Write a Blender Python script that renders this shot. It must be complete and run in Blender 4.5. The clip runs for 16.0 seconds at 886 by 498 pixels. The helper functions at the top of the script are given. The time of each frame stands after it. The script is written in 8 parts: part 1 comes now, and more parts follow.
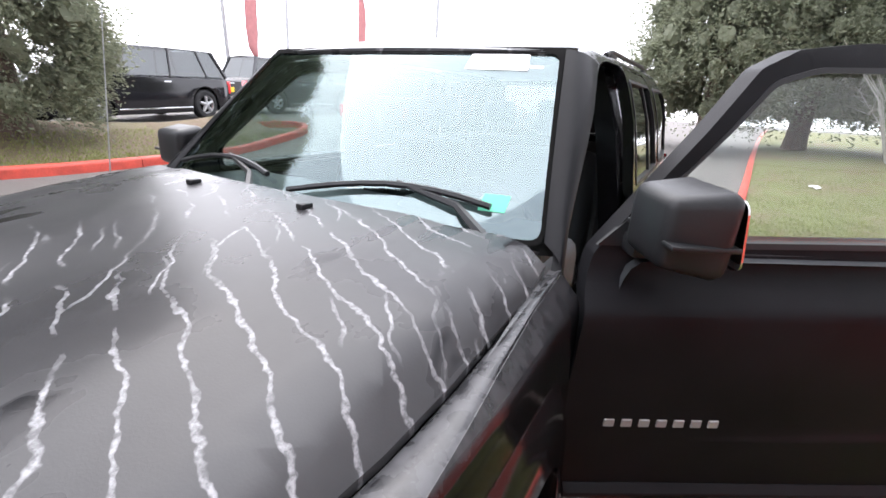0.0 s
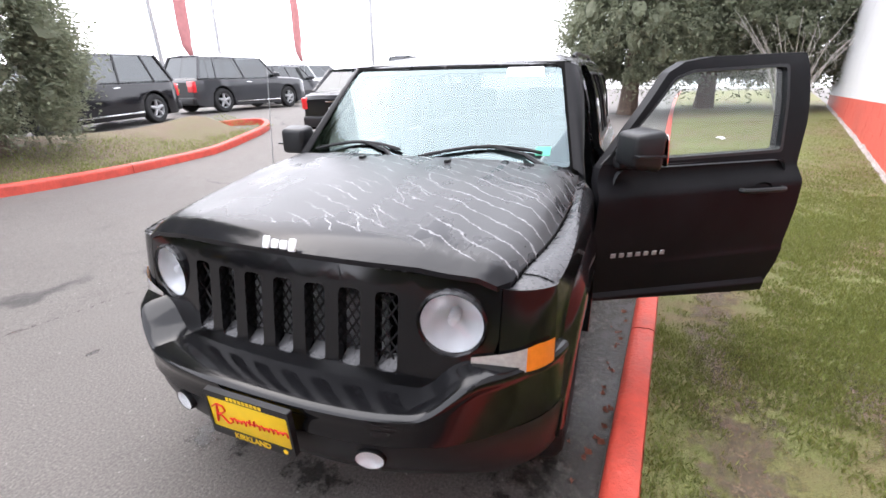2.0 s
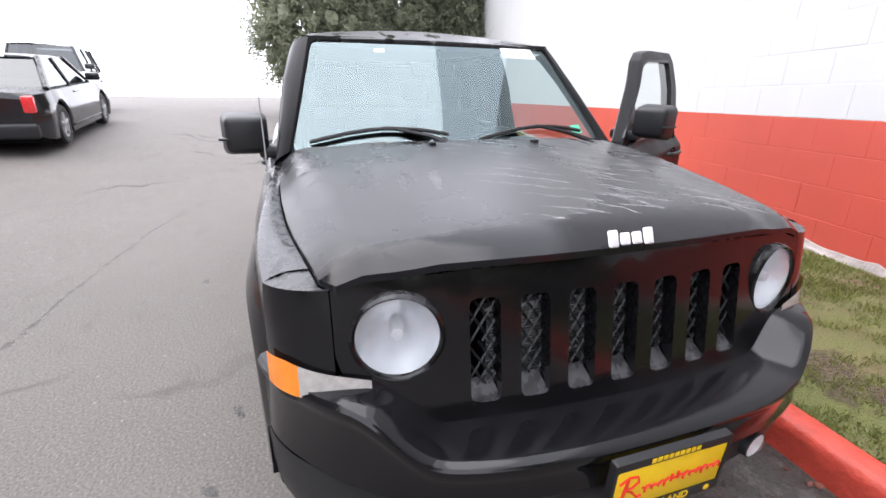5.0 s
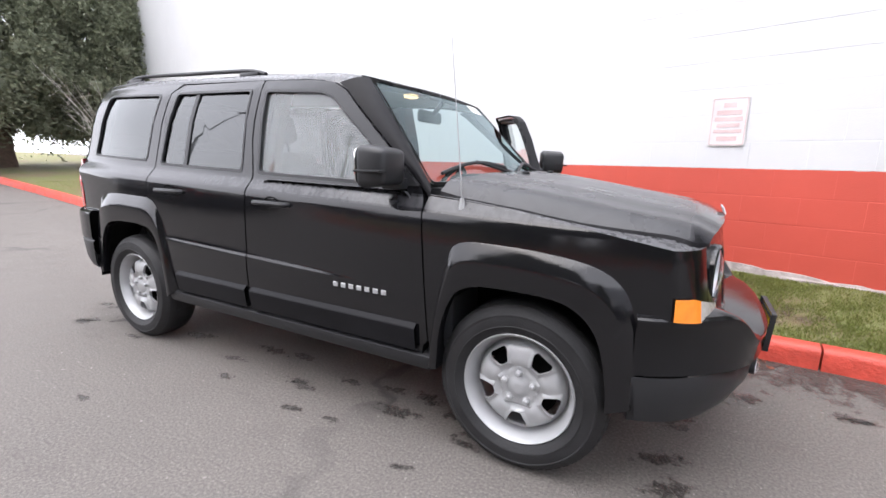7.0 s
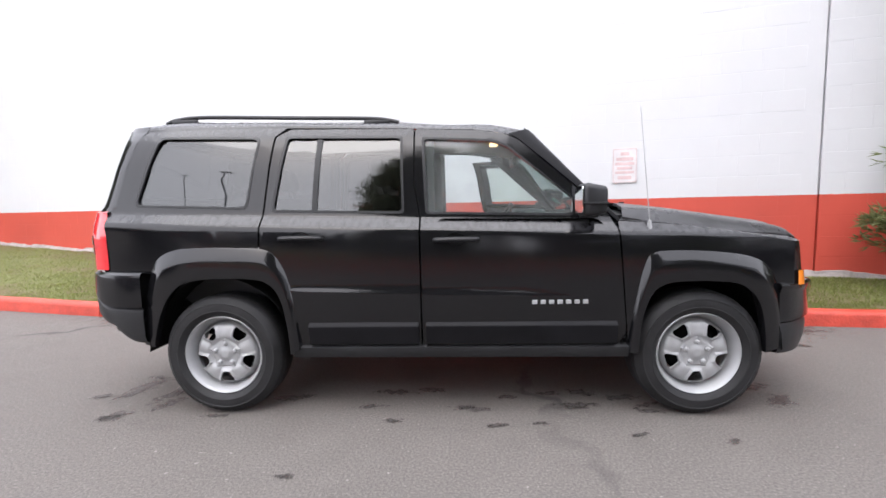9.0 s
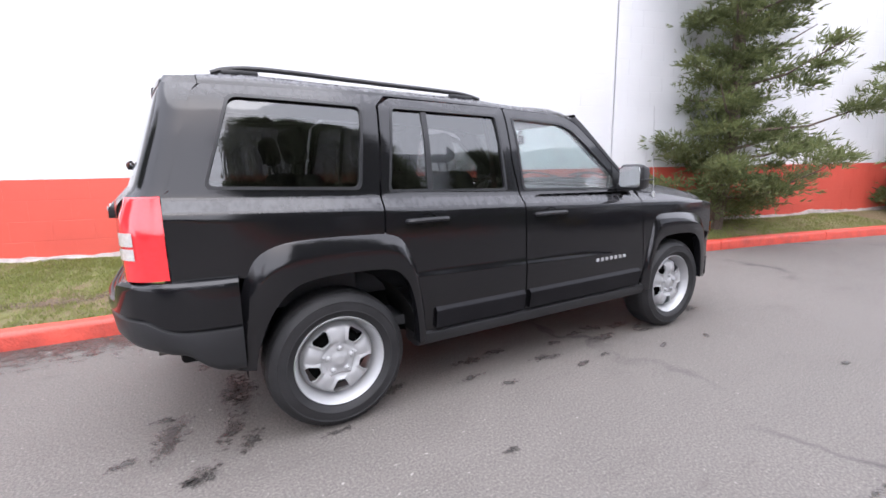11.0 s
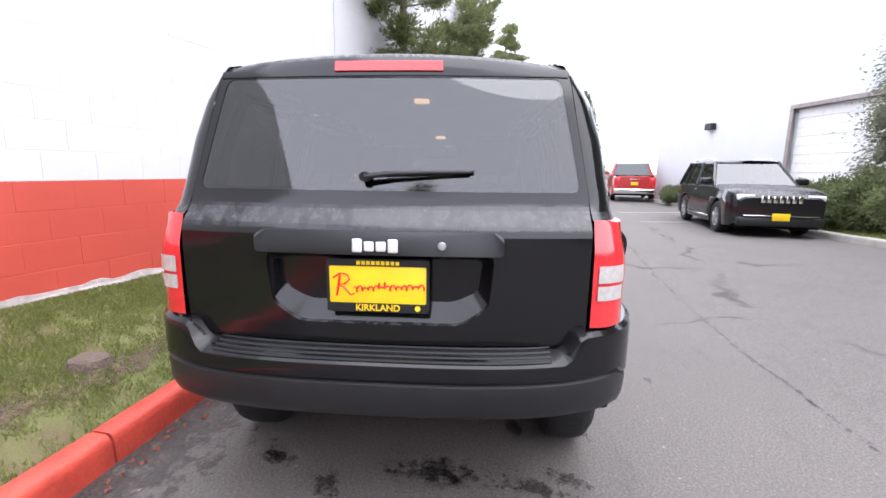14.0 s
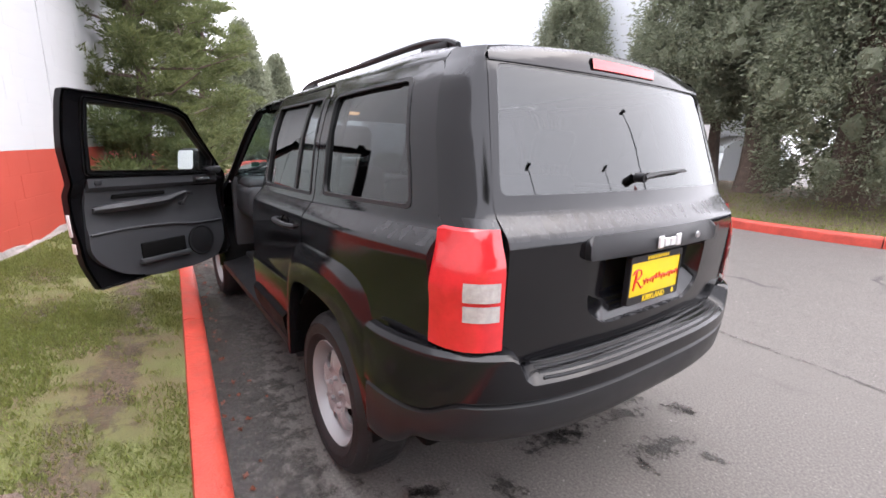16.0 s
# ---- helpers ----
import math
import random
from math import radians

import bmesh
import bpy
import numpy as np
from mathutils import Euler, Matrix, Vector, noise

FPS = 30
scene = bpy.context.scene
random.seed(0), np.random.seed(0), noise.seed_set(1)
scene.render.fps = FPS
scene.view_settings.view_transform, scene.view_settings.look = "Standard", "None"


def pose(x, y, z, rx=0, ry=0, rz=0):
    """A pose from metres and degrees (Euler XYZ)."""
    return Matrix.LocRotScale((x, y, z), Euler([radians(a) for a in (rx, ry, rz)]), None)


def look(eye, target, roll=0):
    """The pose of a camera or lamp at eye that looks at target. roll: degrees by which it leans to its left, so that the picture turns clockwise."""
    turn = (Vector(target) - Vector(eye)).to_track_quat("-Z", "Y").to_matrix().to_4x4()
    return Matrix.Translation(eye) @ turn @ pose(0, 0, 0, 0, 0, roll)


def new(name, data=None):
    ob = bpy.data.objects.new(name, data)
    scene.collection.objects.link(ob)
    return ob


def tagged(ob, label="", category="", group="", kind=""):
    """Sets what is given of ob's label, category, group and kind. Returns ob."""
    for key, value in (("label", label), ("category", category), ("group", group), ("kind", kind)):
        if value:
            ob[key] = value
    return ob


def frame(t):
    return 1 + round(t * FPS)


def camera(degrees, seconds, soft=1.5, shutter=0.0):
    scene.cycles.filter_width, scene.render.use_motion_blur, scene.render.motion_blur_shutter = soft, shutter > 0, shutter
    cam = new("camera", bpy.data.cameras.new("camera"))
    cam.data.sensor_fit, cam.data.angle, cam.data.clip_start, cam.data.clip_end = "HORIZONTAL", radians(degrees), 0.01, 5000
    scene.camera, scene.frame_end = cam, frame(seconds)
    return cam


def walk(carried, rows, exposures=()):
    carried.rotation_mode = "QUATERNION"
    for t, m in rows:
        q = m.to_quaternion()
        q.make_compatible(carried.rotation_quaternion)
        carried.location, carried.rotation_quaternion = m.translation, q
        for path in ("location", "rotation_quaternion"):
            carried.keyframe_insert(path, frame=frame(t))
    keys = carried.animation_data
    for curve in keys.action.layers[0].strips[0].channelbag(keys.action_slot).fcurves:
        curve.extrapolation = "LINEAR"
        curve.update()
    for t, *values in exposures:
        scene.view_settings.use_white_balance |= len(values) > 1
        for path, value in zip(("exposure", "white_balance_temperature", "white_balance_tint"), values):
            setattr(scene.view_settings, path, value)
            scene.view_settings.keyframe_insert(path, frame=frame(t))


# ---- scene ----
cam = camera(89.7, 16.0, soft=1.6)
PATH = [
    (0, (1.852, 1.024, 1.41), (0.187, 0.1, 0.8), 3.7),
    (0.5, (2.323, 1.19, 1.424), (0.697, 0.213, 0.788), 1.2),
    (1, (2.637, 1.102, 1.437), (0.94, 0.267, 0.786), 0.2),
    (1.5, (2.846, 1.04, 1.423), (1.106, 0.302, 0.769), -0.0),
    (2, (2.979, 0.948, 1.461), (1.231, 0.246, 0.789), -0.5),
    (2.5, (3.024, 0.819, 1.399), (1.192, 0.319, 0.77), 1.0),
    (3, (3.044, 0.558, 1.311), (1.156, 0.294, 0.707), 2.9),
    (3.5, (2.988, 0.272, 1.306), (1.083, 0.142, 0.711), 1.4),
    (4, (2.904, -0.034, 1.321), (1.026, 0.037, 0.636), 1.9),
    (4.5, (2.859, -0.373, 1.322), (1.015, 0.012, 0.65), 1.7),
    (5, (2.77, -0.731, 1.326), (0.973, -0.13, 0.685), 0.4),
    (5.2, (2.715, -0.904, 1.352), (0.974, -0.172, 0.694), 0.8),
    (6.25, (2.33, -1.76, 1.285), (1.0, -0.39, 0.76), 0.0),
    (7.3, (1.576, -2.585, 1.188), (0.804, -0.772, 0.848), 0.0),
    (7.5, (1.415, -2.692, 1.176), (0.747, -0.834, 0.855), -1.6),
    (8, (0.980, -2.985, 1.080), (0.608, -1.036, 0.822), -1.3),
    (8.5, (0.533, -3.178, 1.125), (0.251, -1.206, 0.915), -2.1),
    (9, (0.080, -3.244, 1.168), (-0.028, -1.255, 0.974), -1.2),
    (9.2, (-0.120, -3.258, 1.155), (-0.112, -1.270, 0.932), 0.2),
    (10.25, (-1.22, -3.09, 1.215), (-0.60, -1.23, 0.9), 0.1),
    (11.3, (-2.166, -2.686, 1.280), (-1.043, -1.072, 0.937), -0.2),
    (11.5, (-2.340, -2.528, 1.266), (-1.120, -0.978, 0.947), 0.7),
    (12, (-2.740, -2.170, 1.274), (-1.280, -0.852, 0.900), 1.5),
    (12.5, (-3.064, -1.712, 1.312), (-1.420, -0.640, 0.929), 1.2),
    (13, (-3.285, -1.274, 1.311), (-1.464, -0.554, 0.902), 0.8),
    (13.5, (-3.445, -0.781, 1.322), (-1.525, -0.374, 0.933), 1.2),
    (14, (-3.514, -0.293, 1.32), (-1.549, -0.157, 0.975), 0.7),
    (14.5, (-3.478, 0.194, 1.309), (-1.522, 0.004, 0.939), 1.1),
    (15, (-3.371, 0.654, 1.328), (-1.477, 0.127, 0.963), 2.5),
    (15.5, (-3.235, 1.072, 1.372), (-1.489, 0.192, 0.952), 1.9),
    (16, (-2.968, 1.468, 1.392), (-1.388, 0.331, 0.931), 1.7),
]
EXPOSURE = [(0.0, 1.78), (0.5, 1.8), (2.5, 1.76), (5.2, 1.58), (7.3, 1.68), (9.0, 1.55), (11.5, 1.78), (13.5, 1.82), (14.0, 1.66), (14.5, 1.56), (15.0, 1.36), (15.5, 1.46), (16.0, 1.75)]
walk(cam, [(t, look(eye, target, roll)) for t, eye, target, roll in PATH], [(t, e, 6300 if t < 10 else 6100 if t < 15.2 else 6350, 13 if t < 10 else 15) for t, e in EXPOSURE])

# world: a bright fog-white sky with a faint trace of the real one, and a very soft sun
world = bpy.data.worlds.new("overcast_sky")
scene.world = world
world.use_nodes = True
wn, wl = world.node_tree.nodes, world.node_tree.links
wn.clear()
w_out = wn.new("ShaderNodeOutputWorld")
w_bg = wn.new("ShaderNodeBackground")
w_sky = wn.new("ShaderNodeTexSky")
w_sky.sky_type = "NISHITA"
w_sky.sun_disc = False
w_sky.sun_elevation, w_sky.sun_rotation = radians(48), radians(200)
w_sky.dust_density = 6.0
w_scale = wn.new("ShaderNodeVectorMath")
w_scale.operation = "SCALE"
w_scale.inputs["Scale"].default_value = 0.10
w_mix = wn.new("ShaderNodeMix")
w_mix.data_type = "RGBA"
w_mix.inputs["Factor"].default_value = 0.9
w_mix.inputs[7].default_value = (0.955, 0.96, 1.01, 1)
wl.new(w_sky.outputs[0], w_scale.inputs[0])
wl.new(w_scale.outputs[0], w_mix.inputs[6])
wl.new(w_mix.outputs[2], w_bg.inputs["Color"])
w_bg.inputs["Strength"].default_value = 1.35
wl.new(w_bg.outputs[0], w_out.inputs[0])

sun_data = bpy.data.lights.new("sun", "SUN")
sun_data.energy, sun_data.angle, sun_data.color = 0.9, radians(60), (1.0, 0.97, 0.93)
sun = new("sun", sun_data)
sun.matrix_world = look((0, 0, 30), (5.0, 7.0, 0))

# ---- materials ----
def nodes_of(name):
    m = bpy.data.materials.new(name)
    m.use_nodes = True
    nt = m.node_tree
    return m, nt.nodes, nt.links, nt.nodes["Principled BSDF"]


def coords(n, l, scale=1.0, space="Object"):
    t = n.new("ShaderNodeTexCoord")
    mp = n.new("ShaderNodeMapping")
    mp.inputs["Scale"].default_value = scale if isinstance(scale, tuple) else (scale,) * 3
    l.new(t.outputs[space], mp.inputs[0])
    return mp.outputs[0]


def noise_tex(n, l, vec, scale, detail=4.0, rough=0.55):
    t = n.new("ShaderNodeTexNoise")
    t.inputs["Scale"].default_value, t.inputs["Detail"].default_value, t.inputs["Roughness"].default_value = scale, detail, rough
    l.new(vec, t.inputs["Vector"])
    return t.outputs["Fac"]


def ramp(n, l, fac, *stops):
    r = n.new("ShaderNodeValToRGB")
    el = r.color_ramp.elements
    while len(el) < len(stops):
        el.new(0.5)
    for e, (p, c) in zip(el, stops):
        e.position = p
        e.color = (*c, 1) if isinstance(c, tuple) else (c, c, c, 1)
    l.new(fac, r.inputs[0])
    return r.outputs[0]


def mixed(n, l, fac, a, b, mode="MIX"):
    m = n.new("ShaderNodeMix")
    m.data_type, m.blend_type = "RGBA", mode
    for sock, v in ((m.inputs[0], fac), (m.inputs[6], a), (m.inputs[7], b)):
        if hasattr(v, "is_output"):
            l.new(v, sock)
        elif isinstance(v, tuple):
            sock.default_value = (*v, 1)
        else:
            sock.default_value = v
    return m.outputs[2]


def bump(n, l, bsdf, height, strength, dist=0.01):
    b = n.new("ShaderNodeBump")
    b.inputs["Strength"].default_value, b.inputs["Distance"].default_value = strength, dist
    l.new(height, b.inputs["Height"])
    l.new(b.outputs[0], bsdf.inputs["Normal"])
    return b


def surface(name, col, rough=0.5, metal=0.0, vary=0.15, scale=6.0, fine=90.0, bumps=0.15, spec=0.5, coat=0.0, dist=0.004, space="Object"):
    """A plain material with variation at two scales, a little relief and uneven gloss."""
    m, n, l, b = nodes_of(name)
    v = coords(n, l, 1.0, space)
    big, small = noise_tex(n, l, v, scale), noise_tex(n, l, v, fine, 3)
    lo, hi = tuple(c * (1 - vary) for c in col), tuple(min(1, c * (1 + vary)) for c in col)
    base = ramp(n, l, big, (0.3, lo), (0.7, hi))
    base = mixed(n, l, 0.25 * min(1, vary * 4), base, ramp(n, l, small, (0.3, lo), (0.7, hi)))
    l.new(base, b.inputs["Base Color"])
    l.new(ramp(n, l, big, (0.25, max(0.02, rough - 0.08)), (0.75, min(1, rough + 0.08))), b.inputs["Roughness"])
    b.inputs["Metallic"].default_value, b.inputs["Specular IOR Level"].default_value = metal, spec
    b.inputs["Coat Weight"].default_value, b.inputs["Coat Roughness"].default_value = coat, 0.04
    if bumps:
        bump(n, l, b, small, bumps, dist)
    return m


def leaf_material(name, dark, light, rough=0.45):
    m, n, l, b = nodes_of(name)
    g = n.new("ShaderNodeNewGeometry")
    v = coords(n, l, 1.0)
    clump = noise_tex(n, l, v, 1.6, 3)
    base = mixed(n, l, clump, dark, light)
    base = mixed(n, l, 0.45, base, ramp(n, l, g.outputs["Random Per Island"], (0.0, dark), (0.6, light), (1.0, tuple(c * 1.35 for c in light))))
    l.new(base, b.inputs["Base Color"])
    b.inputs["Roughness"].default_value = rough
    tr = n.new("ShaderNodeBsdfTranslucent")
    l.new(base, tr.inputs[0])
    mx = n.new("ShaderNodeMixShader")
    mx.inputs[0].default_value = 0.48
    l.new(b.outputs[0], mx.inputs[1])
    l.new(tr.outputs[0], mx.inputs[2])
    l.new(mx.outputs[0], n["Material Output"].inputs[0])
    return m


def glass_material(name, tint, clear=0.8, gloss=(0.95, 0.97, 0.97), mist=0.0):
    """Thin car glass: see-through by a tint, mirror-like gloss on top."""
    m, n, l, b = nodes_of(name)
    tr = n.new("ShaderNodeBsdfTransparent")
    tr.inputs[0].default_value = (*tint, 1)
    gl = n.new("ShaderNodeBsdfGlossy")
    gl.inputs["Roughness"].default_value = 0.0
    gl.inputs["Color"].default_value = (*gloss, 1)
    fr = n.new("ShaderNodeLayerWeight")
    fr.inputs["Blend"].default_value = 0.5
    fifth = n.new("ShaderNodeMath")
    fifth.operation = "POWER"
    fifth.inputs[1].default_value = 5.0
    l.new(fr.outputs["Facing"], fifth.inputs[0])
    boost = n.new("ShaderNodeMath")
    boost.operation = "MULTIPLY_ADD"
    boost.use_clamp = True
    boost.inputs[1].default_value, boost.inputs[2].default_value = 0.96, 0.04 + 1 - clear
    l.new(fifth.outputs[0], boost.inputs[0])
    mx = n.new("ShaderNodeMixShader")
    l.new(boost.outputs[0], mx.inputs[0])
    l.new(tr.outputs[0], mx.inputs[1])
    l.new(gl.outputs[0], mx.inputs[2])
    last = mx.outputs[0]
    if mist:
        # breath of condensation on the inside, thinner in cloudy patches
        df, tl, half, fog = n.new("ShaderNodeBsdfDiffuse"), n.new("ShaderNodeBsdfTranslucent"), n.new("ShaderNodeMixShader"), n.new("ShaderNodeMixShader")
        for sh in (df, tl):
            sh.inputs[0].default_value = (0.62, 0.66, 0.66, 1)
        l.new(df.outputs[0], half.inputs[1])
        l.new(tl.outputs[0], half.inputs[2])
        l.new(ramp(n, l, noise_tex(n, l, coords(n, l, 1.0), 4.0, 5, 0.6), (0.35, 0.5 * mist), (0.65, 1.4 * mist)), fog.inputs[0])
        l.new(last, fog.inputs[1])
        l.new(half.outputs[0], fog.inputs[2])
        last = fog.outputs[0]
    l.new(last, n["Material Output"].inputs[0])
    return m


def paint_material(name, col, streaks=0.0):
    """Dark clear-coated car paint, wet: fine beads of dew, and run-off veins where streaks is set."""
    m, n, l, b = nodes_of(name)
    v = coords(n, l, 1.0)
    b.inputs["Base Color"].default_value = (*col, 1)
    b.inputs["Specular IOR Level"].default_value = 0.27 if streaks else 0.44
    film = noise_tex(n, l, v, 3.5, 5)
    beads = noise_tex(n, l, v, 260.0, 2)
    l.new(ramp(n, l, film, (0.35, 0.05), (0.7, 0.10)), b.inputs["Roughness"])
    bm = bump(n, l, b, beads, 0.10, 0.0015)
    if not streaks:
        # dew washed into short runs, with the sky's highlight on upward faces painted in
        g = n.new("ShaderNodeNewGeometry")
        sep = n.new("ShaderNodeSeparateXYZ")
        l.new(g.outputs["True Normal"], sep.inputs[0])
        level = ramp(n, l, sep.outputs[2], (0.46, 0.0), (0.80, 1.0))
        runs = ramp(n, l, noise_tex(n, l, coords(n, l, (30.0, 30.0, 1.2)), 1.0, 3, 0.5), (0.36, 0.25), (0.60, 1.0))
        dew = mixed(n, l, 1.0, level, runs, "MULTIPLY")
        # the paler base colour stands in for sky sheen on level paint
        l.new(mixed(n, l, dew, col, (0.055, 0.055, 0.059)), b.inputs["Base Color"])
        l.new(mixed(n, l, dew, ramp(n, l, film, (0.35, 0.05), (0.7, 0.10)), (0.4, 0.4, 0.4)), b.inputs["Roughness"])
    if streaks:
        # dew film, cut by crooked run-off veins that go down the slope
        warp = n.new("ShaderNodeTexNoise")
        warp.inputs["Scale"].default_value, warp.inputs["Detail"].default_value = 4.0, 3
        l.new(v, warp.inputs["Vector"])
        add = n.new("ShaderNodeVectorMath")
        add.operation = "MULTIPLY_ADD"
        add.inputs[1].default_value = (0.05, 0.05, 0.02)
        l.new(warp.outputs["Color"], add.inputs[0])
        l.new(v, add.inputs[2])
        turned = n.new("ShaderNodeMapping")
        turned.inputs["Rotation"].default_value = (0, 0, radians(-64))
        l.new(add.outputs[0], turned.inputs[0])
        wave = n.new("ShaderNodeTexWave")
        wave.wave_type, wave.bands_direction, wave.wave_profile = "BANDS", "Y", "SIN"
        wave.inputs["Scale"].default_value, wave.inputs["Distortion"].default_value = 4.3, 3.6
        wave.inputs["Detail"].default_value, wave.inputs["Detail Scale"].default_value, wave.inputs["Detail Roughness"].default_value = 4.0, 1.6, 0.62
        l.new(turned.outputs[0], wave.inputs["Vector"])
        # a second, sparser set that crosses the first and joins its runs
        cross = n.new("ShaderNodeMapping")
        cross.inputs["Rotation"].default_value, cross.inputs["Location"].default_value = (0, 0, radians(-44)), (0.3, 0.7, 0)
        l.new(add.outputs[0], cross.inputs[0])
        wave2 = n.new("ShaderNodeTexWave")
        wave2.wave_type, wave2.bands_direction, wave2.wave_profile = "BANDS", "Y", "SIN"
        wave2.inputs["Scale"].default_value, wave2.inputs["Distortion"].default_value = 3.4, 6.0
        wave2.inputs["Detail"].default_value, wave2.inputs["Detail Scale"].default_value = 4.0, 1.4
        l.new(cross.outputs[0], wave2.inputs["Vector"])
        runs = coords(n, l, 1.0)
        along = n.new("ShaderNodeMapping")
        along.inputs["Rotation"].default_value, along.inputs["Scale"].default_value = (0, 0, radians(-64)), (0.7, 7.0, 1.1)
        l.new(runs, along.inputs[0])
        broken = ramp(n, l, noise_tex(n, l, along.outputs[0], 1.0, 3, 0.6), (0.39, 0.0), (0.48, 1.0))
        broken2 = ramp(n, l, noise_tex(n, l, v, 2.6, 3, 0.6), (0.54, 0.0), (0.62, 1.0))
        speck = ramp(n, l, noise_tex(n, l, v, 75.0, 3, 0.7), (0.36, 0.2), (0.62, 1.0))
        vein = mixed(n, l, 1.0, ramp(n, l, wave.outputs["Fac"], (0.962, 0.0), (0.994, 1.0)), broken, "MULTIPLY")
        vein2 = mixed(n, l, 1.0, ramp(n, l, wave2.outputs["Fac"], (0.978, 0.0), (0.995, 1.0)), broken2, "MULTIPLY")
        vein = mixed(n, l, 1.0, mixed(n, l, 1.0, vein, vein2, "LIGHTEN"), speck, "MULTIPLY")
        # the runs lie thick on the driver's half and are few on the other
        sep = n.new("ShaderNodeSeparateXYZ")
        l.new(v, sep.inputs[0])
        patch = n.new("ShaderNodeMath")
        patch.operation = "MULTIPLY_ADD"
        patch.inputs[1].default_value = 0.30
        l.new(sep.outputs[1], patch.inputs[0])
        l.new(noise_tex(n, l, v, 2.3, 4, 0.6), patch.inputs[2])
        where = ramp(n, l, patch.outputs[0], (0.455, 0.0), (0.57, 1.0))
        nose = n.new("ShaderNodeMath")
        nose.operation = "MULTIPLY_ADD"
        nose.inputs[1].default_value = 0.05
        l.new(noise_tex(n, l, v, 5.0, 4, 0.6), nose.inputs[0])
        far = n.new("ShaderNodeMath")
        far.operation = "MULTIPLY"
        far.inputs[1].default_value = 0.5
        l.new(sep.outputs[0], far.inputs[0])
        l.new(far.outputs[0], nose.inputs[2])
        lip = ramp(n, l, nose.outputs[0], (0.945, 0.0), (0.955, 1.0))
        where = mixed(n, l, lip, where, (0.0, 0.0, 0.0))
        both = mixed(n, l, 1.0, vein, where, "MULTIPLY")
        # wiped-clean streaks, where the film has run off and the gloss shows
        clean = ramp(n, l, noise_tex(n, l, coords(n, l, (1.4, 3.6, 1.0)), 1.3, 4, 0.6), (0.57, 0.0), (0.61, 1.0))
        clean = mixed(n, l, lip, clean, (1.0, 1.0, 1.0))
        mat = mixed(n, l, clean, ramp(n, l, film, (0.35, 0.25), (0.65, 0.34)), (0.10, 0.10, 0.10))
        l.new(mixed(n, l, both, mat, (0.5, 0.5, 0.5)), b.inputs["Roughness"])
        grey = mixed(n, l, clean, ramp(n, l, film, (0.3, tuple(c + 0.016 for c in col)), (0.7, tuple(c + 0.036 for c in col))), col)
        l.new(mixed(n, l, both, grey, (0.27, 0.27, 0.28)), b.inputs["Base Color"])
    return m


def misted_paint(name, col):
    """Dark paint under an even mist of dew, with hardly any mirror image left."""
    m, n, l, b = nodes_of(name)
    v = coords(n, l, 1.0)
    film = noise_tex(n, l, v, 5.0, 5)
    l.new(ramp(n, l, film, (0.3, col), (0.7, tuple(c * 1.6 for c in col))), b.inputs["Base Color"])
    l.new(ramp(n, l, film, (0.35, 0.32), (0.7, 0.46)), b.inputs["Roughness"])
    b.inputs["Specular IOR Level"].default_value = 0.09
    bump(n, l, b, noise_tex(n, l, v, 260.0, 2), 0.12, 0.0015)
    return m


def asphalt_material():
    m, n, l, b = nodes_of("wet_asphalt")
    v = coords(n, l, 1.0)
    grit, mid, big = noise_tex(n, l, v, 85.0, 4, 0.7), noise_tex(n, l, v, 5.0, 8, 0.7), noise_tex(n, l, v, 0.45, 4)
    base = ramp(n, l, mid, (0.3, (0.074, 0.066, 0.060)), (0.7, (0.172, 0.154, 0.142)))
    base = mixed(n, l, 0.5, base, ramp(n, l, big, (0.3, (0.092, 0.082, 0.075)), (0.7, (0.164, 0.147, 0.135))))
    base = mixed(n, l, 0.58, base, ramp(n, l, grit, (0.35, (0.05, 0.048, 0.045)), (0.58, (0.15, 0.138, 0.127)), (0.70, (0.26, 0.245, 0.23))))
    # pale chips of stone, and dark damp blots
    chip = ramp(n, l, noise_tex(n, l, v, 34.0, 2, 0.5), (0.715, 0.0), (0.76, 0.5))
    base = mixed(n, l, chip, base, (0.42, 0.40, 0.38))
    blot = ramp(n, l, noise_tex(n, l, coords(n, l, (1.0, 2.2, 1.0)), 1.5, 8, 0.74), (0.56, 0.0), (0.74, 0.34))
    base = mixed(n, l, blot, base, (0.045, 0.041, 0.038))
    # long tar cracks and joints
    cr = n.new("ShaderNodeTexVoronoi")
    cr.feature = "DISTANCE_TO_EDGE"
    cr.inputs["Scale"].default_value = 0.16
    wv = n.new("ShaderNodeTexNoise")
    wv.inputs["Scale"].default_value, wv.inputs["Detail"].default_value = 1.2, 6
    l.new(v, wv.inputs["Vector"])
    ad = n.new("ShaderNodeVectorMath")
    ad.operation = "MULTIPLY_ADD"
    ad.inputs[1].default_value = (1.6, 1.6, 0)
    l.new(wv.outputs["Color"], ad.inputs[0])
    l.new(v, ad.inputs[2])
    l.new(ad.outputs[0], cr.inputs["Vector"])
    crack = ramp(n, l, cr.outputs["Distance"], (0.002, 1.0), (0.009, 0.0))
    base = mixed(n, l, mixed(n, l, 1.0, crack, ramp(n, l, noise_tex(n, l, v, 0.9, 2), (0.45, 0.0), (0.6, 0.8)), "MULTIPLY"), base, (0.035, 0.034, 0.033))
    l.new(base, b.inputs["Base Color"])
    l.new(ramp(n, l, mid, (0.3, 0.62), (0.7, 0.85)), b.inputs["Roughness"])
    b.inputs["Specular IOR Level"].default_value = 0.3
    bump(n, l, b, grit, 0.8, 0.007)
    return m


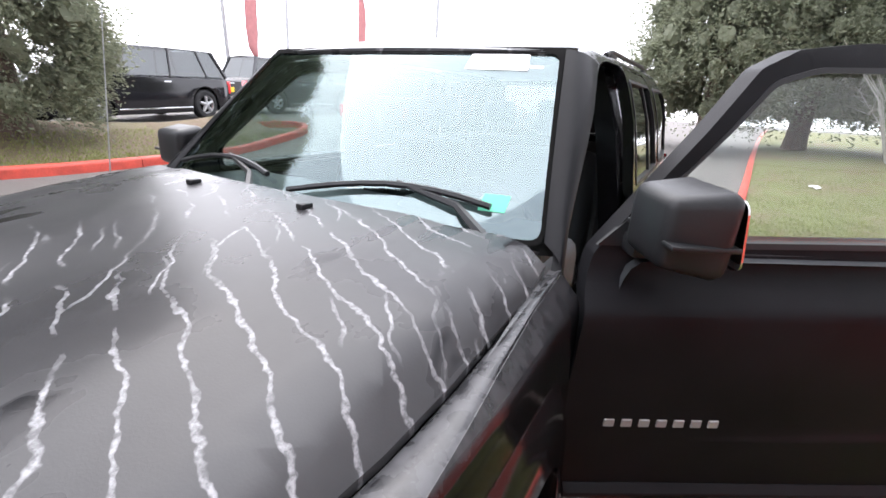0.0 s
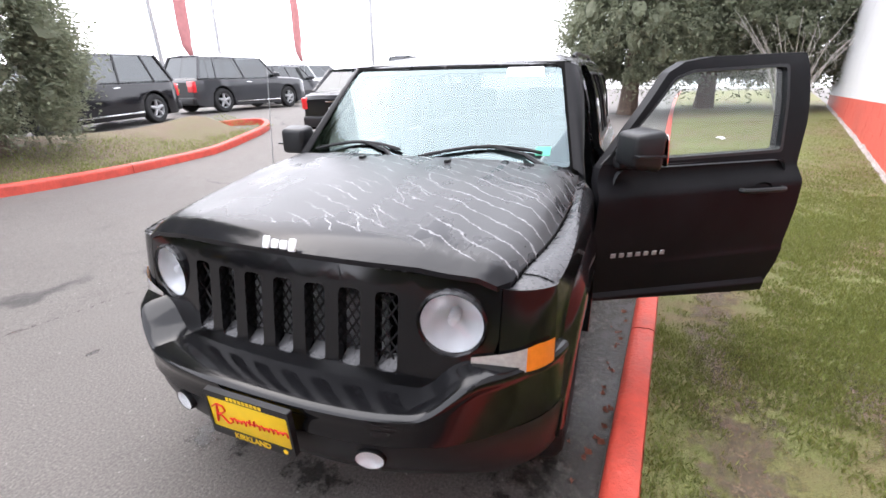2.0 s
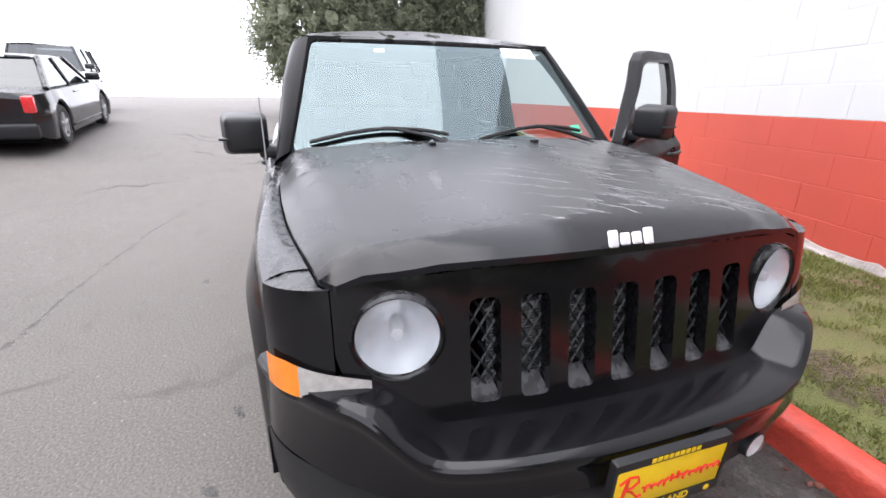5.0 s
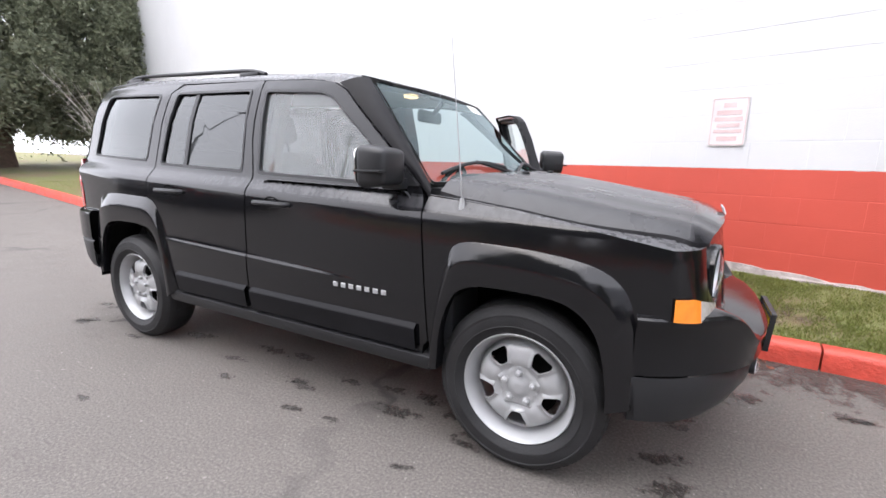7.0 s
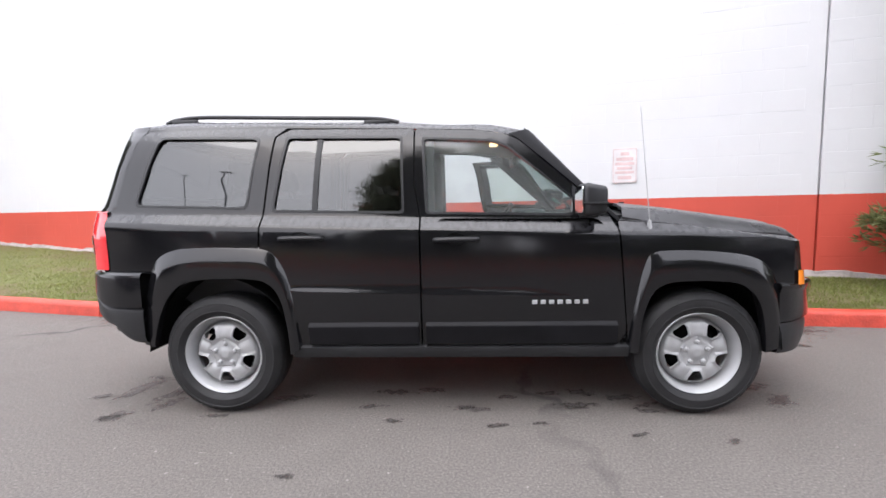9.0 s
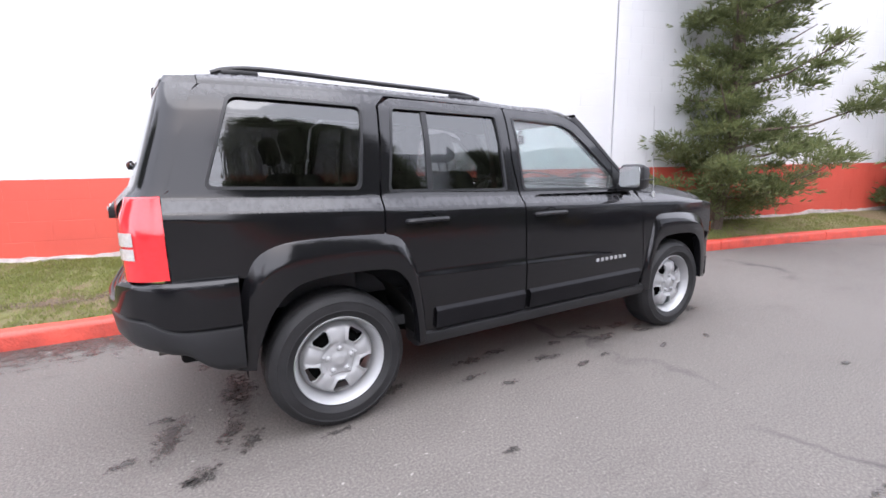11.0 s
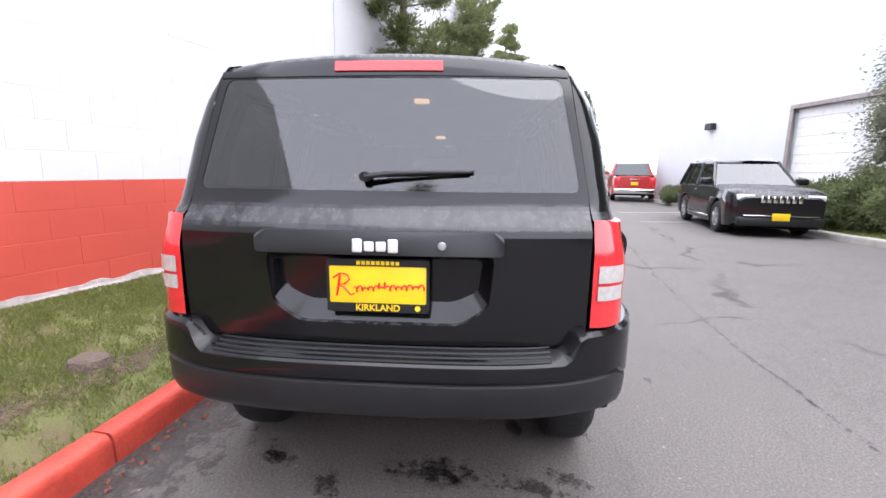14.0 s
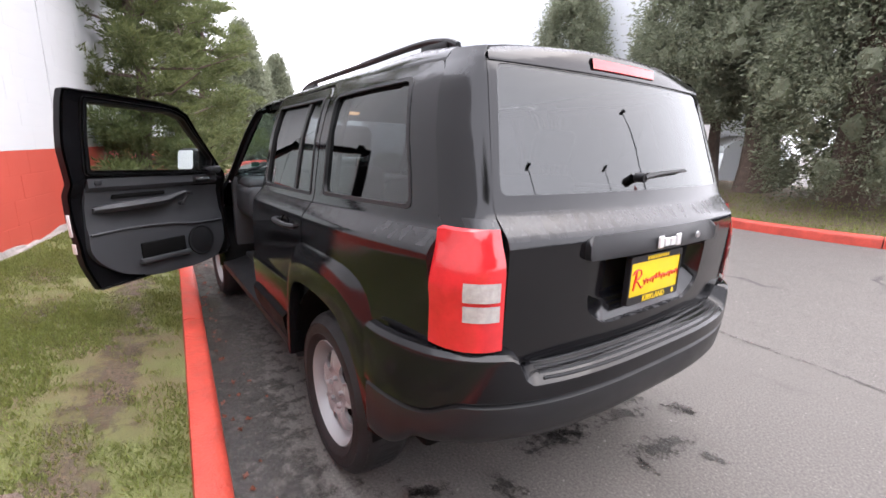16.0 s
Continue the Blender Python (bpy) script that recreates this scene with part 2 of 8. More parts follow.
def ragged_material(name, dark, light, rough, cut=0.5, grain=9.0):
    """A thin film laid on the ground, whose edges break up into specks."""
    m, n, l, b = nodes_of(name)
    t = n.new("ShaderNodeTexCoord")
    v = coords(n, l, 1.0)
    l.new(ramp(n, l, noise_tex(n, l, v, 60, 3), (0.3, dark), (0.7, light)), b.inputs["Base Color"])
    b.inputs["Roughness"].default_value = rough
    uvm = n.new("ShaderNodeAttribute")
    uvm.attribute_name = "core"
    add = n.new("ShaderNodeMath")
    add.operation = "MULTIPLY_ADD"
    add.inputs[1].default_value = 3.0
    l.new(noise_tex(n, l, v, grain, 8, 0.72), add.inputs[0])
    l.new(uvm.outputs["Fac"], add.inputs[2])
    half = n.new("ShaderNodeMath")
    half.operation = "MULTIPLY_ADD"
    half.inputs[1].default_value, half.inputs[2].default_value = 0.5, -0.375
    l.new(add.outputs[0], half.inputs[0])
    alpha = ramp(n, l, half.outputs[0], (cut - 0.02, 0.0), (min(1.0, cut + 0.2), 0.75))
    l.new(alpha, b.inputs["Alpha"])
    bump(n, l, b, noise_tex(n, l, v, 90, 3), 0.4, 0.005)
    return m


def lawn_material(name, green, dirt):
    m, n, l, b = nodes_of(name)
    v = coords(n, l, 1.0)
    big, mid, fine = noise_tex(n, l, v, 0.9, 4), noise_tex(n, l, v, 4.0, 5), noise_tex(n, l, v, 110.0, 3)
    patch = ramp(n, l, mixed(n, l, 0.4, big, mid), (0.43, 0.0), (0.61, 0.9))
    grass = mixed(n, l, fine, tuple(c * 0.55 for c in green), tuple(c * 1.45 for c in green))
    soil = mixed(n, l, fine, tuple(c * 0.6 for c in dirt), tuple(c * 1.4 for c in dirt))
    l.new(mixed(n, l, patch, grass, soil), b.inputs["Base Color"])
    b.inputs["Roughness"].default_value = 0.85
    bump(n, l, b, fine, 0.8, 0.02)
    return m


def wall_paint(name, low, high, split):
    """Masonry paint in two bands, the lower one up to the height split."""
    m, n, l, b = nodes_of(name)
    g = n.new("ShaderNodeNewGeometry")
    sep = n.new("ShaderNodeSeparateXYZ")
    l.new(g.outputs["Position"], sep.inputs[0])
    up = n.new("ShaderNodeMath")
    up.operation = "GREATER_THAN"
    wob = noise_tex(n, l, g.outputs["Position"], 30.0, 2)
    lift = n.new("ShaderNodeMath")
    lift.operation = "MULTIPLY_ADD"
    lift.inputs[1].default_value, lift.inputs[2].default_value = 0.012, split - 0.006
    l.new(wob, lift.inputs[0])
    l.new(sep.outputs[2], up.inputs[0])
    l.new(lift.outputs[0], up.inputs[1])
    cloud, grain = noise_tex(n, l, g.outputs["Position"], 0.8, 5), noise_tex(n, l, g.outputs["Position"], 120.0, 3)
    lo = ramp(n, l, cloud, (0.3, tuple(c * 0.88 for c in low)), (0.7, tuple(min(1, c * 1.08) for c in low)))
    hi = ramp(n, l, cloud, (0.3, tuple(c * 0.93 for c in high)), (0.7, high))
    scuff = ramp(n, l, noise_tex(n, l, g.outputs["Position"], 7.0, 6, 0.7), (0.66, 0.0), (0.74, 0.35))
    lo = mixed(n, l, scuff, lo, tuple(min(1, c * 1.5 + 0.05) for c in low))
    l.new(mixed(n, l, up.outputs[0], lo, hi), b.inputs["Base Color"])
    b.inputs["Roughness"].default_value = 0.55
    bump(n, l, b, grain, 0.35, 0.004)
    return m


MAT_ASPHALT = asphalt_material()
MAT_STAIN = ragged_material("oil_stain", (0.022, 0.021, 0.020), (0.065, 0.059, 0.055), 0.4, 0.565, 19.0)
MAT_WET = ragged_material("wet_asphalt_film", (0.022, 0.020, 0.019), (0.075, 0.066, 0.06), 0.32, 0.55, 11.0)
MAT_MUD = ragged_material("muddy_soil", (0.055, 0.038, 0.025), (0.135, 0.094, 0.058), 0.75, 0.535, 9.0)
MAT_LAWN = lawn_material("lawn", (0.125, 0.135, 0.040), (0.135, 0.094, 0.052))
MAT_SOIL = lawn_material("bark_soil", (0.12, 0.10, 0.05), (0.13, 0.085, 0.06))
MAT_BLADE = leaf_material("grass_blades", (0.115, 0.142, 0.036), (0.245, 0.275, 0.08), 0.5)
MAT_KERB = surface("red_kerb_paint", (0.46, 0.055, 0.034), 0.5, vary=0.30, scale=7, fine=45, bumps=0.7, dist=0.008)
MAT_KERB_BARE = surface("bare_kerb", (0.34, 0.32, 0.29), 0.75, vary=0.2, scale=4, fine=60, bumps=0.4)
MAT_WALL = wall_paint("block_wall_paint", (0.50, 0.070, 0.045), (0.58, 0.585, 0.597), 1.205)
MAT_SHED = wall_paint("pale_block_paint", (0.62, 0.64, 0.665), (0.62, 0.64, 0.665), 0.0)
MAT_CONCRETE = surface("raw_concrete", (0.30, 0.265, 0.25), 0.8, vary=0.35, scale=9, fine=40, bumps=0.7, dist=0.01)
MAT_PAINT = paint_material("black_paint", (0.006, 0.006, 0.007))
MAT_PAINT_MIST = misted_paint("misted_black_paint", (0.007, 0.007, 0.008))
MAT_PAINT_DEW = paint_material("black_paint_dew", (0.010, 0.010, 0.012), 1.0)
MAT_PAINT_SATIN = surface("black_bumper_paint", (0.007, 0.007, 0.008), 0.11, vary=0.2, scale=5, fine=240, bumps=0.06, dist=0.0012, spec=0.32)
MAT_PLASTIC = surface("black_moulded_plastic", (0.014, 0.0145, 0.016), 0.42, vary=0.2, fine=220, bumps=0.12, dist=0.002, spec=0.36)
MAT_GRAIN = surface("grained_interior_plastic", (0.035, 0.037, 0.041), 0.55, vary=0.12, fine=300, bumps=0.2, dist=0.002)
MAT_LINER = surface("pale_headliner", (0.36, 0.36, 0.34), 0.9, vary=0.08, fine=200, bumps=0.15)
MAT_CLOTH = surface("charcoal_seat_cloth", (0.028, 0.029, 0.032), 0.9, vary=0.2, fine=260, bumps=0.4)
MAT_DARK = surface("black_void", (0.005, 0.005, 0.005), 0.9, vary=0.1, bumps=0.0, spec=0.08)
MAT_RUBBER = surface("tyre_rubber", (0.015, 0.015, 0.016), 0.60, vary=0.45, scale=9, fine=120, bumps=0.3, spec=0.32)
MAT_STEEL = surface("silver_wheel_paint", (0.33, 0.335, 0.34), 0.40, metal=0.25, vary=0.10, fine=160, bumps=0.05)
MAT_CHROME = surface("chrome", (0.82, 0.83, 0.84), 0.12, metal=1.0, vary=0.04, bumps=0.0)
MAT_BADGE = surface("satin_silver", (0.74, 0.74, 0.75), 0.35, metal=0.35, vary=0.05, bumps=0.0)
MAT_MIRROR = surface("mirror_silver", (0.9, 0.91, 0.92), 0.02, metal=1.0, vary=0.01, bumps=0.0)
MAT_GLASS = glass_material("green_windscreen_glass", (0.82, 0.89, 0.87), 0.95)
MAT_SCREEN = glass_material("windscreen_glass", (0.50, 0.60, 0.585), 0.90, (0.62, 0.76, 0.79))
MAT_GLASS_MIST = glass_material("misted_side_glass", (0.72, 0.78, 0.77), 0.95, mist=0.16)
MAT_PRIVACY = glass_material("privacy_glass", (0.12, 0.12, 0.125), 0.957)
MAT_LENS = glass_material("clear_lamp_lens", (0.95, 0.96, 0.97), 0.97)
MAT_REFLECT = surface("lamp_reflector", (0.70, 0.715, 0.74), 0.34, metal=0.12, vary=0.10, scale=22, fine=60, bumps=0.5)
MAT_AMBER = surface("amber_lens", (0.85, 0.25, 0.02), 0.15, vary=0.1, scale=30, bumps=0.1, coat=0.6)
MAT_REDLENS = surface("red_lamp_lens", (0.62, 0.025, 0.03), 0.12, vary=0.12, scale=25, fine=120, bumps=0.12, coat=0.8)
MAT_GREYLENS = surface("smoked_lamp_lens", (0.42, 0.40, 0.38), 0.18, vary=0.15, scale=60, bumps=0.3, coat=0.6)
MAT_YELLOW = surface("yellow_plate", (0.85, 0.58, 0.01), 0.4, vary=0.06, scale=20, bumps=0.03)
MAT_RED_INK = surface("red_ink", (0.70, 0.03, 0.015), 0.45, vary=0.05, bumps=0.0)
MAT_WHITE = surface("white_paint", (0.78, 0.78, 0.77), 0.5, vary=0.08, scale=8, bumps=0.1)
MAT_GREEN_STICKER = surface("green_sticker", (0.10, 0.55, 0.35), 0.5, vary=0.1, bumps=0.0)
MAT_BARK = surface("brown_bark", (0.13, 0.095, 0.075), 0.9, vary=0.35, scale=9, fine=50, bumps=0.9, dist=0.03)
MAT_TWIG = surface("pale_twig", (0.42, 0.39, 0.36), 0.8, vary=0.25, bumps=0.3)
MAT_PINE = leaf_material("pine_needles", (0.085, 0.11, 0.045), (0.20, 0.225, 0.09), 0.5)
MAT_THUJA = leaf_material("cedar_leaves", (0.125, 0.14, 0.095), (0.25, 0.27, 0.18), 0.6)
MAT_HEDGE = leaf_material("hedge_leaves", (0.08, 0.11, 0.045), (0.18, 0.21, 0.09))
MAT_DRYLEAF = leaf_material("dry_leaves", (0.17, 0.05, 0.03), (0.30, 0.10, 0.06))

# ---- building helpers ----
def mesh_of(name, bm, material, smooth=True):
    me = bpy.data.meshes.new(name)
    bm.to_mesh(me)
    bm.free()
    for m in material if isinstance(material, (list, tuple)) else [material]:
        me.materials.append(m)
    if smooth:
        me.polygons.foreach_set("use_smooth", [True] * len(me.polygons))
    return me


def part(name, bm, material, parent=None, label="", smooth=True, sharp=35):
    ob = new(name, mesh_of(name, bm, material, smooth))
    if smooth and sharp:
        ob.data.set_sharp_from_angle(angle=radians(sharp))
    if parent:
        ob.parent = parent
    if label:
        ob["label"] = label
    return ob


def empty(name, m=None):
    ob = new(name)
    ob.empty_display_size = 0.2
    if m is not None:
        ob.matrix_world = m
    return ob


def box(bm, lo, hi, bevel=0.0, seg=2, m=None):
    c = [(a + b) / 2 for a, b in zip(lo, hi)]
    s = [abs(b - a) for a, b in zip(lo, hi)]
    r = bmesh.ops.create_cube(bm, size=1.0, matrix=Matrix.Translation(c) @ Matrix.Diagonal((*s, 1)))
    vs = r["verts"]
    if bevel:
        es = list({e for v in vs for e in v.link_edges})
        r = bmesh.ops.bevel(bm, geom=es, offset=min(bevel, min(s) * 0.45), segments=seg, affect="EDGES", profile=0.5)
        vs = list({v for f in r["faces"] for v in f.verts} | {v for v in vs if v.is_valid})
    if m is not None:
        bmesh.ops.transform(bm, matrix=m, verts=vs)
    return vs


def tube(bm, pts, radius, sides=8, caps=True):
    """A round bar along points; radius a number or one for each point."""
    pts = [Vector(p) for p in pts]
    rad = radius if isinstance(radius, (list, tuple)) else [radius] * len(pts)
    rings, ref = [], None
    for i, p in enumerate(pts):
        d = (pts[min(i + 1, len(pts) - 1)] - pts[max(i - 1, 0)]).normalized()
        ref = ref or (Vector((0, 0, 1)) if abs(d.z) < 0.9 else Vector((1, 0, 0)))
        u = d.cross(ref)
        u = u.normalized() if u.length > 1e-5 else d.orthogonal().normalized()
        w = u.cross(d).normalized()
        ref = w
        rings.append([bm.verts.new(p + rad[i] * (math.cos(a) * u + math.sin(a) * w)) for a in [2 * math.pi * k / sides for k in range(sides)]])
    for a, b in zip(rings, rings[1:]):
        for k in range(sides):
            bm.faces.new((a[k], a[(k + 1) % sides], b[(k + 1) % sides], b[k]))
    if caps:
        bm.faces.new(rings[0][::-1])
        bm.faces.new(rings[-1])
    return rings


def facing(bm, way):
    """Turns an open shell so that its faces look along way."""
    bm.normal_update()
    if sum(f.calc_area() * f.normal.dot(Vector(way)) for f in bm.faces) < 0:
        bmesh.ops.reverse_faces(bm, faces=bm.faces[:])
    return bm


def lathe(bm, profile, steps=48, axis="y"):
    """Turns a profile of (radius, along) round an axis."""
    rings = []
    for r, h in profile:
        ring = []
        for k in range(steps):
            a = 2 * math.pi * k / steps
            c, s = r * math.cos(a), r * math.sin(a)
            ring.append(bm.verts.new((c, h, s) if axis == "y" else (c, s, h) if axis == "z" else (h, c, s)))
        rings.append(ring)
    for a, b in zip(rings, rings[1:]):
        for k in range(steps):
            bm.faces.new((a[k], b[k], b[(k + 1) % steps], a[(k + 1) % steps]))
    return rings


def loft(bm, rings, closed=False, caps=False):
    vs = [[bm.verts.new(p) for p in r] for r in rings]
    for a, b in zip(vs, vs[1:]):
        for k in range(len(a) if closed else len(a) - 1):
            j = (k + 1) % len(a)
            bm.faces.new((a[k], a[j], b[j], b[k]))
    if caps and closed:
        bm.faces.new(vs[0][::-1])
        bm.faces.new(vs[-1])
    return vs


def rounded(pts, r=0.02, n=4):
    """A closed outline with its corners rounded."""
    out, c = [], len(pts)
    for i in range(c):
        p, a, b = Vector(pts[i]), Vector(pts[i - 1]), Vector(pts[(i + 1) % c])
        ra = min(r, (a - p).length * 0.45)
        rb = min(r, (b - p).length * 0.45)
        s, e = p + (a - p).normalized() * ra, p + (b - p).normalized() * rb
        for k in range(n + 1):
            t = k / n
            q = (1 - t) ** 2 * s + 2 * t * (1 - t) * p + t * t * e
            out.append((q.x, q.y))
    return out


def sheet(outline, holes=(), cell=0.06, shape=None, rim=None, lines=()):
    """A trimmed panel: a flat outline with holes, cut into cells, laid by shape(u, v, depth) -> (x, y, z).
    rim: the depth by which its edges are turned in; lines: creases (slope, height) cut along slope * u + v = height."""
    bm = bmesh.new()
    edges = []
    for loop in (outline, *holes):
        vs = [bm.verts.new((u, v, 0)) for u, v in loop]
        edges += [bm.edges.new((vs[i], vs[(i + 1) % len(vs)])) for i in range(len(vs))]
    bmesh.ops.triangle_fill(bm, edges=edges, use_beauty=True)
    us, ws = [p[0] for p in outline], [p[1] for p in outline]
    for axis, lo, hi in ((0, min(us), max(us)), (1, min(ws), max(ws))):
        k = max(1, math.ceil((hi - lo) / cell))
        for i in range(1, k):
            co, no = [0, 0, 0], [0, 0, 0]
            co[axis], no[axis] = lo + (hi - lo) * i / k, 1
            bmesh.ops.bisect_plane(bm, geom=bm.verts[:] + bm.edges[:] + bm.faces[:], plane_co=co, plane_no=no, dist=1e-6)
    for slope, level in lines:
        bmesh.ops.bisect_plane(bm, geom=bm.verts[:] + bm.edges[:] + bm.faces[:], plane_co=(0, level, 0), plane_no=(slope, 1, 0), dist=1e-6)
    bmesh.ops.remove_doubles(bm, verts=bm.verts[:], dist=1e-5)
    bmesh.ops.recalc_face_normals(bm, faces=bm.faces[:])
    flat = {v: (v.co.x, v.co.y) for v in bm.verts}
    border = [e for e in bm.edges if len(e.link_faces) == 1]
    if rim:
        inner = {}
        for e in border:
            for v in e.verts:
                if v not in inner:
                    inner[v] = bm.verts.new(shape(*flat[v], rim))
        for e in border:
            a, b = e.verts
            bm.faces.new((a, b, inner[b], inner[a]))
    for v, (x, y) in flat.items():
        v.co = shape(x, y, 0.0)
    bmesh.ops.recalc_face_normals(bm, faces=bm.faces[:])
    bm.normal_update()
    # the outside faces away from the depth
    vote = 0.0
    for f in bm.faces:
        if all(v in flat for v in f.verts):
            u = sum(flat[v][0] for v in f.verts) / len(f.verts)
            w = sum(flat[v][1] for v in f.verts) / len(f.verts)
            vote += f.calc_area() * f.normal.dot(Vector(shape(u, w, 0.01)) - Vector(shape(u, w, 0.0)))
    if vote > 0:
        bmesh.ops.reverse_faces(bm, faces=bm.faces[:])
    return bm


def lerp_table(table, x):
    """Smooth reading of a table of (x, value)."""
    if x <= table[0][0]:
        return table[0][1]
    for (a, va), (b, vb) in zip(table, table[1:]):
        if x <= b:
            t = (x - a) / (b - a)
            return va + (vb - va) * t
    return table[-1][1]


def smooth_table(table, x, w=0.02):
    return sum(lerp_table(table, x + k * w) for k in (-1, -0.5, 0, 0.5, 1)) / 5


def spline(pts, n=12):
    """Points along a smooth curve through pts."""
    out = []
    P = [Vector(p) for p in pts]
    for i in range(len(P) - 1):
        p0, p1, p2, p3 = P[max(i - 1, 0)], P[i], P[i + 1], P[min(i + 2, len(P) - 1)]
        for k in range(n):
            t = k / n
            out.append(0.5 * (2 * p1 + (p2 - p0) * t + (2 * p0 - 5 * p1 + 4 * p2 - p3) * t * t + (3 * p1 - p0 - 3 * p2 + p3) * t ** 3))
    out.append(P[-1])
    return out

# ---- the ground and the walls ----
def step(a, b, x):
    t = min(1.0, max(0.0, (x - a) / (b - a)))
    return t * t * (3 - 2 * t)


def gz(x, y):
    """Height of the tarmac: level under the car, rising to the far side and to the rear."""
    lift = (0.075 * min(6.0, max(0.0, -y - 2.6)) + 0.10 * min(1.2, max(0.0, -y - 6.4))) * step(7.0, 0.0, x) + (0.05 + 0.05 * step(0.0, -4.0, y)) * max(0.0, -x - 3.8)
    return 1.0 * math.tanh(lift / 1.0)


KERB_WALL = spline([(-60, 6.5), (-30, 3.6), (-16, 2.35), (-9, 1.8), (-5.5, 1.52), (-2.5, 1.34), (0, 1.14), (1.6, 1.01), (3.6, 0.86), (6, 0.42), (9, -0.3), (13, -1.25), (19, -2.75), (24, -4.6), (27, -8.5)], 14)
KERB_ISLAND = spline([(19, -8.6), (12, -8.4), (8.4, -8.0), (6, -7.6), (4, -7.0), (2, -6.45), (0.5, -6.15), (-1, -6.1), (-3, -6.4), (-5.4, -7.0), (-6.3, -7.5), (-6.5, -8.1), (-5.8, -8.5), (-4, -8.6)], 14)


def wall_y(x):
    return 3.05 - 0.25 * x


def curve_y(curve, x):
    for a, b in zip(curve, curve[1:]):
        if min(a.x, b.x) <= x <= max(a.x, b.x) and abs(a.x - b.x) > 1e-6:
            return a.y + (b.y - a.y) * (x - a.x) / (b.x - a.x)
    return curve[0].y if abs(x - curve[0].x) < abs(x - curve[-1].x) else curve[-1].y


def grid_lines(lo, hi, near_lo, near_hi, fine, coarse):
    out, v = [], lo
    while v < hi:
        out.append(v)
        v += fine if near_lo <= v <= near_hi else max(fine, min(coarse, 0.35 * (near_lo - v if v < near_lo else v - near_hi) + fine))
    return out + [hi]


def build_ground():
    bm = bmesh.new()
    xs, ys = grid_lines(-900, 900, -14, 14, 0.5, 120), grid_lines(-900, 900, -12, 8, 0.5, 120)
    rows = [[bm.verts.new((x, y, gz(x, y))) for y in ys] for x in xs]
    for a, b in zip(rows, rows[1:]):
        for k in range(len(ys) - 1):
            bm.faces.new((a[k], b[k], b[k + 1], a[k + 1]))
    tagged(part("ground", bm, MAT_ASPHALT, sharp=0), "damp grey asphalt drive with cracks and oil stains", "asphalt", kind="structure")


def lawn_height(x, y):
    """The strip of lawn rises from the kerb's top to the foot of the wall."""
    k, w = curve_y(KERB_WALL, x) + 0.13, wall_y(x)
    t = min(1.0, max(0.0, (y - k) / max(0.3, w - k)))
    hump = 0.018 * noise.noise((x * 2.1, y * 2.1, 0.3)) + 0.012 * noise.noise((x * 6, y * 6, 1.3))
    return gz(x, y) + 0.115 + 0.16 * t + hump * min(1, 6 * t)


def build_lawns():
    bm = bmesh.new()
    xs = grid_lines(-58, 20.0, -9, 10, 0.16, 2.0)
    n = 22
    rows = []
    for x in xs:
        k = curve_y(KERB_WALL, x) + 0.125
        w = max(k + 0.25, wall_y(x) + 0.02)
        rows.append([bm.verts.new((x, k + (w - k) * j / n, lawn_height(x, k + (w - k) * j / n))) for j in range(n + 1)])
    for a, b in zip(rows, rows[1:]):
        for j in range(n):
            bm.faces.new((a[j], b[j], b[j + 1], a[j + 1]))
    tagged(part("lawn", bm, MAT_LAWN, sharp=0), "worn green lawn strip with muddy patches beside the kerb", "lawn", kind="structure")
    # the island: grass behind its kerb, bark soil under the trees
    bm = bmesh.new()
    front = [p for p in KERB_ISLAND]
    n = 14
    rows = []
    for i, p in enumerate(front[: 14 * 9]):
        q = Vector((p.x * 0.94 - 0.1, -8.6 - 2.2 * step(-3.5, 1.0, p.x)))
        d = (q - p)
        s = p + d.normalized() * 0.13
        row = []
        for j in range(n + 1):
            c = s + (q - s) * j / n
            t = j / n
            z = gz(p.x, p.y) + 0.12 + 0.34 * step(0, 1, t) * step(7.5, 3.0, p.x) + 0.02 * noise.noise((c.x * 1.7, c.y * 1.7, 4.0))
            row.append(bm.verts.new((c.x, c.y, z)))
        rows.append(row)
    for a, b in zip(rows, rows[1:]):
        for j in range(n):
            bm.faces.new((a[j], b[j], b[j + 1], a[j + 1]))
    bmesh.ops.recalc_face_normals(bm, faces=bm.faces[:])
    tagged(part("lawn_island", bm, MAT_SOIL, sharp=0), "patchy grass bank with bark and fallen needles under the cedars", "lawn", kind="structure")


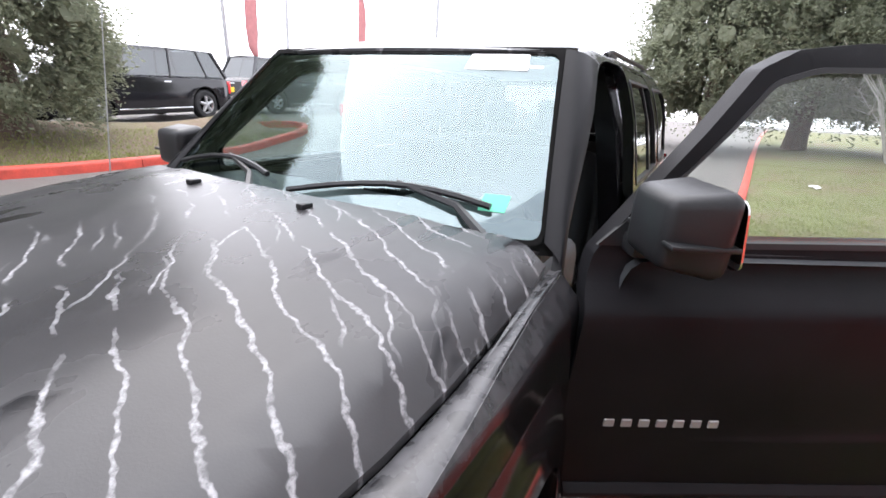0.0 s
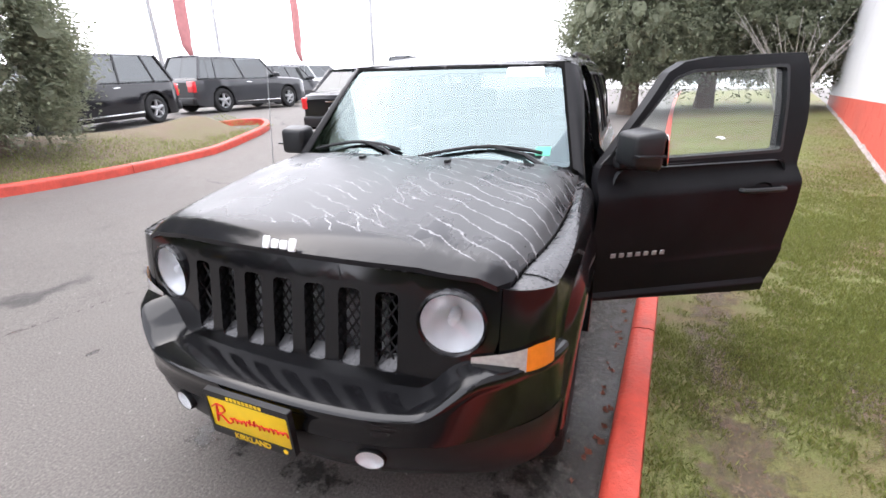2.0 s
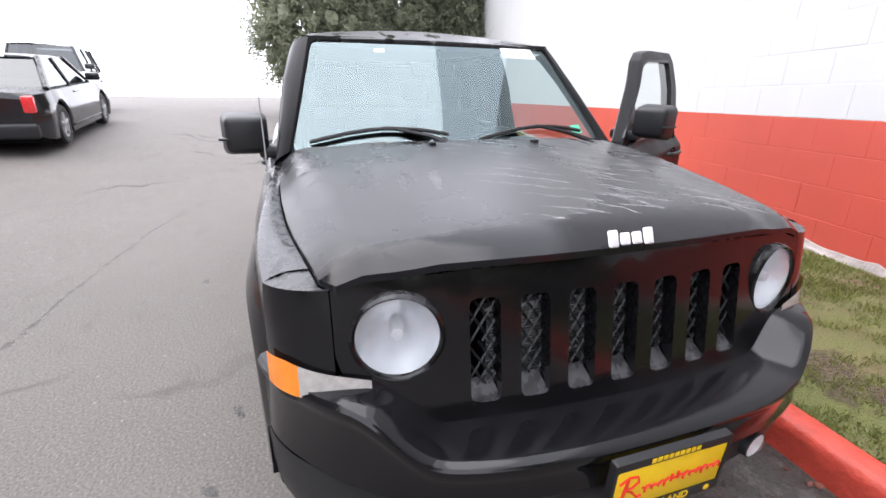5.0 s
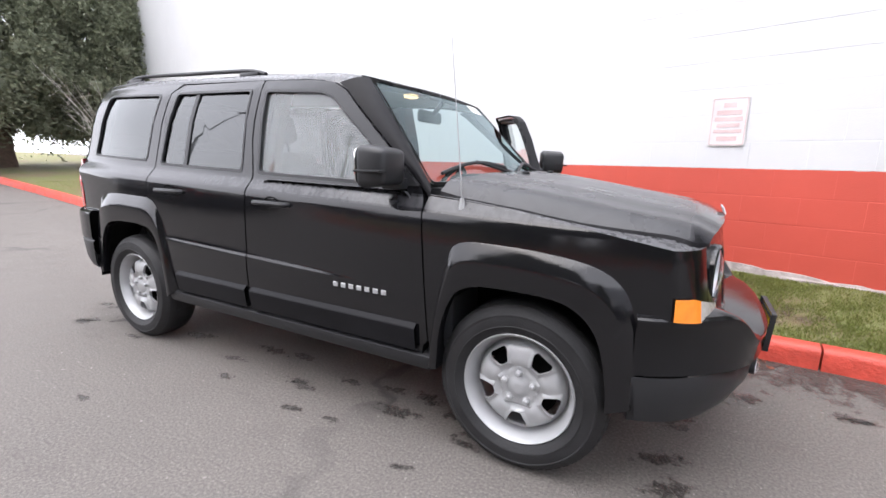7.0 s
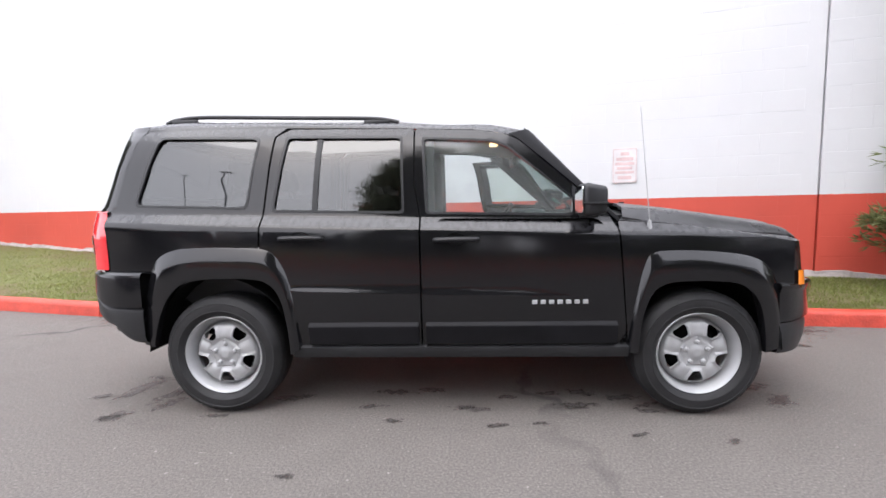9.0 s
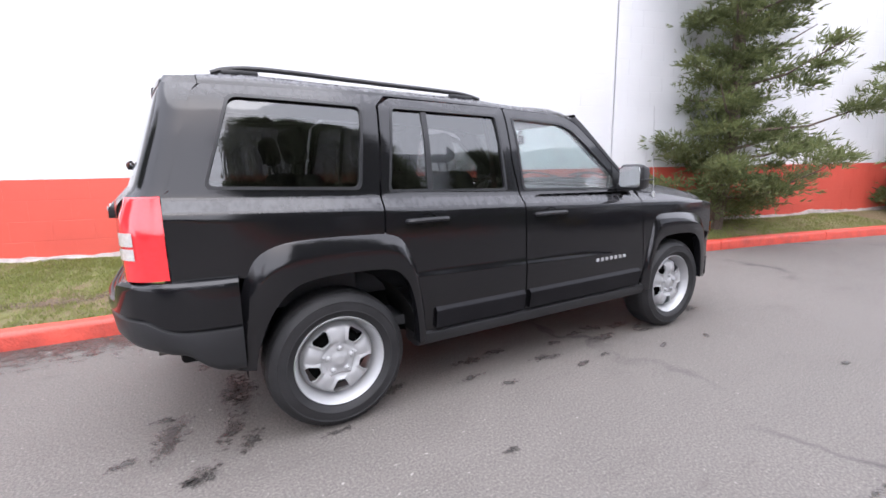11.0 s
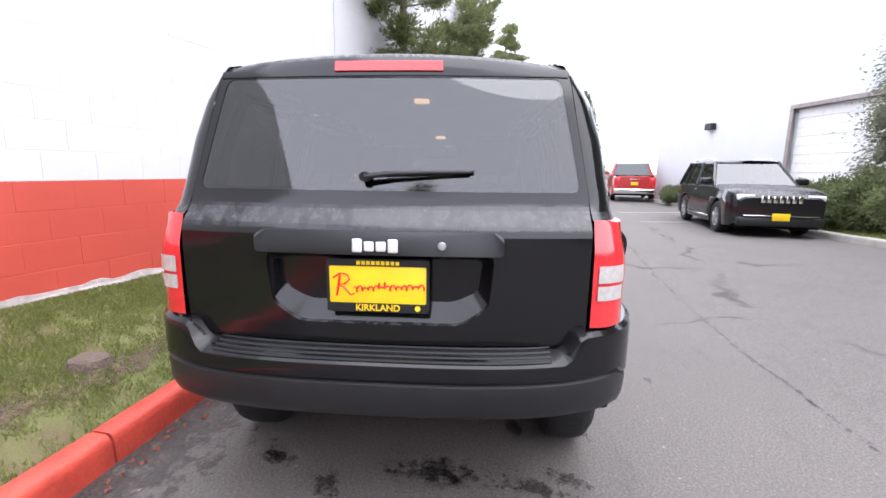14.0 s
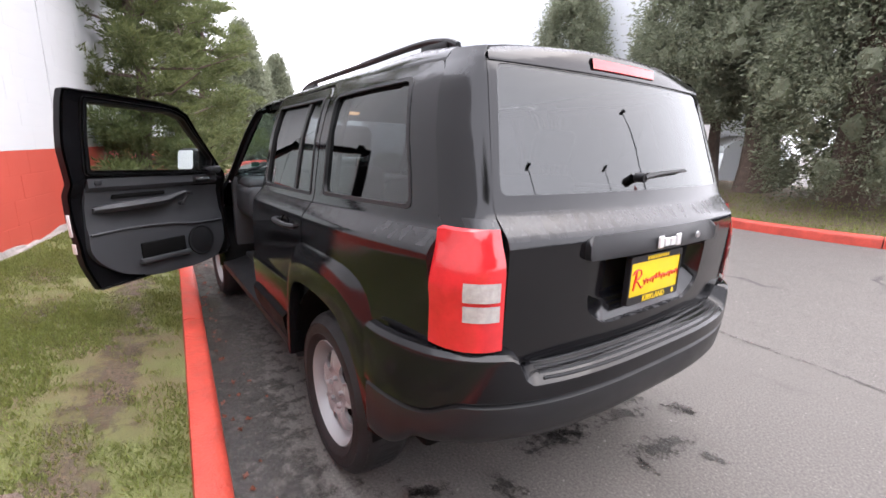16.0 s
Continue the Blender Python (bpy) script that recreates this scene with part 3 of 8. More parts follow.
def kerb_run(curve, start, length, bare_after=None, name="kerb"):
    """A kerb of separate stones along a curve, each with rounded, chipped edges."""
    run = tagged(empty(name), "red painted concrete kerb with scuffed joints", "kerb", kind="structure")
    cum = [0.0]
    for a, b in zip(curve, curve[1:]):
        cum.append(cum[-1] + (b - a).length)

    def at(s):
        s = min(max(s, 0), cum[-1])
        for i in range(len(cum) - 1):
            if s <= cum[i + 1] or i == len(cum) - 2:
                t = (s - cum[i]) / max(1e-6, cum[i + 1] - cum[i])
                d = (curve[i + 1] - curve[i]).normalized()
                return curve[i].lerp(curve[i + 1], t), d
    prof = [(0.0, -0.15), (0.004, 0.10), (0.012, 0.128), (0.032, 0.142), (0.10, 0.146), (0.128, 0.140), (0.135, 0.12), (0.135, -0.1)]
    s = start
    while s < cum[-1] - 0.3:
        e = min(s + length, cum[-1])
        bm = bmesh.new()
        rings = []
        k = max(2, int((e - s) / 0.28))
        for i in range(k + 1):
            u = s + 0.006 + (e - s - 0.012) * i / k
            p, d = at(u)
            nrm = Vector((-d.y, d.x)) * kerb_side
            rings.append([(p.x + nrm.x * o + 0.004 * noise.noise((p.x * 3, o * 40, 7)), p.y + nrm.y * o, gz(p.x, p.y) + h + (0.006 * noise.noise((p.x * 2.5, p.y * 2.5, o * 30)) if h > 0.05 else 0)) for o, h in prof])
        loft(bm, rings)
        for r in (rings[0], rings[-1]):
            bm.faces.new([bm.verts.new(q) for q in r])
        bmesh.ops.recalc_face_normals(bm, faces=bm.faces[:])
        mid = at((s + e) / 2)[0]
        part("kerb_stone", bm, MAT_KERB_BARE if bare_after and bare_after(mid) else MAT_KERB, run, sharp=50)
        s = e
    return run


build_ground()
build_lawns()
kerb_side = 1.0
kerb_run(KERB_WALL, 0.45, 2.23)
kerb_side = 1.0
kerb_run(KERB_ISLAND, 0.0, 3.0, lambda p: p.x > 4.3)

WALL_LEN0, WALL_LEN1, WALL_TOP = -17.0, 20.0, 6.2
WALL_DIR = Vector((1, -0.25, 0)).normalized()
WALL_OUT = Vector((-0.25, -1, 0)).normalized()


def wall_point(x, out, z):
    p = Vector((x, wall_y(x), 0)) + WALL_OUT * out
    return (p.x, p.y, z)


def slab(bm, x0, x1, o0, o1, z0, z1):
    vs = [bm.verts.new(wall_point(x, o, z)) for z in (z0, z1) for x, o in ((x0, o0), (x1, o0), (x1, o1), (x0, o1))]
    for f in ((0, 1, 2, 3), (4, 7, 6, 5), (0, 4, 5, 1), (1, 5, 6, 2), (2, 6, 7, 3), (3, 7, 4, 0)):
        bm.faces.new([vs[i] for i in f])
    bmesh.ops.recalc_face_normals(bm, faces=bm.faces[:])


bm = bmesh.new()
slab(bm, WALL_LEN0, 4.04, -0.3, -0.0045, -0.3, WALL_TOP)
slab(bm, 4.065, WALL_LEN1, -0.3, -0.0045, -0.3, WALL_TOP)
slab(bm, 4.04, 4.065, -0.3, -0.05, -0.3, WALL_TOP)
wall_block = tagged(part("wall_block", bm, MAT_WALL, smooth=False), "painted block wall, white above a red band", "wall", kind="structure")
# the return of the building at the rear end, and its roof, close the place
bm = bmesh.new()
a = Vector(wall_point(WALL_LEN0, -0.31, 0))
b = a - WALL_OUT * 14
slab2 = [bm.verts.new((p.x, p.y, z)) for z in (-0.3, WALL_TOP) for p in (a, b, b + WALL_DIR * 0.3, a + WALL_DIR * 0.3)]
for f in ((0, 1, 2, 3), (4, 7, 6, 5), (0, 4, 5, 1), (1, 5, 6, 2), (2, 6, 7, 3), (3, 7, 4, 0)):
    bm.faces.new([slab2[i] for i in f])
tagged(part("wall_return", bm, MAT_WALL, smooth=False), "painted end wall of the same building", "wall", kind="structure")

# ---- the black compact SUV: x ahead, y to its left, standing on the origin ----
SIDE = [(0.30, 0.800), (0.36, 0.838), (0.42, 0.856), (0.52, 0.866), (0.70, 0.868), (0.92, 0.864), (1.015, 0.858), (1.036, 0.850), (1.092, 0.802), (1.115, 0.795), (1.40, 0.742), (1.55, 0.694), (1.60, 0.664), (1.64, 0.632)]


def yside(x, z):
    y = smooth_table(SIDE, z + (0.033 * x - 0.005) * step(0.85, 1.0, z) * step(1.55, 1.25, z), 0.006)
    # a shallow crease along the doors, fading out toward the front wheel
    y += 0.007 * step(0.708, 0.688, z + 0.03 * x) * step(0.45, 0.66, z) * step(-1.0, -0.8, x) * step(0.75, 0.2, x)
    if x > 1.25:
        y -= 0.075 * ((x - 1.25) / 0.75) ** 2
    y += 0.026 * step(-0.7, -1.7, x) * step(1.25, 1.58, z)
    if x < -1.3:
        y -= (0.050 + 0.030 * step(1.12, 0.95, z)) * ((-x - 1.3) / 0.75) ** 2
    return y


CREASES = [(0.033, c + 0.005) for c in (1.005, 1.022, 1.032, 1.042, 1.065, 1.085, 1.096, 1.112)] + [(0.03, c) for c in (0.684, 0.692, 0.700, 0.709)]


def on_side(s):
    return lambda u, v, d: (u, s * (yside(u, v) - d), v)


FRONT = [(0.60, 2.02), (0.70, 2.005), (0.85, 1.985), (0.95, 1.97), (0.995, 1.955)]
REAR = [(0.74, -2.18), (0.84, -2.19), (1.0, -2.196), (1.13, -2.198), (1.15, -2.188), (1.205, -2.134), (1.24, -2.12), (1.60, -2.0), (1.67, -1.965)]


def xfront(y, z):
    return smooth_table(FRONT, z, 0.01) - 0.17 * y * y


def xrear(y, z):
    return smooth_table(REAR, z, 0.012) + 0.13 * y * y


def on_front(u, v, d):
    return (xfront(u, v) - d, u, v)


def on_rear(u, v, d):
    return (xrear(u, v) + d, u, v)


ROOF = [(-1.97, 1.704), (-1.6, 1.740), (-1.0, 1.740), (-0.3, 1.722), (0.2, 1.668), (0.42, 1.610), (0.52, 1.583)]
HOOD = [(0.90, 1.165), (1.1, 1.148), (1.3, 1.122), (1.5, 1.092), (1.7, 1.062), (1.85, 1.040), (1.92, 1.022), (1.955, 1.002), (1.975, 0.985)]


def zroof(x, y):
    k = 1 - 0.74 * step(-0.2, 0.42, x) - 0.45 * step(-0.8, -1.8, x)
    return smooth_table(ROOF, x, 0.05) - k * (0.066 * (y / 0.6) ** 2 + 0.012 * step(0.5, 0.62, abs(y)))


def on_roof(u, v, d):
    return (u, v, zroof(u, v) - d)


def hood_half(x):
    return 0.780 - 0.080 * max(0.0, (x - 1.2) / 0.68) ** 2


def on_hood(u, v, d):
    hw = hood_half(u)
    roll = max(0.0, abs(v) - (hw - 0.10)) / 0.10
    z = smooth_table(HOOD, u + 0.14 * v * v * step(1.2, 1.9, u), 0.02) - 0.018 * (v / 0.7) ** 2 - (0.065 - 0.028 * step(1.4, 1.88, u)) * roll ** 2 + 0.011 * step(0.56, 0.44, abs(v))
    return (u, v, z - d)


def on_screen(u, v, d):
    t = (v - 1.12) / 0.46
    return (0.862 - (v - 1.12) * 0.93 + 0.128 * (1 - (u / 0.71) ** 2) * (1 - 0.55 * t) + d * -0.7, u, v - d * 0.6)


def expand(loop, d):
    cx, cy = sum(p[0] for p in loop) / len(loop), sum(p[1] for p in loop) / len(loop)
    w, h = max(p[0] for p in loop) - min(p[0] for p in loop), max(p[1] for p in loop) - min(p[1] for p in loop)
    return [(cx + (u - cx) * (1 + 2 * d / w), cy + (v - cy) * (1 + 2 * d / h)) for u, v in loop]


def bez(a, c, b, n=7):
    a, b, c = Vector(a), Vector(b), Vector(c)
    return [(1 - k / n) ** 2 * a + 2 * (k / n) * (1 - k / n) * c + (k / n) ** 2 * b for k in range(n + 1)]


def corner_strip(zs, a_of, b_of, ctrl, proud=0.0, n=8, t0=0.0, t1=1.0, s=1):
    """A panel that wraps a corner of the body from a side edge to a front or rear edge."""
    bm = bmesh.new()
    rings = []
    for z in zs:
        a, b = Vector(a_of(z)), Vector(b_of(z))
        c = Vector(ctrl(a, b))
        ring = []
        for k in range(n + 1):
            t = t0 + (t1 - t0) * k / n
            p = (1 - t) ** 2 * a + 2 * t * (1 - t) * c + t * t * b
            tang = (2 * (1 - t) * (c - a) + 2 * t * (b - c)).normalized()
            nr = Vector((tang.y, -tang.x, 0))
            if nr.dot(c - (a + b) / 2) < 0:
                nr = -nr
            p = p + nr * proud
            ring.append((p.x, s * p.y, p.z))
        rings.append(ring)
    loft(bm, rings)
    bmesh.ops.recalc_face_normals(bm, faces=bm.faces[:])
    return bm


def swept(plan, prof, s_pts=6):
    """A bumper: a plan line from one side to the other, with a profile of (inset, height) that may change along it."""
    half = spline([(x, y) for x, y in plan], s_pts)
    full = [Vector((p.x, -p.y)) for p in half[::-1]] + half[1:]
    bm = bmesh.new()
    rings = []
    for i, p in enumerate(full):
        d = (full[min(i + 1, len(full) - 1)] - full[max(i - 1, 0)]).normalized()
        inw = Vector((-d.y, d.x))
        if inw.dot(-p) < 0:
            inw = -inw
        rings.append([(p.x + inw.x * o, p.y + inw.y * o, z) for o, z in prof(abs(p.y))])
    loft(bm, rings)
    bmesh.ops.recalc_face_normals(bm, faces=bm.faces[:])
    return bm


def band(prev, outer, inner, s, lip=0.893, out=0.0):
    """A wheel-arch flare between an outer and an inner line of (x, z)."""
    bm = bmesh.new()
    a, b = spline([(x, z) for x, z in outer], 6), spline([(x, z) for x, z in inner], 6)
    n = 40

    def at(c, t):
        f = t * (len(c) - 1)
        i = min(int(f), len(c) - 2)
        return c[i].lerp(c[i + 1], f - i)
    rings = []
    for k in range(n + 1):
        o, i = at(a, k / n), at(b, k / n)
        ring = []
        for t, y in ((0.0, None), (0.05, 0.16), (0.22, 0.58), (0.40, 0.96), (0.46, 1.0), (0.90, 0.985), (0.99, 0.95), (1.0, 0.55), (0.98, -0.6)):
            p = o.lerp(i, t)
            base = yside(p.x, max(0.36, p.y)) - 0.004
            end = lip - 0.07 * max(0.0, (abs(p.x) - 1.45) / 0.4) ** 2
            ring.append((p.x, s * (base if y is None else base + (end - base) * y), p.y))
        rings.append(ring)
    loft(bm, rings)
    bmesh.ops.recalc_face_normals(bm, faces=bm.faces[:])
    return bm


def wheel(parent, m):
    """A wheel that faces +y, on its hub."""
    R, W = 0.345, 0.105
    bm = bmesh.new()
    lathe(bm, [(0.216, W - 0.024), (0.228, W - 0.010), (0.242, W + 0.004), (0.252, W + 0.0085), (0.255, W + 0.0115), (0.259, W + 0.0125), (0.261, W + 0.0105), (0.278, W + 0.0115), (0.296, W + 0.0085), (0.299, W + 0.0105), (0.304, W + 0.0095), (0.307, W + 0.005), (0.328, W - 0.010), (0.340, W - 0.028), (R, W - 0.05), (R, -W + 0.05), (0.340, -W + 0.028), (0.325, -W + 0.01), (0.27, -W), (0.208, -W + 0.012)], 64)
    for k in range(56):
        a = 2 * math.pi * k / 56
        turn = Matrix.Rotation(a, 4, "Y")
        for sgn in (1, -1):
            box(bm, (-0.013, min(sgn * 0.058, sgn * 0.086), R - 0.03), (0.013, max(sgn * 0.058, sgn * 0.086), R - 0.009), m=turn)
        box(bm, (-0.014, -0.05, R - 0.012), (0.004, 0.05, R + 0.001), m=turn)
    tyre = part("tyre", bm, MAT_RUBBER, parent, sharp=40)
    tyre.matrix_local = m
    # pressed steel disc with five windows between raised spokes
    prof = [(0.0, 0.066), (0.022, 0.066), (0.032, 0.060), (0.045, 0.054), (0.066, 0.054), (0.080, 0.060), (0.092, 0.064), (0.102, 0.066), (0.112, 0.066), (0.124, 0.064), (0.136, 0.061), (0.147, 0.057), (0.157, 0.052), (0.163, 0.046), (0.169, 0.030), (0.175, 0.014), (0.181, 0.018), (0.189, 0.045), (0.197, 0.074), (0.206, 0.086)]

    def dish(u, v, d):
        r, a = math.hypot(u, v), math.atan2(v, u)
        spoke = max(0.0, math.cos(5 * (a - math.pi / 2))) * step(0.06, 0.10, r) * step(0.172, 0.145, r)
        # rolled lips round the windows, a raised five-sided boss round the nuts
        da = (a - math.pi / 2 - math.pi / 5 + math.pi / 5) % (2 * math.pi / 5) - math.pi / 5
        gap = max(abs(r * math.sin(da)) - 0.018 - 0.5 * max(0.0, r - 0.098), 0.098 - r, r - 0.158)
        lip = 0.008 * math.exp(-(max(0.0, gap) / 0.007) ** 2)
        db = (a - math.pi / 2 + math.pi / 5) % (2 * math.pi / 5) - math.pi / 5
        boss = 0.009 * step(0.088, 0.080, r * math.cos(abs(db) - math.pi / 5) / math.cos(math.pi / 5))
        return (u, lerp_table(prof, r) + 0.008 * spoke + lip + boss - d, v)
    ring = [(0.176 * math.cos(2 * math.pi * k / 72), 0.176 * math.sin(2 * math.pi * k / 72)) for k in range(72)]
    holes = []
    for k in range(5):
        a = 2 * math.pi * (k + 0.5) / 5 + math.pi / 2
        quad = [(r * math.cos(a) - w * math.sin(a), r * math.sin(a) + w * math.cos(a)) for r, w in ((0.098, -0.018), (0.140, -0.040), (0.158, -0.036), (0.158, 0.036), (0.140, 0.040), (0.098, 0.018))]
        holes.append(rounded(quad, 0.010, 3))
    bm = sheet(ring, holes, 0.008, dish, 0.014)
    lathe(bm, [(0.172, 0.004), (0.176, 0.012), (0.182, 0.020), (0.189, 0.045), (0.197, 0.074), (0.206, 0.086)], 60)
    lathe(bm, [(0.206, 0.086), (0.210, 0.092), (0.214, 0.088), (0.206, 0.07), (0.198, 0.03), (0.192, -0.09)], 60)
    rim = part("rim", bm, MAT_STEEL, parent, "silver five-window steel wheel", sharp=30)
    rim.matrix_local = m @ Matrix.Translation((0, 0.008, 0)) @ Matrix.Diagonal((1.055, 1, 1.055, 1))
    for k in range(5):
        a = 2 * math.pi * k / 5 + math.pi / 2
        bm = bmesh.new()
        lathe(bm, [(0.0, 0.020), (0.007, 0.020), (0.011, 0.015), (0.0115, 0.002), (0.017, 0.0), (0.018, -0.01)], 12)
        nut = part("wheel_nut", bm, MAT_STEEL, rim)
        nut.matrix_local = Matrix.Translation((0.057 * math.cos(a), 0.064, 0.057 * math.sin(a)))
    bm = bmesh.new()
    lathe(bm, [(0.0, 0.01), (0.13, 0.01), (0.14, 0.0), (0.14, -0.05), (0.0, -0.05)], 32)
    part("brake_drum", bm, MAT_DARK, rim)
    return tyre


def badge_blocks(bm, n, w, h, gap, depth, place):
    """A row of small rounded raised blocks for a maker's badge."""
    for k in range(n):
        hh = h * (1.0 if k in (0, n - 1) else 0.72)
        lo, hi = (k * (w + gap), 0, (h - hh) * (0.3 if k else 0)), (k * (w + gap) + w, depth, (h - hh) * (0.3 if k else 0) + hh)
        vs = box(bm, lo, hi, 0.004, 1)
        for v in vs:
            v.co = place(v.co.x - (n * (w + gap) - gap) / 2, v.co.y, v.co.z - h / 2)


jeep = tagged(empty("suv"), "black compact SUV, wet with dew, driver's door open", "car")

# body: doors, fenders, quarters
W_FD0 = rounded([(-0.135, 1.135), (0.655, 1.112), (0.662, 1.195), (0.305, 1.492), (0.22, 1.522), (-0.155, 1.545)], 0.022)
W_RD = rounded([(-0.275, 1.140), (-0.285, 1.555), (-0.935, 1.572), (-1.0, 1.162)], 0.022)
W_Q = rounded([(-1.160, 1.180), (-1.103, 1.570), (-1.690, 1.587), (-1.815, 1.206)], 0.035)
FD0 = rounded([(-0.168, 0.405), (0.885, 0.405), (0.925, 0.47), (0.880, 1.03), (0.845, 1.10), (0.372, 1.525), (0.29, 1.566), (0.15, 1.588), (-0.203, 1.606), (-0.203, 1.30), (-0.170, 1.10)], 0.012, 2)
RD = rounded([(-0.178, 0.405), (-0.180, 1.10), (-0.213, 1.30), (-0.213, 1.608), (-0.93, 1.626), (-1.005, 1.580), (-1.052, 1.14), (-1.062, 0.95), (-0.97, 0.88), (-0.90, 0.70), (-0.865, 0.54), (-0.865, 0.405)], 0.012, 2)
FENDER = [(0.933, 0.46), (0.888, 1.03), (0.893, 1.068), (1.10, 1.052), (1.30, 1.028), (1.50, 0.998), (1.65, 0.972), (1.80, 0.945), (1.80, 0.69), (1.70, 0.69), (1.61, 0.79), (1.37, 0.85), (1.10, 0.85), (1.02, 0.78), (0.96, 0.60), (0.945, 0.40), (0.935, 0.40)]
QUARTER = [(-1.978, 0.82), (-1.982, 1.172), (-1.952, 1.192), (-1.832, 1.60), (-1.79, 1.637), (-0.955, 1.637), (-1.017, 1.580), (-1.062, 1.14), (-1.072, 0.93), (-1.2, 0.92), (-1.52, 0.92), (-1.66, 0.86), (-1.70, 0.82)]


# the open door as it hangs: its frame and glass line
W_FDL = rounded([(-0.065, 1.176), (0.735, 1.150), (0.755, 1.225), (0.515, 1.492), (0.42, 1.522), (-0.075, 1.548)], 0.022)
FDL = rounded([(-0.085, 0.455), (0.885, 0.492), (0.925, 0.54), (0.895, 1.03), (0.875, 1.12), (0.550, 1.522), (0.465, 1.565), (0.31, 1.588), (-0.203, 1.610), (-0.203, 1.30), (-0.170, 1.10), (-0.165, 0.90), (-0.135, 0.62)], 0.012, 2)


def window(parent, hole, shape, glass, seal=0.012, name="window"):
    ob = part(name, sheet(expand(hole, 0.012), (), 0.1, lambda u, v, d: shape(u, v, 0.011 + d), 0.004), glass, parent, sharp=30)
    part("weatherstrip", sheet(expand(hole, seal), [expand(hole, -0.002)], 0.08, lambda u, v, d: shape(u, v, d - 0.003), 0.024), MAT_PLASTIC, parent)
    return ob


def handle(parent, x, z, s):
    bm = bmesh.new()
    y = yside(x, z)
    pts = [(x - 0.115, s * (y - 0.004), z), (x - 0.10, s * (y + 0.022), z + 0.002), (x - 0.03, s * (y + 0.032), z + 0.004), (x + 0.05, s * (y + 0.032), z + 0.004), (x + 0.105, s * (y + 0.022), z + 0.002), (x + 0.118, s * (y - 0.004), z)]
    tube(bm, spline(pts, 4), 0.0125, 8)
    ob = part("door_handle", bm, MAT_PLASTIC, parent, "black moulded pull handle")
    bm = bmesh.new()
    lathe(bm, [(0.045, 0.001), (0.040, -0.001), (0.028, -0.012), (0.0, -0.016)], 20)
    cup = part("handle_cup", bm, MAT_DARK, parent)
    cup.matrix_local = Matrix.Translation((x, s * (y + 0.002), z)) @ Matrix.Diagonal((1.2, s, 0.8, 1))
    return ob


def cladding(parent, x0, x1, s, up=(0.0, 0.0)):
    """The raised lower band of a door, with a sharp upper crease."""
    bm = bmesh.new()
    rings = []
    for k in range(13):
        x = x0 + (x1 - x0) * k / 12
        foot = 0.415 + up[0] + (up[1] - up[0]) * k / 12
        rings.append([(x, s * (yside(x, z) + o), z) for z, o in ((foot, -0.004), (foot + 0.003, 0.018), (max(0.470, foot + 0.008), 0.021), (0.514, 0.022), (0.520, 0.019), (0.536, 0.002), (0.538, -0.006))])
    loft(bm, rings, caps=True)
    bmesh.ops.recalc_face_normals(bm, faces=bm.faces[:])
    return part("lower_cladding", bm, MAT_PAINT_MIST, parent, sharp=18)


def mirror(parent, s):
    x, y, z = (0.770, 0.780, 1.212) if s > 0 else (0.735, 0.80, 1.172)
    bm = bmesh.new()
    box(bm, (x - 0.075, y + 0.02, z - 0.075), (x + 0.055, y + 0.20, z + 0.095), 0.03, 3)
    for v in bm.verts:
        if v.co.x > x:
            v.co.y += -0.02 * (v.co.y - y) / 0.2
            v.co.z = z + (v.co.z - z) * 0.86
    for v in bm.verts:
        v.co.y *= s
    bmesh.ops.recalc_face_normals(bm, faces=bm.faces[:])
    ob = part("wing_mirror", bm, MAT_PLASTIC, parent, "black wing mirror housing")
    bm = bmesh.new()
    box(bm, (x - 0.05, min(s * (y - 0.09), s * (y + 0.06)), z - 0.085), (x + 0.045, max(s * (y - 0.09), s * (y + 0.06)), z - 0.035), 0.015)
    box(bm, (x - 0.078, min(s * (y + 0.02), s * (y + 0.203)), z - 0.012), (x + 0.052, max(s * (y + 0.02), s * (y + 0.203)), z - 0.002), 0.003)
    part("mirror_arm", bm, MAT_PLASTIC, parent)
    gl = sheet(rounded([(s * (y + 0.035), z - 0.055), (s * (y + 0.19), z - 0.055), (s * (y + 0.19), z + 0.08), (s * (y + 0.035), z + 0.08)], 0.025), (), 0.1, lambda u, v, d: (x - 0.079 - 0.010 * (s > 0) + d + (0.16 if s > 0 else 0.0) * (v - z), u, v), 0.004)
    part("mirror_glass", gl, MAT_MIRROR, parent, "silvered mirror glass")


def name_bars(parent, s, x0, x1, z):
    n = 7
    w = (x1 - x0) / n
    for k in range(n):
        bm = bmesh.new()
        a = x0 + k * w
        y = yside(a, z)
        box(bm, (a + 0.004, min(s * (y - 0.001), s * (y + 0.005)), z), (a + w * 0.70, max(s * (y - 0.001), s * (y + 0.004)), z + 0.022), 0.002, 1)
        part("badge_bar", bm, MAT_STEEL, parent, "small silver bar")


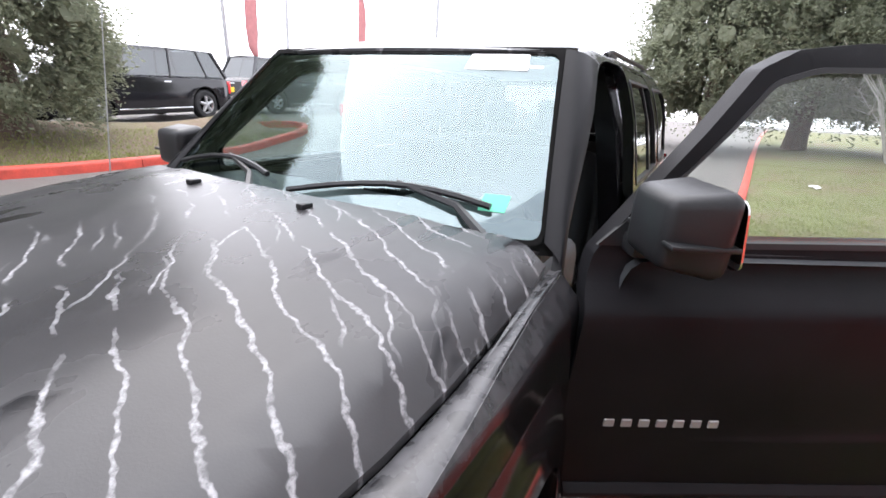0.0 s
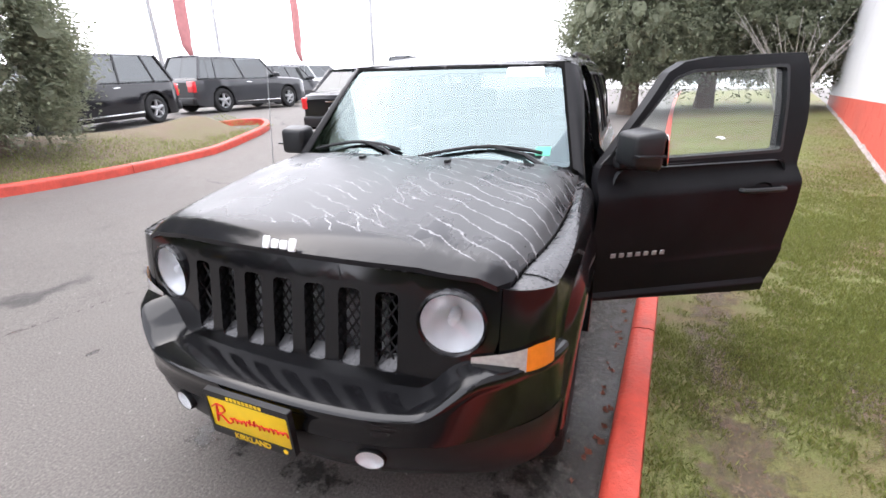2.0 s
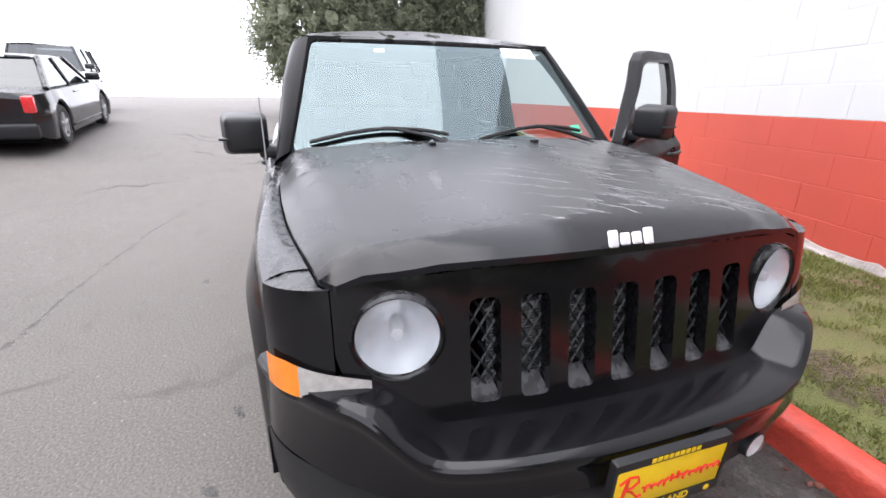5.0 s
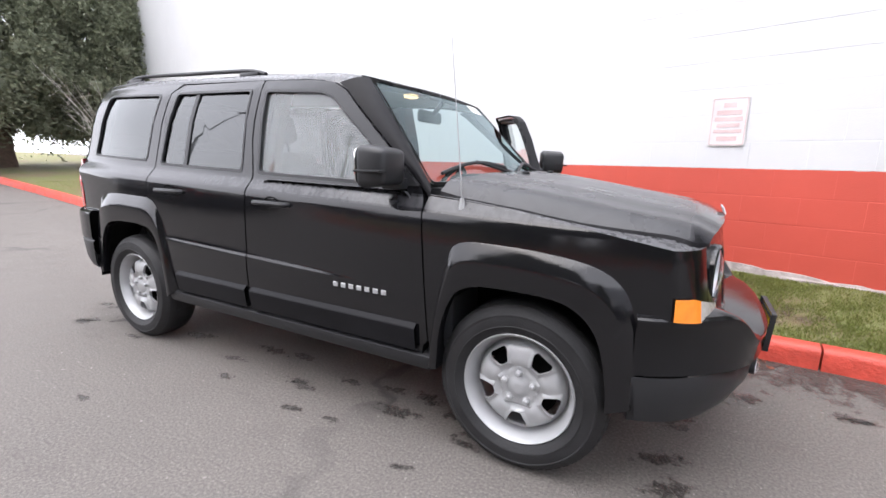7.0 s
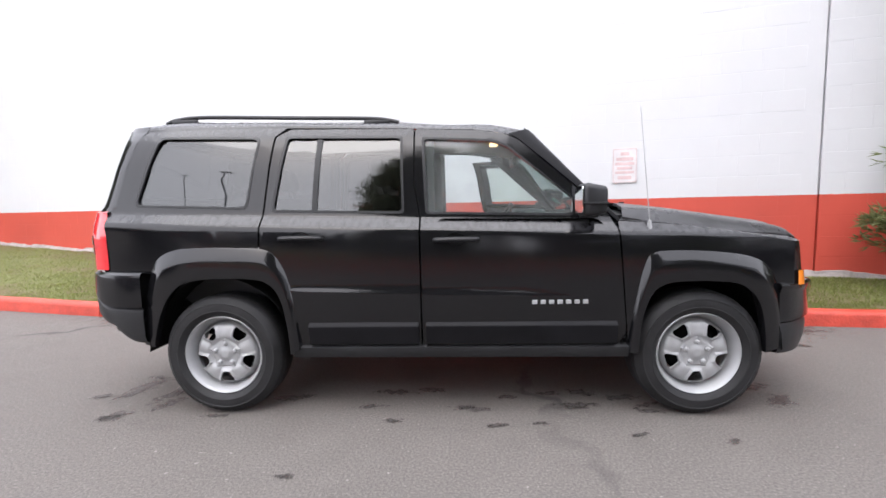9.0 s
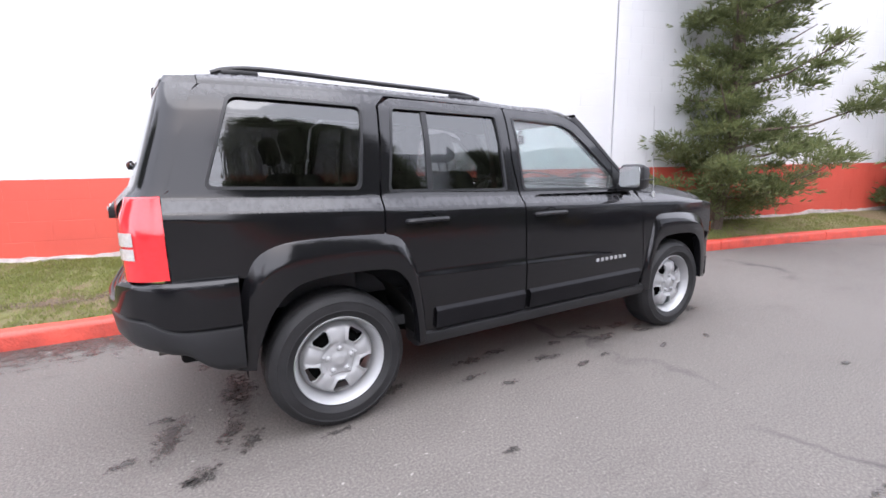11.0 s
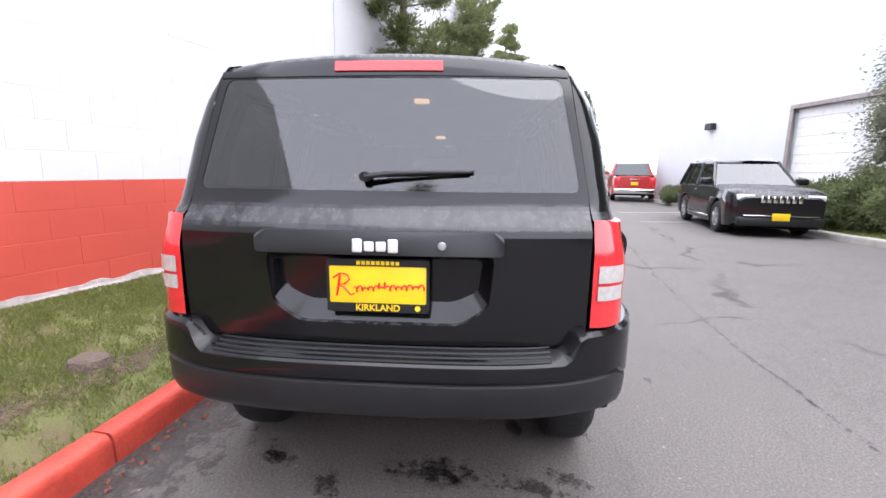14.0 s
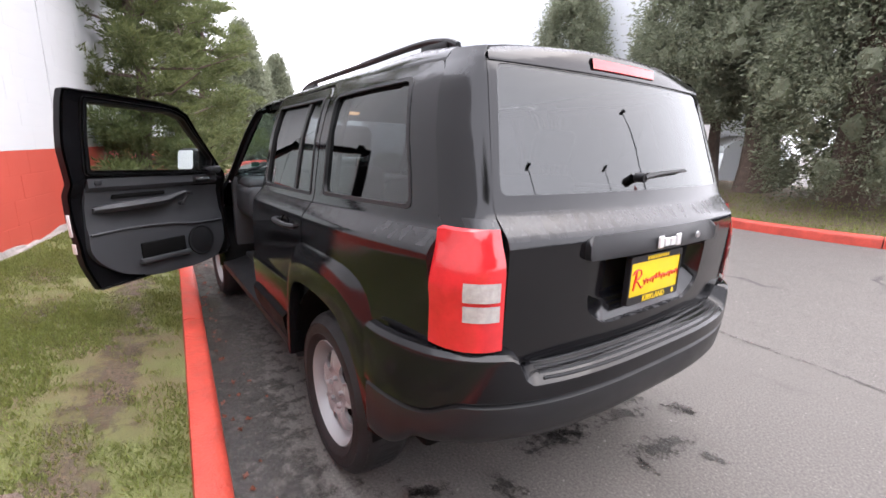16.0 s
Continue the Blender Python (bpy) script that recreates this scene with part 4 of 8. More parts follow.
def front_door(s):
    sh = on_side(s)
    FD, W_FD, up = (FDL, W_FDL, 0.035) if s > 0 else (FD0, W_FD0, 0.0)
    d = part("front_door", sheet(FD, [W_FD], 0.055, sh, 0.055, CREASES), MAT_PAINT_MIST if s > 0 else MAT_PAINT, jeep, "black front door" + (", standing open" if s > 0 else ""))
    window(d, W_FD, sh, MAT_GLASS if s > 0 else MAT_GLASS_MIST)
    handle(d, 0.02 + up, 0.985 + up * 0.6, s)
    cladding(d, -0.080 if s > 0 else -0.150, 0.875, s, (0.050, 0.085) if s > 0 else (0.0, 0.0))
    mirror(d, s)
    name_bars(d, s, *((0.52, 0.82, 0.715) if s > 0 else (0.42, 0.735, 0.632)))
    # sail patch in front of the glass
    part("sail_patch", sheet([(0.655 + up, 1.105 + up), (0.835 + up, 1.105 + up), (0.655 + up, 1.27 + up)], (), 0.1, lambda u, v, q: sh(u, v, q - 0.003), 0.01), MAT_PLASTIC, d)
    inner = [(x, z) for x, z in expand(FD, -0.012)]
    part("inner_frame", sheet(inner, [expand(W_FD, 0.02)], 0.06, lambda u, v, q: sh(u, v, 0.052 + q), 0.012), MAT_PAINT, d)
    hole = expand(W_FD, 0.004)
    part("run_channel", sheet(expand(W_FD, 0.03), [hole], 0.08, lambda u, v, q: sh(u, v, 0.05 + q), 0.014), MAT_PLASTIC, d)
    trim = rounded([(-0.115, 0.70), (-0.085, 1.10 + up), (0.80, 1.085 + up), (0.83, 0.98), (0.845, 0.62), (0.76, 0.495), (0.55, 0.465), (0.25, 0.47), (0.05, 0.53), (-0.07, 0.62)], 0.05, 3)
    part("door_trim", sheet(trim, [], 0.06, lambda u, v, q: (u, s * (0.775 + 0.018 * step(0.80, 0.84, v) * step(1.03, 0.99, v) + q), v), 0.045), MAT_GRAIN, d, "dark grey moulded door lining")
    if s > 0:
        # padded ledge under the glass, a swept armrest and a crease above the pocket
        bm = bmesh.new()
        loft(bm, [[(x, y, z + 0.02 * (0.35 - x) * 0.3) for y, z in ((0.79, 1.135), (0.752, 1.138), (0.738, 1.122), (0.742, 1.075), (0.765, 1.052), (0.79, 1.05))] for x in (-0.085, 0.1, 0.3, 0.5, 0.7, 0.80)], closed=True, caps=True)
        bmesh.ops.recalc_face_normals(bm, faces=bm.faces[:])
        part("upper_pad", bm, MAT_GRAIN, d)
        bm = bmesh.new()
        rings = []
        for x, z, dep, h in ((-0.06, 0.945, 0.012, 0.012), (0.0, 0.950, 0.045, 0.02), (0.14, 0.955, 0.062, 0.026), (0.30, 0.960, 0.062, 0.026), (0.40, 0.968, 0.050, 0.022), (0.47, 0.985, 0.026, 0.016), (0.56, 1.005, 0.012, 0.010)):
            rings.append([(x, 0.792, z + h), (x, 0.787 - dep, z + h), (x, 0.778 - dep, z), (x, 0.784 - dep * 0.8, z - h), (x, 0.792, z - h * 1.3)])
        loft(bm, rings, closed=True, caps=True)
        bmesh.ops.recalc_face_normals(bm, faces=bm.faces[:])
        part("armrest", bm, MAT_GRAIN, d)
        bm = bmesh.new()
        tube(bm, spline([(-0.10, 0.772, 0.80), (0.15, 0.770, 0.81), (0.40, 0.770, 0.80), (0.60, 0.770, 0.775), (0.82, 0.772, 0.77)], 6), 0.008, 6)
        part("trim_crease", bm, MAT_GRAIN, d)
        bm = bmesh.new()
        box(bm, (0.05, 0.772, 1.0), (0.40, 0.792, 1.03), 0.01)
        part("pull_recess", bm, MAT_DARK, d)
        bm = bmesh.new()
        box(bm, (0.18, 0.764, 0.585), (0.50, 0.785, 0.70), 0.02, 3)
        part("map_pocket", bm, MAT_DARK, d)
        bm = bmesh.new()
        box(bm, (0.16, 0.745, 0.565), (0.52, 0.785, 0.60), 0.012)
        part("pocket_lip", bm, MAT_GRAIN, d)
        bm = bmesh.new()
        lathe(bm, [(0.0, -0.016), (0.05, -0.016), (0.085, -0.006), (0.092, -0.004), (0.104, -0.008), (0.108, 0.004), (0.108, 0.02)], 32)
        sp = part("speaker", bm, MAT_PLASTIC, d)
        sp.matrix_local = Matrix.Translation((0.63, 0.772, 0.645))
        bm = bmesh.new()
        tube(bm, [(0.50, 0.775, 0.93), (0.50, 0.745, 0.93)], 0.017, 12)
        tube(bm, [(0.50, 0.742, 0.93), (0.545, 0.738, 0.995)], 0.009, 8)
        tube(bm, [(0.545, 0.740, 0.995), (0.545, 0.705, 0.995)], 0.013, 10)
        part("window_crank", bm, MAT_PLASTIC, d)
        bm = bmesh.new()
        box(bm, (0.60, 0.735, 1.06), (0.74, 0.75, 1.115), 0.006)
        bez_ob = part("latch_bezel", bm, MAT_PLASTIC, d)
        bm = bmesh.new()
        box(bm, (0.615, 0.722, 1.08), (0.725, 0.738, 1.103), 0.005)
        part("inner_handle", bm, MAT_CHROME, d, "chrome door release")
        bm = bmesh.new()
        box(bm, (-0.05, 0.735, 1.09), (-0.01, 0.75, 1.12), 0.005)
        part("lock_knob", bm, MAT_PLASTIC, d)
        bm = bmesh.new()
        box(bm, (-0.1715, 0.815, 0.80), (-0.1685, 0.845, 0.93), 0.001)
        box(bm, (-0.1715, 0.805, 0.70), (-0.1685, 0.84, 0.76), 0.001)
        part("door_label", bm, MAT_WHITE, d, "small white maker's label")
        h = Vector((0.905, 0.845, 0.42))
        swing = Matrix.Rotation(radians(-DOOR_OPEN), 4, "Z")
        hinge = Matrix.Rotation(radians(2.8), 4, swing @ Vector((-1, 0, 0))) @ swing
        d.matrix_local = Matrix.Translation(h) @ hinge @ Matrix.Translation(-h)
    return d


DOOR_OPEN = 57.0
for s in (1, -1):
    sh = on_side(s)
    front_door(s)
    d = part("rear_door", sheet(RD, [W_RD], 0.06, sh, 0.045, CREASES), MAT_PAINT, jeep, "black rear door")
    window(d, W_RD, sh, MAT_PRIVACY)
    handle(d, -0.83, 1.005, s)
    cladding(d, -0.80, -0.19, s)
    part("window_divider", sheet([(-0.755, 1.15), (-0.785, 1.15), (-0.765, 1.56), (-0.735, 1.56)], (), 0.1, lambda u, v, q: sh(u, v, 0.004 + q), 0.02), MAT_PLASTIC, d)
    part("door_lining", sheet(expand(RD[:], -0.05), [expand(W_RD, 0.03)], 0.12, lambda u, v, q: sh(u, v, 0.075 + q), 0.0), MAT_GRAIN, d)
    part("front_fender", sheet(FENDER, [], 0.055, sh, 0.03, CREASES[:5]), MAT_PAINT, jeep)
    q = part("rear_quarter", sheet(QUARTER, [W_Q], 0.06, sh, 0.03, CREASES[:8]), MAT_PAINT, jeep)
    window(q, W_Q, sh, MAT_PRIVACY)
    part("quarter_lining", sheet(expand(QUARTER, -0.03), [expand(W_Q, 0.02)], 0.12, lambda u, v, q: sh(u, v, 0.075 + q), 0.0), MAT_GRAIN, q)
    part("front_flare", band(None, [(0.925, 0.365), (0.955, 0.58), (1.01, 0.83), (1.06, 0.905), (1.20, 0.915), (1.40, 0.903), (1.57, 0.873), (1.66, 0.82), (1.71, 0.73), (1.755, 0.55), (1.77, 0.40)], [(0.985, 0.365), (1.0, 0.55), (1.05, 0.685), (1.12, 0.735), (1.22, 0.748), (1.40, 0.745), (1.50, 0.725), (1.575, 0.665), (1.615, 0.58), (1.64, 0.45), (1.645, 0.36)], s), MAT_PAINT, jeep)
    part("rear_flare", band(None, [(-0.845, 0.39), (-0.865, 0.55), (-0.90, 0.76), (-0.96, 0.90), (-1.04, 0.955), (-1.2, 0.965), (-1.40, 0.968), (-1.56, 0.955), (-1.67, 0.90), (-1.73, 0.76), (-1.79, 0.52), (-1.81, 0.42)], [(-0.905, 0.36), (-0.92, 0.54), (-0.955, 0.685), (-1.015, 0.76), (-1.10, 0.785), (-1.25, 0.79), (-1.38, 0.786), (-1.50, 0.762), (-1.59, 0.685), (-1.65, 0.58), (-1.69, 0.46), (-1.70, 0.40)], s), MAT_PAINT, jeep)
    # inner arches
    for cx, wx in ((1.3175, 0.37), (-1.3175, 0.40)):
        bm = bmesh.new()
        arc = [(cx + 0.42 * math.cos(math.pi * (k / 14 * 1.0)), 0.37 + 0.43 * math.sin(math.pi * (k / 14 * 1.0))) for k in range(15)]
        loft(bm, [[(x, s * 0.86, z) for x, z in arc], [(x, s * 0.50, z) for x, z in arc]])
        f = [bm.verts.new((x, s * 0.50, z)) for x, z in arc]
        bm.faces.new(f)
        part("wheel_arch_liner", bm, MAT_DARK, jeep)
    bm = bmesh.new()
    prof = [(0.80, 0.415), (0.845, 0.41), (0.868, 0.395), (0.870, 0.365), (0.855, 0.335), (0.80, 0.32), (0.70, 0.33), (0.70, 0.44)]
    loft(bm, [[(x, s * y, z) for y, z in prof] for x in (-0.90, -0.5, 0, 0.5, 0.94)], closed=True, caps=True)
    bmesh.ops.recalc_face_normals(bm, faces=bm.faces[:])
    part("sill", bm, MAT_PLASTIC, jeep)
    # pillars and rails
    bm = bmesh.new()
    side_pts = [(0.89, 1.06), (0.80, 1.15), (0.70, 1.24), (0.60, 1.328), (0.50, 1.417), (0.43, 1.478), (0.372, 1.53), (0.32, 1.562)]
    rings = []
    for k, (x, z) in enumerate(side_pts):
        t = k / (len(side_pts) - 1)
        a = Vector((x + 0.005, yside(x, z) - 0.002, z))
        sz = 1.118 + (1.592 - 1.118) * t
        sx, sy, _ = on_screen(0.742 - (0.742 - 0.612) * t, sz, 0)
        b = Vector((sx + 0.004, 0.742 - (0.742 - 0.612) * t, sz))
        c = (a + b) / 2 + Vector((0.03, 0.03, 0.012))
        rings.append([(a.x - 0.045, s * (a.y - 0.035), a.z - 0.01), (a.x - 0.004, s * (a.y - 0.03), a.z)] + [(p.x, s * p.y, p.z) for p in bez(a, c, b, 5)])
    loft(bm, rings)
    bmesh.ops.recalc_face_normals(bm, faces=bm.faces[:])
    part("a_pillar", bm, MAT_PAINT_MIST, jeep)
    bm = bmesh.new()
    rings = []
    for k in range(25):
        x = 0.40 + (-1.80 - 0.40) * k / 24
        zt = lerp_table([(-1.9, 1.637), (-0.95, 1.637), (-0.2, 1.610), (0.15, 1.592), (0.30, 1.566), (0.40, 1.52)], x)
        a = Vector((x, yside(x, zt) - 0.002, zt))
        b = Vector((x, 0.572, zroof(x, 0.572) + 0.001))
        c = (a + b) / 2 + Vector((0, 0.018, 0.018))
        rings.append([(p.x, s * p.y, p.z) for p in bez(a, c, b, 5)])
    loft(bm, rings)
    bmesh.ops.recalc_face_normals(bm, faces=bm.faces[:])
    part("cant_rail", bm, MAT_PAINT, jeep)
    zs = [1.172 + 0.4655 * k / 18 for k in range(19)]
    dx = lambda z: lerp_table([(1.17, -1.982), (1.192, -1.952), (1.60, -1.832), (1.64, -1.80)], z)
    dy = lambda z: lerp_table([(1.17, 0.662), (1.245, 0.655), (1.60, 0.604), (1.64, 0.598)], z)
    part("d_pillar", corner_strip(zs, lambda z: (dx(z), yside(dx(z), z), z), lambda z: (xrear(dy(z), z), dy(z), z), lambda a, b: (b.x + 0.015, a.y - 0.02, a.z), s=s), MAT_PAINT, jeep)
    bm = bmesh.new()
    a, b = Vector((dx(1.6375), yside(dx(1.6375), 1.6375), 1.6375)), Vector((xrear(dy(1.6375), 1.6375), dy(1.6375), 1.6375))
    outer = bez(a, (b.x + 0.015, a.y - 0.02, a.z), b, 8)
    inner = [Vector((-1.80 - 0.10 * k / 8, 0.572 - 0.03 * (k / 8) ** 2, 0)) for k in range(9)]
    inner = [Vector((q.x, q.y, zroof(q.x, q.y))) for q in inner]
    mids = [(p + q) / 2 + Vector((-0.004, 0.008, 0.012)) for p, q in zip(outer, inner)]
    loft(bm, [[(q.x, s * q.y, q.z) for q in r] for r in (outer, mids, inner)])
    bmesh.ops.recalc_face_normals(bm, faces=bm.faces[:])
    part("roof_corner", bm, MAT_PAINT, jeep)
    # the fender's shoulder, up to the hood's edge
    bm = bmesh.new()
    ftop = [(0.893, 1.068), (1.10, 1.052), (1.30, 1.028), (1.50, 0.998), (1.65, 0.972), (1.80, 0.945)]
    rings = []
    for k in range(19):
        x = 0.893 + (1.80 - 0.893) * k / 18
        z = lerp_table(ftop, x)
        a = Vector((x, yside(x, z) - 0.001, z))
        hx, hy, hz = on_hood(x, hood_half(x), 0.0)
        b = Vector((x, hy + 0.004, hz - 0.012))
        rings.append([(q.x, s * q.y, q.z) for q in bez(a, (a + b) / 2 + Vector((0, 0.012, 0.016)), b, 5)])
    loft(bm, rings)
    a, b = Vector((1.80, yside(1.80, 0.945), 0.945)), Vector((xfront(0.688, 0.945), 0.688, 0.945))
    edge = [Vector(on_hood(x, y, 0.012)) for x, y in ((1.80, hood_half(1.80) + 0.004), (1.83, hood_half(1.83) + 0.004), (1.862, hood_half(1.86) + 0.003), (1.885, 0.690), (1.895, 0.674))]
    outer = bez(a, (b.x - 0.025, a.y - 0.03, a.z), b, 8)
    inner = [edge[min(int(k / 2), 3)].lerp(edge[min(int(k / 2), 3) + 1], (k / 2) % 1 if k < 8 else 1.0) for k in range(9)]
    loft(bm, [[(q.x, s * q.y, q.z) for q in outer], [((p.x + q.x) / 2, s * ((p.y + q.y) / 2), max(p.z, q.z) * 0.5 + (p.z + q.z) * 0.25 + 0.004) for p, q in zip(outer, inner)], [(q.x, s * q.y, q.z) for q in inner]])
    bmesh.ops.recalc_face_normals(bm, faces=bm.faces[:])
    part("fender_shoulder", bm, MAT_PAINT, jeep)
    # fender corners and lamps
    fz = [0.69 + 0.255 * k / 12 for k in range(13)]
    fa = lambda z: (1.80, yside(1.80, z), z)
    fb = lambda z: (xfront(0.688, z), 0.688, z)
    fc = lambda a, b: (b.x - 0.025, a.y - 0.03, a.z)
    part("fender_corner", corner_strip(fz, fa, fb, fc, s=s), MAT_PAINT, jeep)
    # the wrapped marker: amber round the side, then a clear lens that tapers inward along the bumper
    for what, mat, t0, t1, note in (("side_marker", MAT_AMBER, 0.10, 0.62, "amber side marker lens"), ("turn_signal", MAT_GREYLENS, 0.62, 1.30, "clear ribbed turn signal lens")):
        bm = bmesh.new()
        rows = []
        for k in range(9):
            t = t0 + (t1 - t0) * k / 8
            low, high = 0.716 - 0.012 * t, 0.790 - 0.050 * max(0.0, t - 0.45)
            row = []
            for j in range(5):
                z = low + (high - low) * j / 4
                p0, p2 = Vector(fa(z)), Vector(fb(z))
                p1 = Vector(fc(p0, p2))
                q = (1 - t) ** 2 * p0 + 2 * t * (1 - t) * p1 + t * t * p2 if t <= 1 else Vector((xfront(0.688 - 0.25 * (t - 1), z), 0.688 - 0.25 * (t - 1), z))
                tang = ((1 - t) * (p1 - p0) + t * (p2 - p1)).normalized() if t <= 1 else (p2 - p1).normalized()
                row.append((q.x - tang.y * 0.010, s * (q.y + tang.x * 0.010), z))
            rows.append(row)
        loft(bm, rows)
        bmesh.ops.recalc_face_normals(bm, faces=bm.faces[:])
        facing(bm, (0.7, s * 0.7, 0))
        part(what, bm, mat, jeep, note)
    # tail lamp
    tz = [0.838 + 0.0275 * k for k in range(13)] + [1.174]
    ta = lambda z: (-1.982, (yside(-1.982, min(z, 1.0)) - 0.026 * step(1.0, 1.17, z) if z < 1.17 else yside(-1.982, z)) - 0.004, z)
    tb = lambda z: (-2.136 + 0.034 * step(1.06, 1.19, z), 0.664, z)
    tc = lambda a, b: (b.x + 0.01, a.y - 0.015, a.z)
    lamp = part("tail_lamp", corner_strip(tz, ta, tb, tc, 0.008, s=s), MAT_REDLENS, jeep, "tall red tail lamp")
    for z0, z1 in ((0.926, 0.972), (0.982, 1.036)):
        part("reversing_lens", corner_strip([z0 + (z1 - z0) * k / 3 for k in range(4)], ta, tb, tc, 0.012, t0=0.46, t1=0.93, s=s), MAT_GREYLENS, lamp, "smoky clear lens")
    # roof rack
    bm = bmesh.new()
    zr = lambda x: zroof(x, 0.555)
    pts = [(-1.74, 0.548, zr(-1.74) + 0.006), (-1.66, 0.552, zr(-1.66) + 0.022), (-1.48, 0.555, zr(-1.48) + 0.030), (-1.0, 0.560, zr(-1) + 0.030), (-0.60, 0.566, zr(-0.60) + 0.028), (-0.42, 0.568, zr(-0.42) + 0.022), (-0.31, 0.568, zr(-0.31) + 0.003)]
    tube(bm, [(x, s * y, z) for x, y, z in spline(pts, 5)], 0.012, 8)
    box(bm, (-1.70, min(s * 0.541, s * 0.568), zr(-1.62) - 0.014), (-1.54, max(s * 0.541, s * 0.568), zr(-1.62) + 0.020), 0.012)
    box(bm, (-0.52, min(s * 0.554, s * 0.582), zr(-0.45) - 0.016), (-0.36, max(s * 0.554, s * 0.582), zr(-0.45) + 0.020), 0.012)
    part("roof_rail", bm, MAT_PLASTIC, jeep)
    for cx in (1.3175, -1.3175):
        wheel(jeep, Matrix.Translation((cx, s * 0.745, 0.345)) @ (Matrix.Identity(4) if s > 0 else Matrix.Rotation(math.pi, 4, "Z")))

# hood, roof, windscreen
rear_edge = [(0.925 + 0.10 * (1 - (y / 0.77) ** 2), y) for y in [-0.77 + 0.1027 * k for k in range(16)]]
front_edge = [(1.972 - 0.16 * y * y, y) for y in [0.672 - 0.0896 * k for k in range(16)]]
side_edge = lambda s: [(x, s * hood_half(x)) for x in (1.05, 1.2, 1.35, 1.5, 1.62, 1.72, 1.80, 1.86)]
hood = part("hood", sheet(rear_edge + side_edge(1) + front_edge + side_edge(-1)[::-1], [], 0.055, on_hood, 0.016), MAT_PAINT_DEW, jeep, "black hood veined with dew run-off")
bm = bmesh.new()
badge_blocks(bm, 4, 0.028, 0.040, 0.005, 0.008, lambda u, d, v: (xfront(0, 0.99) + 0.006 + d - 0.35 * v, u, 1.022 + v * 0.94))
part("maker_badge", bm, MAT_BADGE, hood, "small silver badge on the hood's lip")
for y in (-0.22, 0.22):
    bm = bmesh.new()
    box(bm, (1.085, y - 0.012, on_hood(1.1, y, 0)[2] - 0.004), (1.12, y + 0.012, on_hood(1.1, y, 0)[2] + 0.012), 0.004)
    part("washer_jet", bm, MAT_PLASTIC, hood)
roof_line = [(0.500 - 0.040 * (y / 0.575) ** 2, y) for y in [-0.575 + 0.115 * k for k in range(11)]] + [(-1.93 + 0.06 * (y / 0.58) ** 2, y) for y in [0.575 - 0.115 * k for k in range(11)]]
part("roof", sheet(roof_line, [], 0.09, on_roof, 0.02), MAT_PAINT_DEW, jeep, "black roof with dew veins")
part("headliner", sheet(expand(roof_line, -0.02), [], 0.2, lambda u, v, d: on_roof(u, v, 0.045 + d), 0.0), MAT_LINER, jeep, "pale grey headliner")
bm = bmesh.new()
loft(bm, [[(xrear(y, 1.63) + 0.02, y, 1.626), (xrear(y, 1.63) - 0.005, y, 1.628), (xrear(y, 1.65) - 0.008, y, 1.65), (xrear(y, 1.66) - 0.002, y, zroof(-1.96, y) - 0.016), (xrear(y, 1.66) + 0.012, y, zroof(-1.95, y) - 0.004), (-1.90 + 0.06 * (y / 0.58) ** 2, y, zroof(-1.9, y) + 0.002)] for y in [-0.592 + 0.1184 * k for k in range(11)]])
bmesh.ops.recalc_face_normals(bm, faces=bm.faces[:])
part("roof_spoiler", bm, MAT_PAINT, jeep)
bm = bmesh.new()
loft(bm, [[(xrear(y, 1.65) - 0.004, y, 1.640), (xrear(y, 1.65) - 0.016, y, 1.644), (xrear(y, 1.66) - 0.014, y, 1.674), (xrear(y, 1.66) + 0.008, y, 1.684)] for y in [-0.18 + 0.036 * k for k in range(11)]])
bmesh.ops.recalc_face_normals(bm, faces=bm.faces[:])
part("high_brake_lamp", bm, MAT_REDLENS, jeep, "red high-level brake lamp")
SCREEN = rounded([(-0.738, 1.112), (0.738, 1.112), (0.606, 1.578), (-0.606, 1.578)], 0.03)
screen = part("windscreen", sheet(SCREEN, [], 0.08, on_screen, 0.004), MAT_SCREEN, jeep, "clear green-tinted windscreen", sharp=30)
part("screen_frit", sheet(expand(SCREEN, 0.006), [expand(SCREEN, -0.005)], 0.08, lambda u, v, d: on_screen(u, v, d - 0.006), 0.0), MAT_DARK, screen, "black printed border")
part("screen_surround", sheet([(-0.775, 1.095), (0.775, 1.095), (0.640, 1.605), (-0.640, 1.605)], [expand(SCREEN, -0.004)], 0.08, lambda u, v, d: on_screen(u, v, d + 0.010), 0.0), MAT_DARK, screen, "black rubber surround")
part("price_sticker", sheet(rounded([(0.33, 1.522), (0.53, 1.522), (0.515, 1.572), (0.33, 1.572)], 0.005), [], 0.1, lambda u, v, d: on_screen(u, v, d - 0.002), 0.0), MAT_WHITE, screen, "white paper sticker")
part("service_sticker", sheet([(0.565, 1.168), (0.63, 1.168), (0.63, 1.205), (0.565, 1.205)], [], 0.1, lambda u, v, d: on_screen(u, v, d - 0.002), 0.0), MAT_GREEN_STICKER, screen, "small green sticker")
bm = sheet(rounded([(0.84, -0.74), (1.03, -0.70), (1.09, 0), (1.03, 0.70), (0.84, 0.74), (0.88, 0)], 0.01), [], 0.1, lambda u, v, d: (u, v, 1.118 - 0.02 * (v / 0.7) ** 2 - d), 0.04)
part("cowl", bm, MAT_PLASTIC, jeep)
